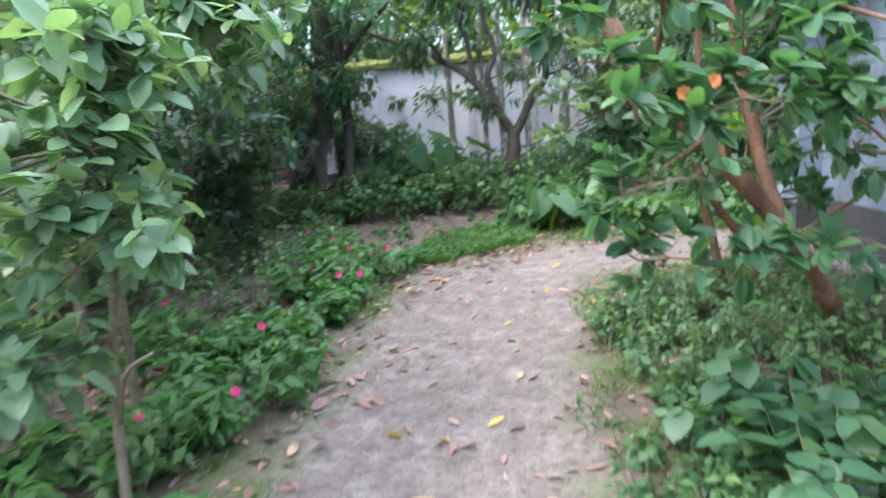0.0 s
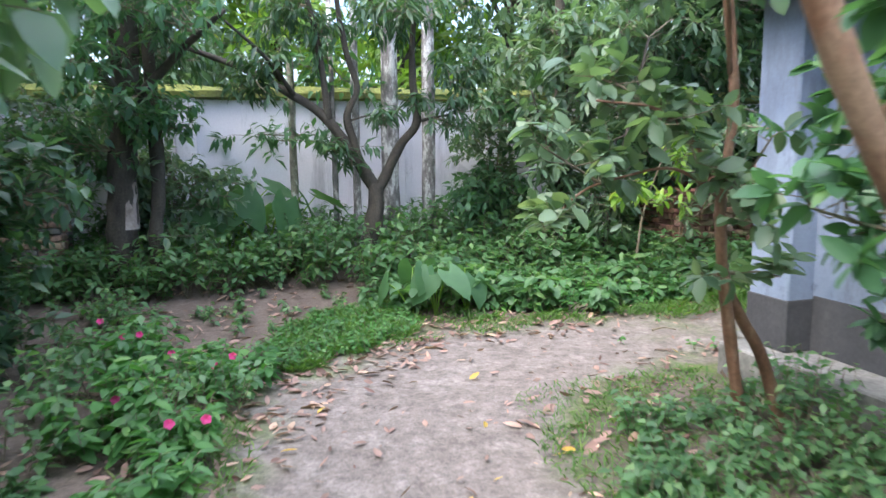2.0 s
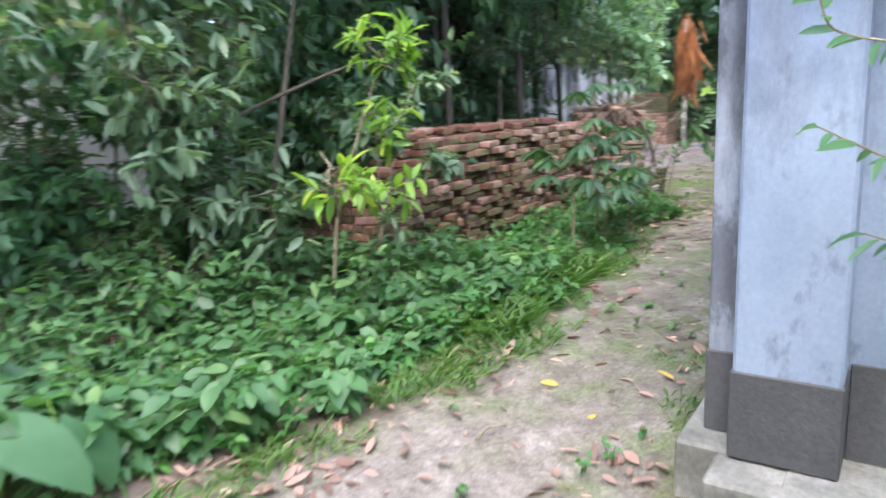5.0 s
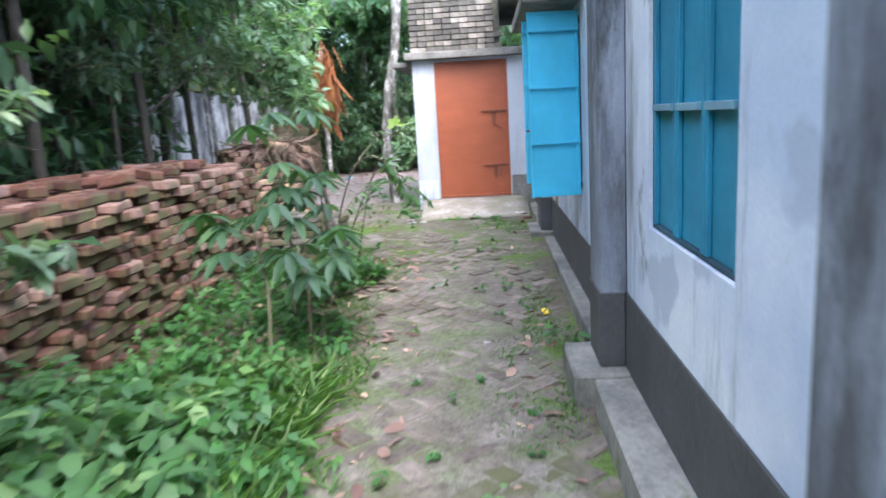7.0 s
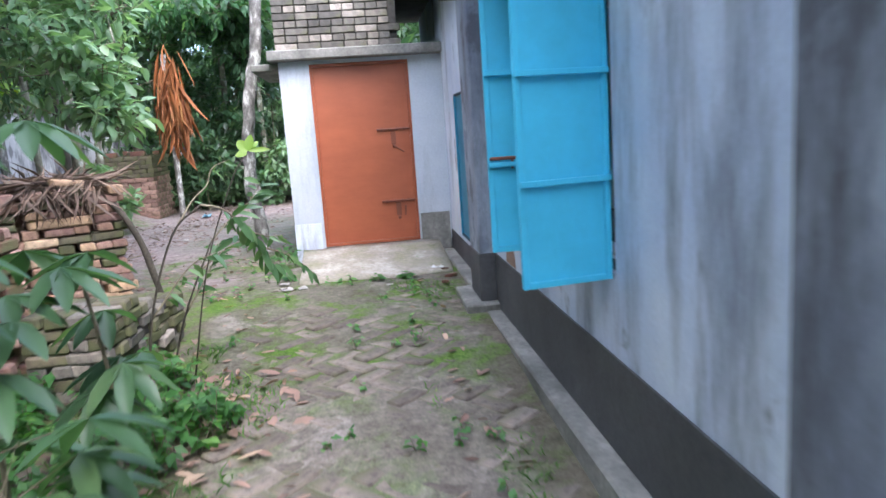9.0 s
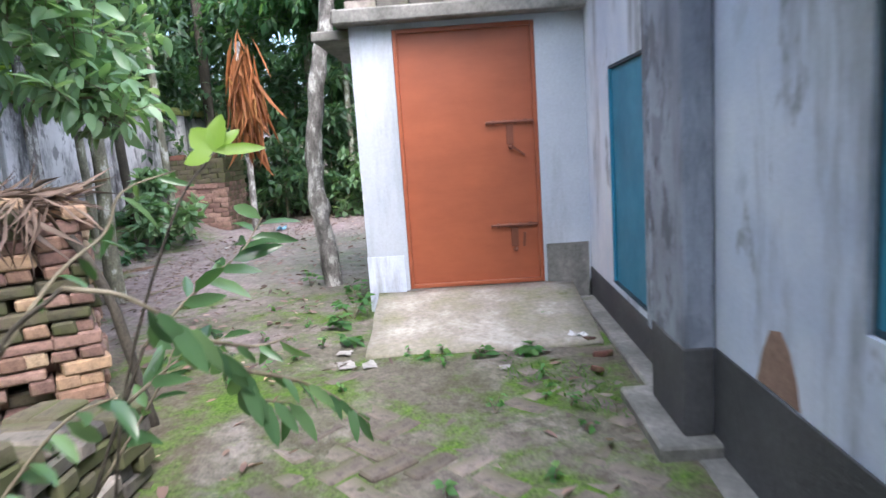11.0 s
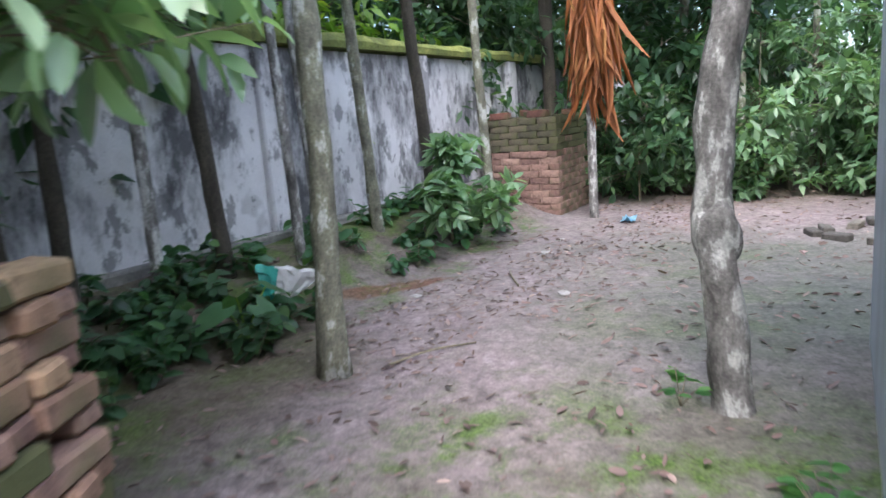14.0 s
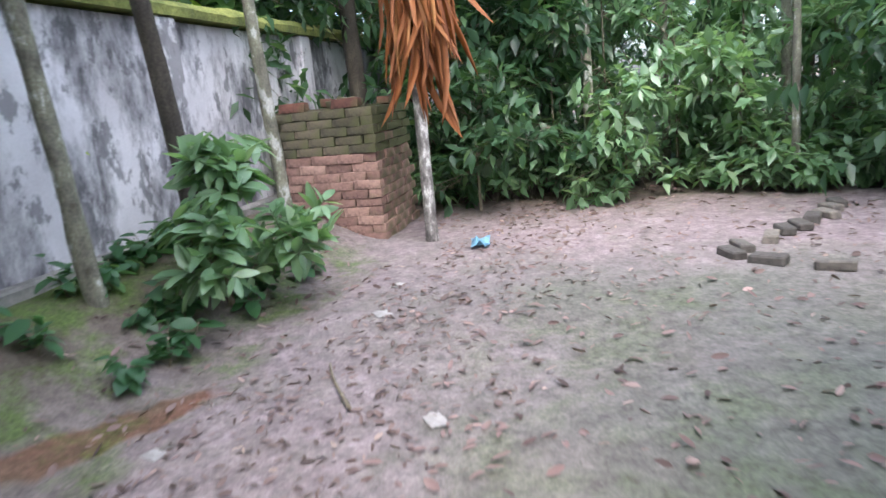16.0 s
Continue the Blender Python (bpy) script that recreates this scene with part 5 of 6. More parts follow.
SPOTS = [(30.4, 11.8, 0), (30.8, 9.2, 0), (30.6, 6.6, 0), (30.4, 4.0, 0), (-6.5, 13.8, 1), (-4.2, 14.2, 2), (-2.0, 13.9, 1), (0.2, 14.6, 2), (2.2, 14.2, 2), (4.4, 13.9, 1), (6.6, 13.8, 0), (8.8, 14.2, 1), (11.0, 13.8, 0), (13.2, 14.2, 1), (15.4, 13.8, 0), (17.6, 14.0, 2), (20.0, 13.8, 3), (22.4, 14.0, 3),
         (-1.0, 17.5, 1), (3.0, 17.0, 0), (7.0, 17.5, 0), (12.0, 17.0, 0), (17.0, 17.5, 0), (21.5, 17.0, 1), (-6, 17, 0),
         (22.6, 11.4, 0), (22.4, 9.6, 1), (22.0, 5.6, 1), (21.0, 3.4, 0), (24, 3.4, 1), (18.6, 2.6, 0), 
         (-5.0, 9.2, 0), (-6.4, 6.4, 1), (-6.8, 3.4, 0), (-6.6, 0.4, 1), (-6.0, -3.0, 0), (-7.2, 11.0, 0), (-7.5, 5, 0), (1.6, -8.0, 1), (-1.0, -9.0, 0), (17.0, 4.0, 3), (19.4, 5.0, 3), (23.2, 12.9, 1), (28, 13, 1), (25, 15, 0), (29, 10, 1), (29, 3, 0), (-3.6, 12.9, 1), (9.9, 11.4, 3), (8.4, 11.2, 3), (6.4, 11.3, 3), (11.4, 11.5, 3), (5.0, 10.8, 3), (19.6, 13.4, 0), (14.4, 13.0, 0), (-4.6, 8.0, 3), (-4.6, 5.2, 3)]
for x, y, k in SPOTS:
    # East wood: pale leaves stand for the lit part, dark leaves for the shaded.
    k = 4 if (k < 2 and 20 < x < 25.5 and y < 8.6) else 0 if (x > 19 and k != 3) else k
    s = woods_rng.uniform(0.9, 1.25)
    c = copy_thing(WOOD[k], pose(x, y, ground_z(x, y), 0, 0, woods_rng.uniform(0, 360)) @ Matrix.Scale(s, 4))
    c["group"] = "woodland trees"
for w in WOOD:
    w["group"] = "woodland trees"


# ---- low plants ----
plant_rng = np.random.default_rng(5)


def low_plants(name, label, n, inside, height, leaf_len, leaf_w, mat, stems=4, per=6, rich=False, category="weeds", droop=0.35, keep=None):
    """A bed of many small leafy stems that nobody could count."""
    P = []
    x0, x1, y0, y1 = inside
    while len(P) < n:
        x, y = plant_rng.uniform(x0, x1), plant_rng.uniform(y0, y1)
        if keep is None or keep(x, y):
            P.append((x, y, ground_z(x, y) - 0.01))
    P = np.array(P)
    k = len(P)
    lf, sk = [], []
    for s in range(stems):
        h = plant_rng.uniform(0.45, 1.1, k) * (height(P) if callable(height) else height)
        a = plant_rng.uniform(0, 2 * np.pi, k)
        tilt = plant_rng.uniform(0.1, 0.6, k)
        top = P + np.stack([np.cos(a) * tilt * h, np.sin(a) * tilt * h, h], 1)
        sk.append(thin_sticks(P, top, 0.0035))
        for j in range(per):
            u = plant_rng.uniform(0.35, 1.0, (k, 1)) if j else np.ones((k, 1))
            b = plant_rng.uniform(0, 2 * np.pi, k)
            D = np.stack([np.cos(b), np.sin(b), plant_rng.uniform(-0.5, 0.5, k) - droop * 0.3], 1)
            N = np.array([0, 0, 1.0]) + plant_rng.normal(size=(k, 3)) * 0.3
            sc = plant_rng.uniform(0.6, 1.2, k)
            lf.append(leaves(P + (top - P) * u, D, N, leaf_len * sc, leaf_w * sc, rich, plant_rng.uniform(0.1, 0.4, k)))
    ob = tagged(thing(name, label, category, kind="stuff"))
    put("stems", build("stems", sk, TWIG), ob)
    put("leaves", build("leaves", lf, mat), ob)
    return ob


def grass(name, label, n, inside, length, mat, keep=None):
    x0, x1, y0, y1 = inside
    P = []
    while len(P) < n:
        x, y = plant_rng.uniform(x0, x1), plant_rng.uniform(y0, y1)
        if keep is None or keep(x, y):
            P.append((x, y, ground_z(x, y) - 0.005))
    P = np.array(P)
    a = plant_rng.uniform(0, 2 * np.pi, n)
    D = np.stack([np.cos(a), np.sin(a), plant_rng.uniform(0.6, 2.2, n)], 1)
    N = np.stack([-np.cos(a), -np.sin(a), np.ones(n)], 1)
    L = length * plant_rng.uniform(0.5, 1.3, n)
    return tagged(put(name, build(name, [leaves(P, D, N, L, L * 0.09 + 0.003, False, plant_rng.uniform(0.1, 0.6, n))], mat)), label, "grass", kind="stuff")


def clear(x, y, lo=-9.0, hi=-0.05, seed=0):
    c = path_cover(x, y) + 0.5 * noise.noise((x * 0.9, y * 0.9, 7 + seed))
    return lo < c < hi and not (x > 2.5 and y < 6.1)


def rough_h(base, top, k=1.1):
    return lambda P: np.array([base + (top - base) * max(0.0, 0.5 + noise.noise((x * k, y * k, 4.0))) for x, y, z in P])


low_plants("weed_bed", "thick low green weeds with soft leaves along the path", 520, (-5, -0.6, 1.2, 10.0), rough_h(0.05, 0.55), 0.085, 0.05, LEAF_WEED, 4, 7, keep=lambda x, y: clear(x, y, hi=-0.12) and not (-1.3 < x < 0 and y > 7.0) and noise.noise((x * 1.4, y * 1.4, 21)) > -0.18)
low_plants("weed_bed", "fresh green leafy weeds at the path's edge", 110, (-2.2, -0.4, 2.2, 7.0), rough_h(0.15, 0.4), 0.11, 0.06, LEAF_FRESH, 3, 8, True, keep=lambda x, y: clear(x, y, -1.0, -0.1, 2) and noise.noise((x * 1.6, y * 1.6, 23)) > -0.05)
low_plants("weed_bed", "tall tangled weeds under the forked tree", 800, (-3.5, 5.5, 8.4, 10.95), lambda P: rough_h(0.2, 0.5)(P) + 0.4 * np.clip((P[:, 1] - 8.5) / 2.0, 0, 1), 0.12, 0.062, LEAF_WEED, 4, 8, keep=lambda x, y: clear(x, y, hi=-0.5) and not (x < 0.6 and y < 9.2))
low_plants("weed_bed", "broad soft-leaved plants under the young tree", 260, (0.9, 5.6, 7.7, 9.4), rough_h(0.18, 0.5), 0.14, 0.085, LEAF_WEED, 3, 7, True, keep=lambda x, y: clear(x, y, hi=-0.3))
low_plants("weed_bed", "low weeds between the path and the brick stack", 520, (1.6, 9.0, 7.25, 9.0), rough_h(0.06, 0.34, 1.6), 0.085, 0.05, LEAF_FRESH, 3, 7, keep=lambda x, y: clear(x, y, hi=-0.22))
low_plants("weed_bed", "low weeds against the house corner", 400, (0.55, 2.62, 1.5, 5.3), lambda P: rough_h(0.06, 0.3, 1.6)(P) + 0.22 * np.clip((P[:, 0] - 1.7) / 0.7, 0, 1), 0.07, 0.042, LEAF_WEED, 4, 7, keep=lambda x, y: path_cover(x, y) < -0.1 + 0.3 * noise.noise((x * 2, y * 2, 9)))
low_plants("weed_bed", "broad heart-leaved creeper under the guava tree", 60, (0.85, 2.2, 1.6, 2.9), 0.34, 0.14, 0.115, LEAF_MID, 3, 6, True)
low_plants("weed_bed", "broad-leaved creeper by the wall of the yard", 95, (11.8, 17.8, 11.1, 12.0), 0.24, 0.13, 0.085, LEAF_MID, 3, 6, True)
low_plants("weed_bed", "thick pale leafy undergrowth at the edge of the wood", 520, (19.4, 24, 3.0, 12.0), lambda P: 0.3 + 0.7 * np.clip((P[:, 0] - 20.2) / 2.0, 0, 1), 0.2, 0.085, LEAF_PALE, 4, 8, keep=lambda x, y: x > 20.8 - 0.22 * (8.5 - y) * (y < 8.5))
low_plants("weed_bed", "scattered seedlings on the trodden earth", 90, (2, 13, 6.2, 8.6), 0.09, 0.05, 0.035, LEAF_FRESH, 2, 4)
low_plants("clover_patch", "bright green low clover and grass beside the path", 420, (-0.7, 1.3, 6.8, 8.8), 0.1, 0.045, 0.03, LEAF_FRESH, 3, 5, keep=lambda x, y: ((x - 0.3 - (y - 7.8) * 0.5) / 0.6) ** 2 + ((y - 7.8) / 0.85) ** 2 < 1 + 0.7 * noise.noise((x * 3, y * 3, 5)), category="clover")
grass("grass_patch", "bright green grass patch beside the path", 4500, (-0.7, 1.3, 6.8, 8.8), 0.12, GRASS, keep=lambda x, y: ((x - 0.3 - (y - 7.8) * 0.5) / 0.6) ** 2 + ((y - 7.8) / 0.85) ** 2 < 1 + 0.9 * noise.noise((x * 3, y * 3, 5)))
grass("grass_edge", "thin grass along the edge of the path", 11000, (-2.5, 9.5, 1.0, 9.0), 0.08, GRASS, keep=lambda x, y: clear(x, y, -0.75, 0.05, 3) and noise.noise((x * 1.7, y * 1.7, 6)) > -0.15)
grass("grass_edge", "mossy grass at the foot of the plinth", 3500, (1.0, 12.2, 3.0, 6.6), 0.05, GRASS, keep=lambda x, y: noise.noise((x * 1.5, y * 1.5, 2)) > 0.08 and (y > 6.02 or x < 2.4) and path_cover(x, y) < 0.45)


grass("grass_edge", "long soft grass on the verge below the weeds", 2300, (1.4, 6.2, 7.1, 8.3), 0.13, GRASS, keep=lambda x, y: clear(x, y, -0.7, -0.02, 5) and noise.noise((x * 2.1, y * 2.1, 15)) > -0.2)
grass("grass_edge", "bright long grass between path and brick stack", 2600, (3.9, 6.0, 7.35, 8.5), 0.22, GRASS, keep=lambda x, y: noise.noise((x * 1.8, y * 1.8, 11)) > -0.2 and path_cover(x, y) < -0.1)


def litter(name, label, n, inside, size, mat, keep=None, z=0.012):
    x0, x1, y0, y1 = inside
    P = []
    while len(P) < n:
        x, y = plant_rng.uniform(x0, x1), plant_rng.uniform(y0, y1)
        if keep is None or keep(x, y):
            P.append((x, y, ground_z(x, y) + z - 0.03 * smooth(-0.2, 0.4, path_cover(x, y)) * (1 - smooth(3.0, 5.0, x))))
    P = np.array(P)
    a = plant_rng.uniform(0, 2 * np.pi, n)
    D = np.stack([np.cos(a), np.sin(a), plant_rng.uniform(-0.1, 0.25, n)], 1)
    N = np.array([0, 0, 1.0]) + plant_rng.normal(size=(n, 3)) * 0.35
    L = size * plant_rng.uniform(0.4, 1.3, n)
    return tagged(put(name, build(name, [leaves(P, D, N, L, L * plant_rng.uniform(0.25, 0.5, n), True, plant_rng.uniform(-0.3, 0.3, n))], mat)), label, "fallen leaves", kind="stuff")


litter("fallen_leaves", "dry brown leaves fallen on the path", 650, (-1.3, 3, 1, 8.3), 0.1, DRY_LEAF, keep=lambda x, y: -0.6 < path_cover(x, y) < 0.3 + 0.6 * noise.noise((x, y, 1)))
litter("fallen_leaves", "drift of curled dry leaves where the path bends", 420, (-0.6, 2.4, 5.6, 8.0), 0.1, DRY_LEAF, keep=lambda x, y: -0.35 < path_cover(x, y) < 0.45 and (y - x) > 4.9)
litter("fallen_leaves", "dry brown leaves along the brick path", 420, (2.5, 11.5, 6.1, 8.8), 0.1, DRY_LEAF, keep=lambda x, y: path_cover(x, y) < 0.4)
litter("fallen_leaves", "brown leaves drifted along the weeds by the brick path", 380, (2.4, 9.4, 7.2, 8.5), 0.12, DRY_LEAF, keep=lambda x, y: noise.noise((x, y, 3)) > -0.1)
litter("fallen_leaves", "dry leaf litter over the grey yard earth", 2600, (11.0, 21.5, 6.5, 11.8), 0.07, YARD_LEAF, keep=lambda x, y: not (11.1 < x < 14.9 and y < 7.7) and noise.noise((x * 0.7, y * 0.7, 8)) > -0.25)

low_plants("weed_bed", "dark leafy creeper on the soil behind the bag", 55, (11.8, 14.3, 10.8, 11.7), 0.24, 0.12, 0.08, LEAF_DARK, 3, 6, True)
litter("fallen_leaves", "drift of small pinkish dry leaves across the yard", 1300, (13.4, 20.5, 8.6, 10.9), 0.055, YARD_LEAF, keep=lambda x, y: abs(y - 10.1 + 0.12 * (x - 14)) < 0.55 + 0.5 * noise.noise((x, y, 4)))
litter("fallen_leaves", "dry leaves on the shaded bare soil", 330, (-1.9, 0.6, 6.8, 9.6), 0.1, DRY_LEAF, keep=lambda x, y: path_cover(x, y) < -0.1)
low_plants("weed_bed", "sparse small weeds on the shaded soil", 60, (-1.8, 0.4, 7.0, 9.4), 0.14, 0.07, 0.04, LEAF_WEED, 3, 6, keep=lambda x, y: path_cover(x, y) < -0.2)

litter("fallen_leaves", "dry leaves and soil showing between the weeds", 520, (-2.6, -0.5, 1.2, 7.0), 0.09, DRY_LEAF, keep=lambda x, y: -1.6 < path_cover(x, y) < 0.1)
litter("fallen_leaves", "stray leaves scattered over the trodden path", 260, (-1.2, 4.5, 1.0, 8.0), 0.075, DRY_LEAF, keep=lambda x, y: path_cover(x, y) > 0.0)
litter("fallen_leaves", "few yellow leaves on the path", 22, (-0.8, 4.0, 1.5, 7.6), 0.1, YELLOW_LEAF, keep=lambda x, y: path_cover(x, y) > 0.0)

# ---- brick stacks ----
BL, BH, BWD = 0.235, 0.068, 0.112


def brick_mesh(seed, mat, l=BL, w=BWD, h=BH, edge=0.011):
    rs = random.Random(seed)
    bm = bmesh.new()
    c = bmesh.ops.create_cube(bm, size=1)["verts"]
    for v in c:
        v.co = Vector((v.co.x * l, v.co.y * w, v.co.z * h)) + Vector([rs.uniform(-0.008, 0.008) for _ in range(3)])
    bmesh.ops.bevel(bm, geom=bm.edges[:], offset=edge, segments=1, affect="EDGES")
    return from_bm("brick", bm, mat)


def brick_stack(name, label, x0, y0, z0, nx, ny, nz, mats, top=None, turn=0.0, seed=3, loose=0.0, skip=0.02, slump=0.02, mossy_top=False):
    """Bricks laid dry: headers and stretchers mixed, front and end faces as single bricks, the hidden core joined."""
    rs = random.Random(seed)
    st = thing(name, label, "brick stack", pose(x0, y0, z0, 0, 0, turn))
    shapes = [[brick_mesh(seed * 10 + i, m) for i in range(3)] for m in mats]
    cell = BL + 0.008
    made = 0
    core = bmesh.new()
    hi = {}
    damp = max(0, len(mats) - 2)
    for k in range(nz):
        for i in range(nx):
            lim = top(i / nx) if top else 1.0
            if k >= nz * lim:
                continue
            hi[i] = max(hi.get(i, 0), k + 1)
            for j in range(ny):
                outer = j == 0 or i == nx - 1 or i == 0 or k >= nz * lim - 1.01
                if not outer:
                    continue
                z = (k + 0.5) * (BH + 0.004)
                cross = (i + k) % 2 == 0
                for half in (0, 1):
                    if rs.random() < skip and k > 1 and k < nz * lim - 2:
                        continue
                    jit = rs.uniform(-slump, slump) * 1.4
                    if cross:
                        mm = pose(i * cell + (half + 0.5) * cell / 2, j * cell + cell / 2 + jit, z, rs.uniform(-1, 1), rs.uniform(-1, 1), 90 + rs.uniform(-4, 4))
                    else:
                        mm = pose(i * cell + cell / 2 + jit * 0.5, j * cell + (half + 0.5) * cell / 2 + jit * 0.7, z, rs.uniform(-1, 1), rs.uniform(-1, 1), rs.uniform(-4, 4))
                        if half == 1 and j == 0 and i not in (0, nx - 1) and k < nz * lim - 1.01:
                            continue
                    put("brick", shapes[damp + rs.randrange(len(mats) - damp) if mossy_top and k > nz * 0.55 else rs.randrange(len(mats))][rs.randrange(3)], st, m=mm)
                    made += 1
    for i, h in hi.items():
        if h > 1 and ny > 1:
            a, b = (i * cell if i else cell * 0.95), ((i + 1) * cell if i < nx - 1 else i * cell + 0.02)
            if b > a:
                box(core, a, b, cell * 0.9, ny * cell - 0.02, 0, (h - 1) * (BH + 0.004))
    part("core", core, mats[0], st, "packed bricks inside")
    for q in range(int(nx * ny * loose)):
        i = rs.randrange(nx)
        put("brick", shapes[rs.randrange(len(mats))][rs.randrange(3)], st, m=pose((i + rs.random()) * cell, rs.uniform(0.1, ny * cell - 0.1), (hi[i] + 0.5) * (BH + 0.004) + 0.012, rs.uniform(-8, 8), rs.uniform(-8, 8), rs.uniform(0, 180)))
    return st


brick_stack("brick_stack", "long dry stack of red bricks among weeds", 4.55, 9.0, 0.03, 20, 4, 17, [BRICK_RED, BRICK_RED, BRICK_RED, BRICK_RED, BRICK_RED, BRICK_PINK], top=lambda u: 0.72 + 0.28 * smooth(0.0, 0.2, u) - 0.12 * smooth(0.75, 1.0, u), seed=4, slump=0.05, loose=0.75, skip=0.04)
brick_stack("brick_stack", "stack of tan and red bricks with straw on top", 10.52, 8.69, 0.2, 5, 4, 16, [BRICK_TAN, BRICK_PINK, BRICK_PINK, BRICK_TAN, BRICK_MOSS], top=lambda u: 1.0 - 0.1 * smooth(0.6, 1.0, u), turn=30, seed=9, slump=0.03, skip=0.04, loose=0.2)
brick_stack("brick_stack", "low stack of mossy old bricks beside the path", 8.6, 8.22, 0.16, 5, 2, 8, [BRICK_MOSS, BRICK_MOSS, BRICK_GREY], top=lambda u: 1.0 - 0.45 * u, seed=12, turn=-4)


def brick_pier(x0, y0, z0, wx, wy, courses):
    """Neatly coursed old bricks, mossy and dark above, faded pink below; single bricks on the two open faces."""
    rs = random.Random(15)
    st = thing("brick_pier", "square old brick pile, mossy above and faded pink below", "brick stack", pose(x0, y0, z0))
    l, w, h, pitch = 0.268, 0.125, 0.082, 0.086
    low = [brick_mesh(700 + i, BRICK_PINK, l, w, h, 0.005) for i in range(3)]
    high = [brick_mesh(710 + i, BRICK_MOSS, l, w, h, 0.005) for i in range(3)]
    red = [brick_mesh(720 + i, BRICK_RED, l, w, h, 0.005) for i in range(2)]
    for k in range(courses):
        pool = low if k < courses * 0.58 else red if k == courses - 1 else high
        for run, length in ((0, wy), (1, wx)):
            u = -0.136 if (k + run) % 2 else 0.0
            while u < length - 0.1:
                c, j = u + l / 2, rs.uniform(-0.012, 0.012)
                z = (k + 0.5) * pitch
                if 0.05 < c < length - 0.05 and not (k == courses - 1 and rs.random() < 0.3):
                    m = pose(w / 2 + j, c, z, rs.uniform(-1, 1), rs.uniform(-1, 1), 90 + rs.uniform(-1.5, 1.5)) if run == 0 else pose(c, w / 2 + j, z, rs.uniform(-1, 1), rs.uniform(-1, 1), rs.uniform(-1.5, 1.5))
                    put("brick", rs.choice(low if pool is high and rs.random() < 0.12 else pool), st, m=m)
                u += l + 0.004
    part("core", one_box(0.1, wx, 0.1, wy, 0, courses * pitch - 0.07), BRICK_MOSS, st, "packed bricks inside")
    for i in range(5):
        put("brick", rs.choice(red + high), st, m=pose(rs.uniform(0.15, wx - 0.2), rs.uniform(0.15, wy - 0.2), courses * pitch - 0.03, rs.uniform(-6, 6), rs.uniform(-6, 6), rs.uniform(0, 180)))


brick_pier(19.0, 10.9, 0.24, 1.2, 1.05, 16)
brick_stack("brick_stack", "old grey brick pile under the thick trunk", -4.5, 9.75, 0.1, 9, 2, 18, [BRICK_GREY, BRICK_TAN], seed=18, slump=0.01)

# ---- taro and cassava ----
def heart_leaf(w, l):
    """A heart-shaped blade with a sunk midrib and two lobes behind the stalk."""
    bm = bmesh.new()
    edge = [(0.3, -0.24), (0.46, -0.1), (0.52, 0.1), (0.5, 0.3), (0.4, 0.55), (0.22, 0.8), (0.0, 1.0)]
    mids = [0.0, 0.0, 0.12, 0.3, 0.55, 0.8, 1.0]

    def at(x, y):
        return bm.verts.new((x * w, y * l, l * (0.16 * abs(x) - 0.2 * max(0.0, y) ** 2 - 0.25 * max(0.0, abs(x) - 0.3) + 0.02 * math.sin(y * 11 + x * 5))))
    rib = {q: at(0, q) for q in set(mids)}
    for s in (-1, 1):
        rim = [at(s * x, y) if x else rib[1.0] for x, y in edge]
        half = [at(s * x * 0.5, (y + m) / 2) if x else rib[1.0] for (x, y), m in zip(edge, mids)]
        for k in range(len(edge) - 1):
            for a, b, c, d in ((rib[mids[k]], rib[mids[k + 1]], half[k + 1], half[k]), (half[k], half[k + 1], rim[k + 1], rim[k])):
                q = []
                for v in (a, b, c, d):
                    if v not in q:
                        q.append(v)
                if len(q) > 2:
                    bm.faces.new(q if s > 0 else q[::-1])
    return bm


TARO = leaf_mat("taro_leaf", (0.06, 0.16, 0.07), (0.09, 0.21, 0.09), (0.13, 0.27, 0.11), 0.45, 0.4)
taro_leaf = from_bm("leaf_blade", heart_leaf(0.26, 0.32), TARO, False)


def taro(x, y, n, size, seed, label="taro plant with large heart-shaped leaves"):
    rs = random.Random(seed)
    t = thing("taro_plant", label, "plant", pose(x, y, ground_z(x, y) - 0.02), group="taro plants")
    for i in range(n):
        a = 2 * math.pi * i / n + rs.uniform(-0.4, 0.4)
        h, d = size * rs.uniform(0.7, 1.1), size * rs.uniform(0.25, 0.55)
        tip = (math.cos(a) * d, math.sin(a) * d, h)
        limb("stalk", [(0, 0, 0), (tip[0] * 0.45, tip[1] * 0.45, h * 0.65), tip], 0.012 * size * 1.6, 0.006, LEAF_BRIGHT, t, 6, 0)
        put("leaf_blade", taro_leaf, t, m=Matrix.Translation(tip) @ pose(0, 0, 0, 0, 0, math.degrees(a) - 90) @ pose(0, 0, 0, rs.uniform(-75, -15), rs.uniform(-30, 30), 0) @ Matrix.Scale(min(1.5, size * rs.uniform(1.7, 2.3)), 4))
    return t


for i, (x, y, n, s) in enumerate(((1.18, 8.1, 5, 0.46), (1.52, 8.2, 4, 0.42), (0.98, 8.25, 4, 0.48), (-0.3, 10.4, 5, 0.95), (-0.75, 10.5, 6, 1.1), (-0.05, 10.65, 4, 0.9), (13.6, 11.0, 4, 0.35))):
    taro(x, y, n, s, 30 + i)


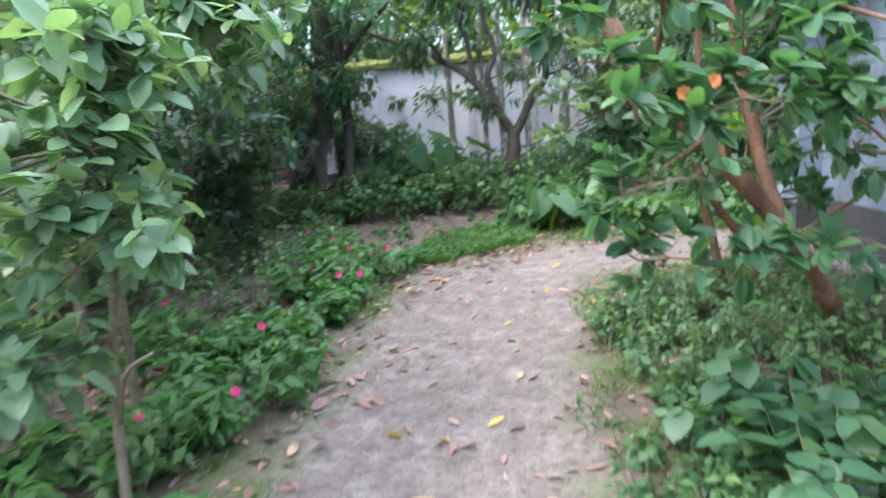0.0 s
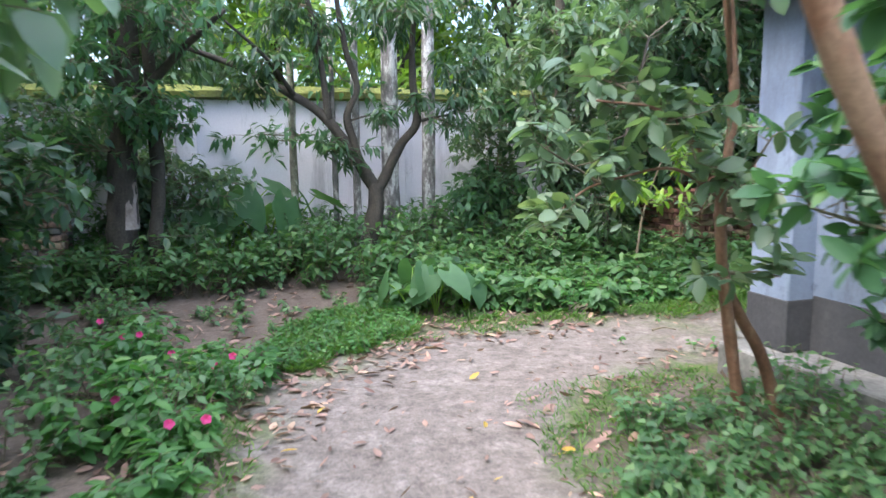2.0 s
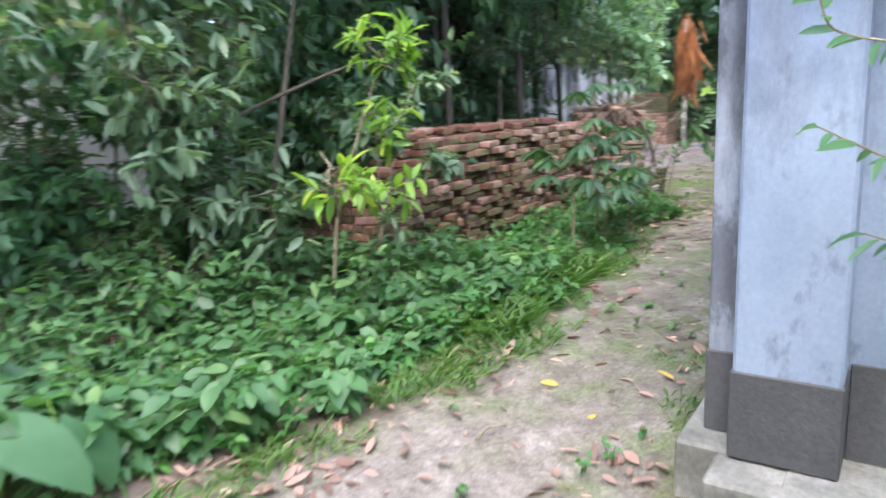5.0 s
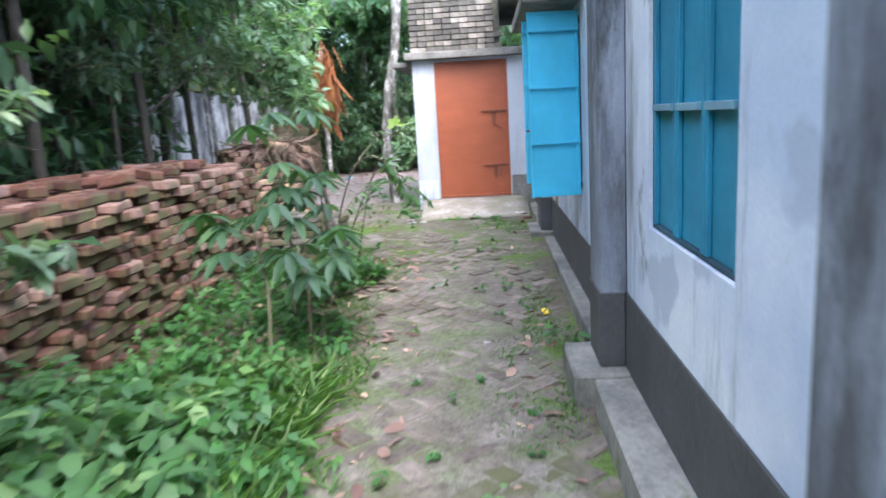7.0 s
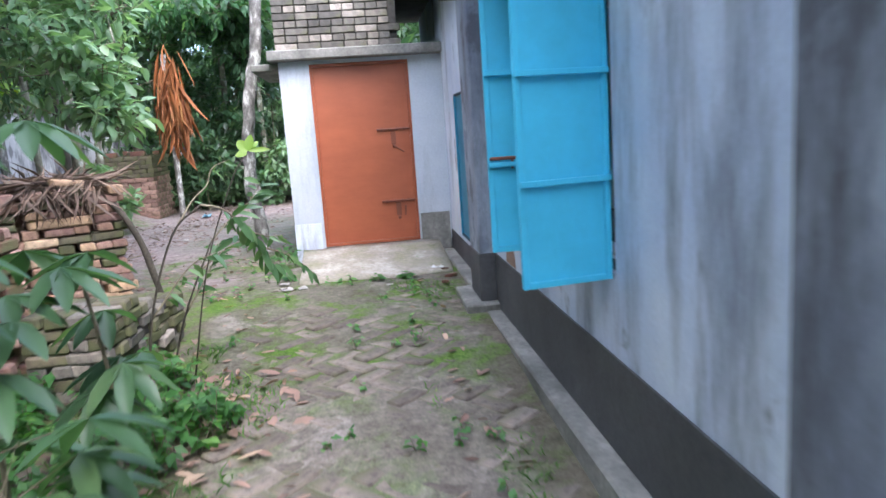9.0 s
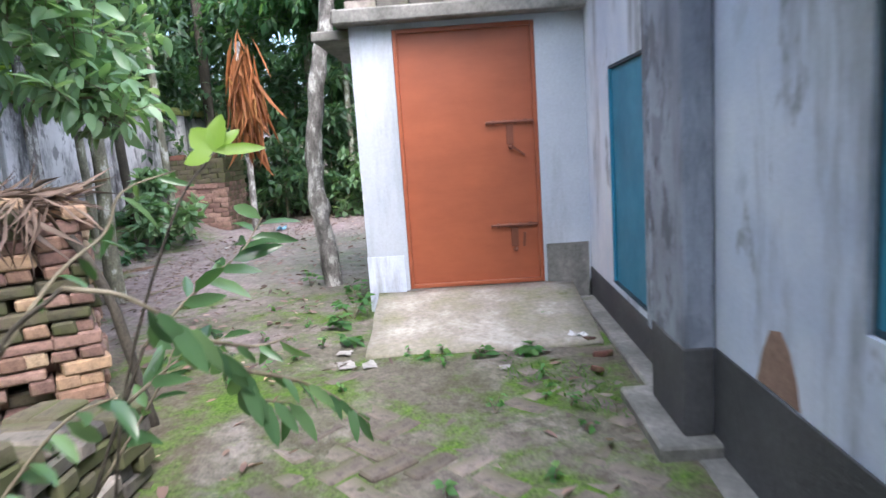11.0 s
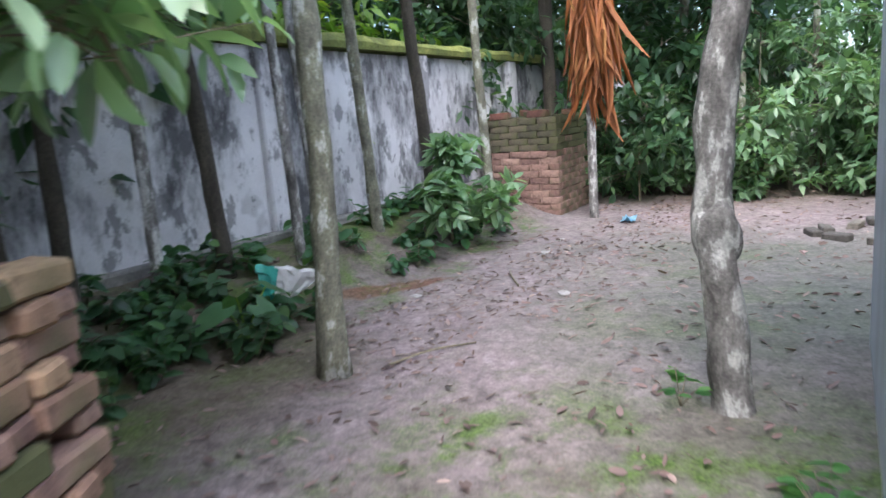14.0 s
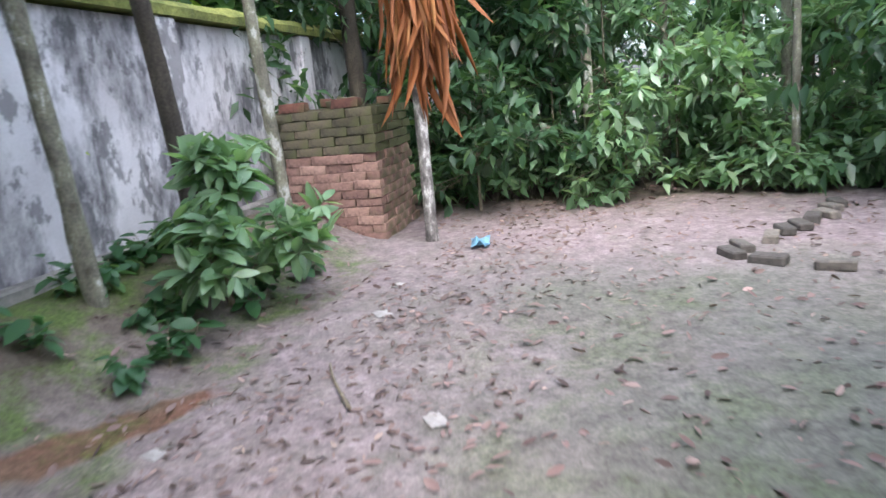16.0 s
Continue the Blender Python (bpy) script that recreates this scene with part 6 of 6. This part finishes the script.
def palmate(bm_sets, P, n_fing, L, W, rng):
    k = len(P)
    spin = rng.uniform(0, 2 * np.pi, k)
    for i in range(n_fing):
        a = spin + (i - (n_fing - 1) / 2) * (2 * np.pi * 0.72 / n_fing)
        D = np.stack([np.cos(a), np.sin(a), rng.uniform(-0.75, -0.25, k)], 1)
        bm_sets.append(leaves(P, D, np.repeat([[0, 0, 1.0]], k, 0), L * (1 - 0.25 * abs(i - (n_fing - 1) / 2) / n_fing * 2), W, True, 0.12))


def cassava(x, y, h, n, seed):
    rng = np.random.default_rng(seed)
    c = thing("cassava_plant", "cassava plant with dark palm-shaped leaves by the path", "plant", pose(x, y, ground_z(x, y) - 0.02), group="cassava plants")
    limb("stem", [(0, 0, 0), (0.03, -0.02, h * 0.5), (0.0, 0.02, h * 0.92)], 0.013, 0.007, TWIG, c, 6, 0.1)
    a = rng.uniform(0, 2 * np.pi, n)
    z = h * rng.uniform(0.45, 0.98, n)
    d = rng.uniform(0.12, 0.34, n)
    tip = np.stack([np.cos(a) * d, np.sin(a) * d, z + 0.06], 1)
    put("petiole", build("petiole", [thin_sticks(np.stack([0 * a, 0 * a, z - 0.04], 1), tip, 0.003)], TWIG), c)
    s = []
    palmate(s, tip, 7, 0.27, 0.075, rng)
    put("foliage", build("foliage", s, LEAF_DARK), c)


for i, (x, y, h, n) in enumerate(((6.95, 8.0, 1.62, 9), (6.2, 7.95, 1.05, 8), (7.5, 7.85, 1.15, 8), (6.6, 7.8, 0.8, 7))):
    cassava(x, y, h, n, 50 + i)

LEAF_GLOSSY = leaf_mat("leaf_glossy", (0.05, 0.12, 0.05), (0.08, 0.17, 0.075), (0.15, 0.26, 0.11), 0.2, 0.3)


def spray(parent, pts, r, leaf_len, leaf_w, step, mat, rng, droop=0.5):
    """A twig with leaves set alternately along its outer part."""
    tw = limb("twig", pts, r, r * 0.35, TWIG, parent, 6, 0.1)
    line = np.array(curve_points(pts))
    seg = np.linalg.norm(np.diff(line, axis=0), axis=1)
    dist = np.concatenate([[0], np.cumsum(seg)])
    at = np.arange(dist[-1] * 0.25, dist[-1] + 1e-6, step)
    P = np.stack([np.interp(at, dist, line[:, i]) for i in range(3)], 1)
    n = len(P)
    tang = unit(np.stack([np.interp(at, dist, np.gradient(line[:, i])) for i in range(3)], 1))
    side = unit(np.cross(tang, np.array([0, 0, 1.0]))) * np.where(np.arange(n) % 2, 1, -1)[:, None]
    D = tang * rng.uniform(0.3, 0.9, (n, 1)) + side * rng.uniform(0.5, 1.0, (n, 1)) + np.array([0, 0, -droop]) + rng.normal(size=(n, 3)) * 0.2
    s = rng.uniform(0.7, 1.15, n)
    put("foliage", build("foliage", [leaves(P, D, np.array([-0.6, -0.2, 0.8]) + rng.normal(size=(n, 3)) * 0.45, leaf_len * s, leaf_w * s, True, rng.uniform(0.05, 0.35, n))], mat), tw)


spray_rng = np.random.default_rng(88)
hang = bpy.data.objects["guava_sapling"]
for pts in ([(1.72, 4.8, 1.75), (2.05, 4.98, 1.72), (2.35, 5.17, 1.64), (2.35, 5.28, 1.66), (2.35, 5.39, 1.67), (2.35, 5.5, 1.71), (2.35, 5.54, 1.8)],
            [(1.72, 4.8, 1.45), (2.05, 4.98, 1.42), (2.35, 5.15, 1.34), (2.35, 5.26, 1.35), (2.35, 5.34, 1.37), (2.35, 5.44, 1.42), (2.35, 5.52, 1.46)],
            [(1.75, 4.82, 1.15), (2.05, 4.97, 1.2), (2.35, 5.13, 1.17), (2.35, 5.24, 1.17), (2.35, 5.32, 1.16), (2.35, 5.4, 1.18)]):
    spray(hang, pts, 0.007, 0.12, 0.03, 0.034, LEAF_MID, spray_rng, 0.45)
sap = thing("narrow_leaved_sapling", "arching sapling with narrow glossy drooping leaves", "sapling", group="path saplings")
limb("stem", [(8.55, 8.05, 0.12), (8.5, 7.95, 0.7), (8.48, 7.78, 1.15), (8.5, 7.62, 1.3)], 0.008, 0.005, BARK_DARK, sap, 7, 0.1)
for pts, ln, wd, step in (([(8.5, 7.62, 1.3), (8.55, 7.53, 1.27), (8.62, 7.47, 1.2), (8.7, 7.43, 1.12), (8.8, 7.39, 1.01), (8.85, 7.35, 0.91), (8.9, 7.28, 0.87)], 0.14, 0.046, 0.021),
                          ([(8.8, 7.39, 1.01), (8.9, 7.25, 0.93), (8.98, 7.16, 0.84), (9.0, 7.09, 0.76)], 0.09, 0.028, 0.02), ([(8.7, 7.43, 1.12), (8.82, 7.34, 1.06), (8.92, 7.27, 1.05)], 0.1, 0.028, 0.035),
                          ([(8.48, 7.78, 1.15), (8.6, 7.69, 1.31), (8.7, 7.62, 1.39), (8.75, 7.59, 1.48), (8.9, 7.52, 1.52)], 0.11, 0.022, 0.06), ([(8.5, 7.95, 0.7), (8.6, 7.75, 0.95), (8.62, 7.6, 1.02)], 0.14, 0.045, 0.04)):
    spray(sap, pts, 0.006, ln, wd, step, LEAF_GLOSSY, spray_rng, 0.7)
sap = thing("pale_leaved_sapling", "small sapling with long pale glossy leaves beside the brick stack", "sapling", group="path saplings")
limb("stem", [(9.0, 8.05, 0.15), (8.96, 7.9, 0.6), (8.95, 7.69, 1.04)], 0.007, 0.005, BARK_DARK, sap, 7, 0.1)
for pts in ([(8.95, 7.69, 1.04), (9.05, 7.6, 1.14), (9.12, 7.52, 1.21), (9.18, 7.46, 1.26), (9.25, 7.41, 1.35)], [(8.96, 7.9, 0.6), (9.1, 7.75, 0.85), (9.2, 7.7, 1.0)], [(8.96, 7.8, 0.85), (9.02, 7.62, 0.98), (9.1, 7.5, 1.02)]):
    spray(sap, pts, 0.006, 0.14, 0.04, 0.024, LEAF_GLOSSY, spray_rng, 0.05)
sap = thing("bright_sprig", "thin sapling tipped with bright green new leaves", "sapling", group="path saplings")
limb("stem", [(8.95, 7.9, 0.15), (8.8, 7.7, 0.9), (8.8, 7.5, 1.4), (8.87, 7.4, 1.56)], 0.005, 0.003, BARK_DARK, sap, 6, 0.1)
tips = np.array([[8.87, 7.4, 1.56]] * 5)
ways = np.array([[0.1, 0.5, 0.55], [0.1, -0.2, 0.9], [0.1, -1.0, 0.05], [-0.2, 0.7, -0.2], [0.3, -0.5, 0.5]])
put("foliage", build("foliage", [leaves(tips, ways, np.array([[-1.0, 0.1, 0.4]] * 5), np.array([0.09, 0.1, 0.13, 0.08, 0.09]), np.array([0.07, 0.06, 0.035, 0.05, 0.04]), True, 0.1)], LEAF_BRIGHT), sap, "bright green new leaves")
tree("yard_shrub", "broad-leaved green shrub by the boundary wall", [([(16.75, 11.25, 0.3), (16.75, 11.25, 0.7), (16.8, 11.2, 1.1)], 0.02, 0.01)],
     [([(16.75, 11.25, 0.45), (16.5, 11.1, 0.7), (16.3, 11.0, 0.85)], 0.01, 0.005), ([(16.75, 11.25, 0.45), (17.0, 11.0, 0.65), (17.2, 10.9, 0.75)], 0.01, 0.005)],
     [((16.7, 11.2, 1.05), (0.4, 0.35, 0.3), 0.9), ((16.45, 11.05, 0.75), (0.35, 0.3, 0.25), 0.6), ((17.0, 10.95, 0.7), (0.4, 0.3, 0.28), 0.7)],
     TWIG, LEAF_PALE, 0.2, 0.085, 36, 8, 0.14, True, 0.2, category="shrub")

# ---- areca palm with a dead frond ----
palm = thing("areca_palm", "young palm pole with a dead orange frond hanging down", "palm", pose(18.85, 10.4, 0.22))
limb("trunk", [(0, 0, -0.05), (0.02, 0, 1.0), (0.05, 0.0, 3.2)], 0.06, 0.055, BARK_GREY, palm, 10, 0.1)
fr = np.random.default_rng(8)
n = 260
base = np.array([-0.02, -0.08, 2.55]) + fr.normal(size=(n, 3)) * np.array([0.1, 0.1, 0.3])
Dn = np.stack([fr.normal(size=n) * 0.2 + 0.05, fr.normal(size=n) * 0.2, -np.ones(n)], 1)
put("dead_frond", build("dead_frond", [leaves(base, Dn, fr.normal(size=(n, 3)), fr.uniform(0.5, 1.0, n), fr.uniform(0.02, 0.05, n), True, fr.uniform(-0.1, 0.2, n))], DRY_FROND), palm, "dead orange frond")
limb("support_post", [(0.35, 0.12, -0.05), (0.36, 0.12, 1.0), (0.33, 0.1, 1.7)], 0.035, 0.03, BARK_MOSS, palm, 8, 0.1)


# ---- flowering plants beside the path ----
def balsam(x, y, h, flowers, seed):
    rng = np.random.default_rng(seed)
    p = thing("balsam_plant", "bushy green plant with bright pink flowers", "plant", pose(x, y, ground_z(x, y) - 0.02), group="balsam plants")
    n = 26
    a = rng.uniform(0, 2 * np.pi, n)
    d, z = rng.uniform(0.02, 0.24, n), h * rng.uniform(0.4, 1.0, n)
    tip = np.stack([np.cos(a) * d, np.sin(a) * d, z], 1)
    put("stem", build("stem", [thin_sticks(np.zeros((n, 3)), tip, 0.004)], TWIG), p)
    lf = []
    for j in range(9):
        b = rng.uniform(0, 2 * np.pi, n)
        D = np.stack([np.cos(b), np.sin(b), rng.uniform(-0.4, 0.5, n)], 1)
        lf.append(leaves(tip * rng.uniform(0.55, 1.0, (n, 1)), D, np.array([0, 0, 1.0]) + rng.normal(size=(n, 3)) * 0.3, rng.uniform(0.07, 0.12, n), rng.uniform(0.028, 0.04, n), True, 0.3))
    put("foliage", build("foliage", lf, LEAF_FRESH), p)
    for i in range(flowers):
        a0 = rng.uniform(0, 6.28)
        c = np.array([[0.2 * math.cos(a0) - 0.05 * i, 0.2 * math.sin(a0) - 0.1, h * rng.uniform(0.75, 1.05)]])
        fl = put("flower", build("flower", [leaves(c, np.array([[0.0, -0.3, 1.0]]), np.array([[0.1, -0.9, 0.4]]), 0.02, 0.02, True, 0.1)], PINK), p, "bright pink flower")
        for q in range(5):
            t = q * 1.2566 + a0
            put("petal", build("petal", [leaves(c, np.array([[math.cos(t) * 0.8, -0.45, math.sin(t) * 0.8]]), np.array([[0.1, -0.9, 0.4]]), 0.03, 0.032, True, 0.1)], PINK), fl)


for i, (x, y, h, k) in enumerate(((-1.4, 4.05, 0.34, 1), (-1.26, 3.05, 0.34, 2), (-2.1, 4.65, 0.36, 1), (-0.85, 6.75, 0.32, 1), (-1.35, 7.6, 0.34, 2), (-0.85, 6.5, 0.34, 2), (-0.9, 5.5, 0.34, 2), (-1.15, 6.1, 0.36, 1), (-1.0, 5.0, 0.3, 0), (-1.3, 6.9, 0.36, 1))):
    balsam(x, y, h, k, 200 + i)

orange = thing("orange_blossom", "withered orange blossoms on a guava twig", "flower", pose(0.78, 2.28, 1.5))
for dx, dz in ((0.0, 0.0), (0.1, 0.03)):
    pet = [leaves(np.array([[dx, 0, dz]]), np.array([[math.cos(t), -0.6, math.sin(t)]]), np.array([[0, -1.0, 0.3]]), 0.026, 0.022, True, 0.3) for t in np.arange(0, 6.28, 0.785)]
    put("blossom", build("blossom", pet, ORANGE), orange)
limb("twig", [(-0.02, 0.02, -0.22), (0.03, 0.01, -0.1), (0.08, 0.0, 0.02)], 0.005, 0.003, TWIG, orange, 5, 0)

# ---- straw, sticks and scraps ----
straw_rng = np.random.default_rng(77)
n = 460
stack_pose = pose(10.52, 8.69, 0.2, 0, 0, 30)
SP = np.stack([straw_rng.normal(0.1, 0.1, n), straw_rng.uniform(0.1, 0.75, n), 1.17 + straw_rng.uniform(0.0, 0.06, n)], 1)
edge = SP[:, 0] < 0.03
SD = np.stack([np.where(edge, -0.1, 0.3) + straw_rng.normal(size=n) * 0.3, straw_rng.normal(size=n), np.where(edge, -1.2, 0.02) + straw_rng.normal(size=n) * 0.12], 1)
SP[:, 0] = np.where(edge, -0.035, SP[:, 0])
tagged(put("dry_straw", build("dry_straw", [leaves(SP, SD, straw_rng.normal(size=(n, 3)), straw_rng.uniform(0.15, 0.4, n), 0.004, False, straw_rng.uniform(0.0, 0.3, n))], STRAW), m=stack_pose), "dry grey-brown straw draped over the brick stack", "straw", kind="stuff")
st = thing("leaning_stick", "dark rough stick leaning on the brick stack", "stick", stack_pose)
limb("stick", [(-0.3, -0.17, 0.0), (-0.17, -0.07, 0.63), (-0.06, 0.03, 0.91), (-0.01, 0.08, 1.0)], 0.028, 0.024, BARK_DARK, st, 7, 0.3)

bag = thing("plastic_bag", "crumpled white and teal plastic bag among creepers", "bag", pose(14.06, 11.12, 0.4, 0, 4, -35) @ Matrix.Scale(1.15, 4))
for nm, mat, u0, u1 in (("body", PLASTIC_WHITE, 0.3, 1.0), ("printed_side", PLASTIC_TEAL, 0.0, 0.3)):
    bm = bmesh.new()
    grid = {}
    for side in (-1, 1):
        for i in range(9):
            for j in range(8):
                u, v = u0 + (u1 - u0) * i / 8, j / 7
                w = 0.2 * (1 - v) ** 0.7 + 0.015
                k = noise.noise((u * 7, v * 5, side * 3.0))
                grid[side, i, j] = bm.verts.new(((u - 0.35) * 2 * w + 0.02 * k - 0.05 * v, side * 0.07 * math.sin(math.pi * u) * (1 - v * 0.7) + 0.03 * k, 0.26 - 0.26 * v - 0.08 * u * (1 - v) + 0.02 * k))
        for i in range(8):
            for j in range(7):
                q = [grid[side, i, j], grid[side, i + 1, j], grid[side, i + 1, j + 1], grid[side, i, j + 1]]
                bm.faces.new(q if side < 0 else q[::-1])
    part(nm, bm, mat, bag)


def scrap(name, label, cat, x, y, w, l, mat, turn, seed, dz=0.008, bend=0.15):
    bm = bmesh.new()
    bmesh.ops.create_grid(bm, x_segments=5, y_segments=4, size=0.5)
    for v in bm.verts:
        q = noise.noise((v.co.x * 3 + seed, v.co.y * 3, 0.5))
        v.co = Vector((v.co.x * w * (1 + 0.3 * q), v.co.y * l * (1 - 0.3 * q), abs(q) * bend * min(w, l)))
    g = bmesh.ops.solidify(bm, geom=bm.faces[:], thickness=0.003)
    ob = put(name, from_bm(name, bm, mat), m=pose(x, y, ground_z(x, y) + dz, 0, 0, turn))
    return tagged(ob, label, cat)


scrap("wrapper", "small bright yellow plastic wrapper on the mossy path", "wrapper", 7.12, 6.12, 0.15, 0.05, PLASTIC_YELLOW, 5, 1, 0.02)
# The pieces near (11.1, 7.55) stand in for a broken concrete lump.
for i, (x, y, w, l, t) in enumerate(((6.55, 6.55, 0.12, 0.09, 10), (16.75, 10.2, 0.13, 0.1, 40), (17.4, 10.3, 0.11, 0.09, 0), (15.0, 10.6, 0.1, 0.07, 70), (11.1, 7.55, 0.14, 0.1, 20), (11.35, 7.6, 0.1, 0.08, 80), (10.9, 6.6, 0.08, 0.06, 0), (15.35, 9.5, 0.12, 0.08, 33))):
    scrap("paper_scrap", "pale crumpled scrap lying on the ground", "scrap", x, y, w, l, PAPER, t, 3 + i)
scrap("blue_rag", "faded blue plastic rag on the yard earth", "rag", 18.6, 9.9, 0.3, 0.16, PLASTIC_BLUE, 10, 20, 0.02, 0.6)
for i, (x, y, t) in enumerate(((17.9, 7.95, 20), (18.35, 7.6, -15), (18.75, 7.3, 10), (19.15, 7.0, 25), (17.7, 7.75, 60), (19.6, 6.8, 0), (16.9, 6.9, 30), (18.1, 7.85, 12), (18.6, 7.45, 5), (19.0, 7.15, -20), (19.4, 6.9, 14), (17.5, 7.4, 80))):
    ob = put("loose_brick", brick_mesh(300 + i, BRICK_GREY), m=pose(x, y, ground_z(x, y) + 0.03, 0, 0, t))
    tagged(ob, "loose grey mossy brick lying in the yard", "brick", "loose bricks")
for i, (a, b, z) in enumerate((((-1.15, 3.6), (-0.7, 3.5), 0.02), ((-0.5, 7.3), (0.0, 7.35), 0.02), ((15.4, 9.9), (15.9, 10.2), 0.03), ((2.75, 6.9), (2.95, 6.85), 0.02), ((13.6, 9.9), (14.1, 9.6), 0.02))):
    s = thing("fallen_twig", "bare dry twig lying on the ground", "twig", pose(a[0], a[1], ground_z(*a) + z), group="fallen twigs")
    dx, dy = b[0] - a[0], b[1] - a[1]
    limb("twig", [(0, 0, 0), (dx * 0.5 + 0.02, dy * 0.5 + 0.03, 0.01), (dx, dy, 0.0)], 0.01, 0.005, TWIG, s, 6, 0.2)

# ---- by the door ----
def seedling(x, y, h, n, seed, label="small bright green weed by the door ramp"):
    rng = np.random.default_rng(seed)
    p = thing("weed", label, "plant", pose(x, y, ground_z(x, y) - 0.01), group="weeds by the ramp")
    a = rng.uniform(0, 2 * np.pi, n)
    tip = np.stack([np.cos(a) * h * 0.5, np.sin(a) * h * 0.5, h * rng.uniform(0.5, 1.0, n)], 1)
    tagged(put("stem", build("stem", [thin_sticks(np.zeros((n, 3)), tip, 0.003)], TWIG), p), kind="stuff")
    lf = []
    for j in range(3):
        b = a + rng.normal(size=n) * 0.9
        lf.append(leaves(tip * rng.uniform(0.6, 1, (n, 1)), np.stack([np.cos(b), np.sin(b), rng.uniform(-0.3, 0.3, n)], 1), np.array([0, 0, 1.0]) + rng.normal(size=(n, 3)) * 0.2, rng.uniform(0.06, 0.1, n), rng.uniform(0.04, 0.065, n), True, 0.2))
    put("foliage", build("foliage", lf, LEAF_FRESH), p)


for i, (x, y, h, k) in enumerate(((11.14, 6.42, 0.09, 7), (11.12, 6.72, 0.06, 4), (11.12, 7.02, 0.05, 4), (12.25, 7.68, 0.22, 12), (12.0, 7.72, 0.12, 7), (11.55, 7.6, 0.09, 6), (13.66, 8.32, 0.16, 6), (12.9, 7.72, 0.18, 9), (6.35, 6.05, 0.18, 9))):
    seedling(x, y, h, k, 400 + i)
for i, (x, y, t, k) in enumerate(((11.3, 6.06, 20, 0.6), (11.0, 6.02, 70, 0.5), (11.48, 6.0, -30, 0.45), (10.75, 6.1, 10, 0.4))):
    ob = put("brick_fragment", brick_mesh(500 + i, BRICK_RED), m=pose(x, y, ground_z(x, y) + 0.02, 8, 12, t) @ Matrix.Scale(k, 4))
    tagged(ob, "broken piece of red brick beside the plinth", "brick", "brick fragments")
scrap("plastic_scrap", "crumpled white plastic wrapper by the door ramp", "wrapper", 11.35, 6.1, 0.13, 0.08, PLASTIC_WHITE, 60, 41, 0.03, 0.7)
# Off-white rubble, drawn as a thin bent sheet.
scrap("plastic_scrap", "pale rubble lump, drawn as a scrap, on the mossy ground", "scrap", 11.05, 7.4, 0.11, 0.08, PAPER, 15, 43, 0.015, 0.3)

# ---- annex brickwork ----
pb = [from_bm("brick", one_box(-BWD / 2, BWD / 2, -0.117, 0.117, -0.033, 0.033, 0.005, 0.003), BRICK_GREY) for _ in range(3)]
ph = [from_bm("brick", one_box(-BWD / 2, BWD / 2, -0.056, 0.056, -0.033, 0.033, 0.005, 0.003), BRICK_GREY) for _ in range(3)]
rs = random.Random(41)
for k in range(11):
    y = 7.57
    header = k % 2
    while y > HY1 + 0.62:
        w = 0.112 if (header or rs.random() < 0.2) else 0.234
        put("brick", rs.choice(ph if w < 0.2 else pb), an, m=pose(AX + 0.02 + rs.uniform(-0.006, 0.006), y - w / 2, 2.588 + k * 0.077, 0, 0, rs.uniform(-1, 1)))
        y -= w + 0.012

# ---- brick paving, half buried ----
pave = tagged(thing("pavement", "old brick paving laid in herringbone, half buried in dirt", "paving"), kind="structure")
shapes = [brick_mesh(400 + i, BRICK_PAVE, 0.245, 0.12, 0.06) for i in range(4)]
cell = 0.128
made, rest = 0, []
ca, sa = math.cos(math.radians(45)), math.sin(math.radians(45))
for i in range(-70, 70):
    for j in range(-70, 70):
        if (i - j) % 4 == 0:
            u, v, r = (i + 1.0) * cell, (j + 0.5) * cell, 0
        elif (i - j) % 4 == 3:
            u, v, r = (i + 0.5) * cell, (j + 1.0) * cell, 90
        else:
            continue
        x, y = 7.4 + u * ca - v * sa, 6.75 + u * sa + v * ca
        if not (4.3 < x < 11.3 and 6.06 < y < 7.55 + 0.1 * (x > 9)) or path_cover(x, y) < -0.1:
            continue
        z = ground_z(x, y) - 0.031 + 0.014 * noise.noise((x * 0.9, y * 0.9, 12)) + rs.uniform(-0.006, 0.006)
        m = pose(x, y, z, rs.uniform(-1.5, 1.5), rs.uniform(-1.5, 1.5), 45 + r + rs.uniform(-2, 2))
        if made < 300 and 5.0 < x < 10.9:
            put("brick", rs.choice(shapes), pave, m=m)
            made += 1
        else:
            rest.append(m)
bm = bmesh.new()
for m in rest:
    bm.from_mesh(shapes[0])
    bm.verts.ensure_lookup_table()
    bmesh.ops.transform(bm, matrix=m, verts=bm.verts[-24:])
tagged(part("paving_rest", bm, BRICK_PAVE, pave), kind="stuff")
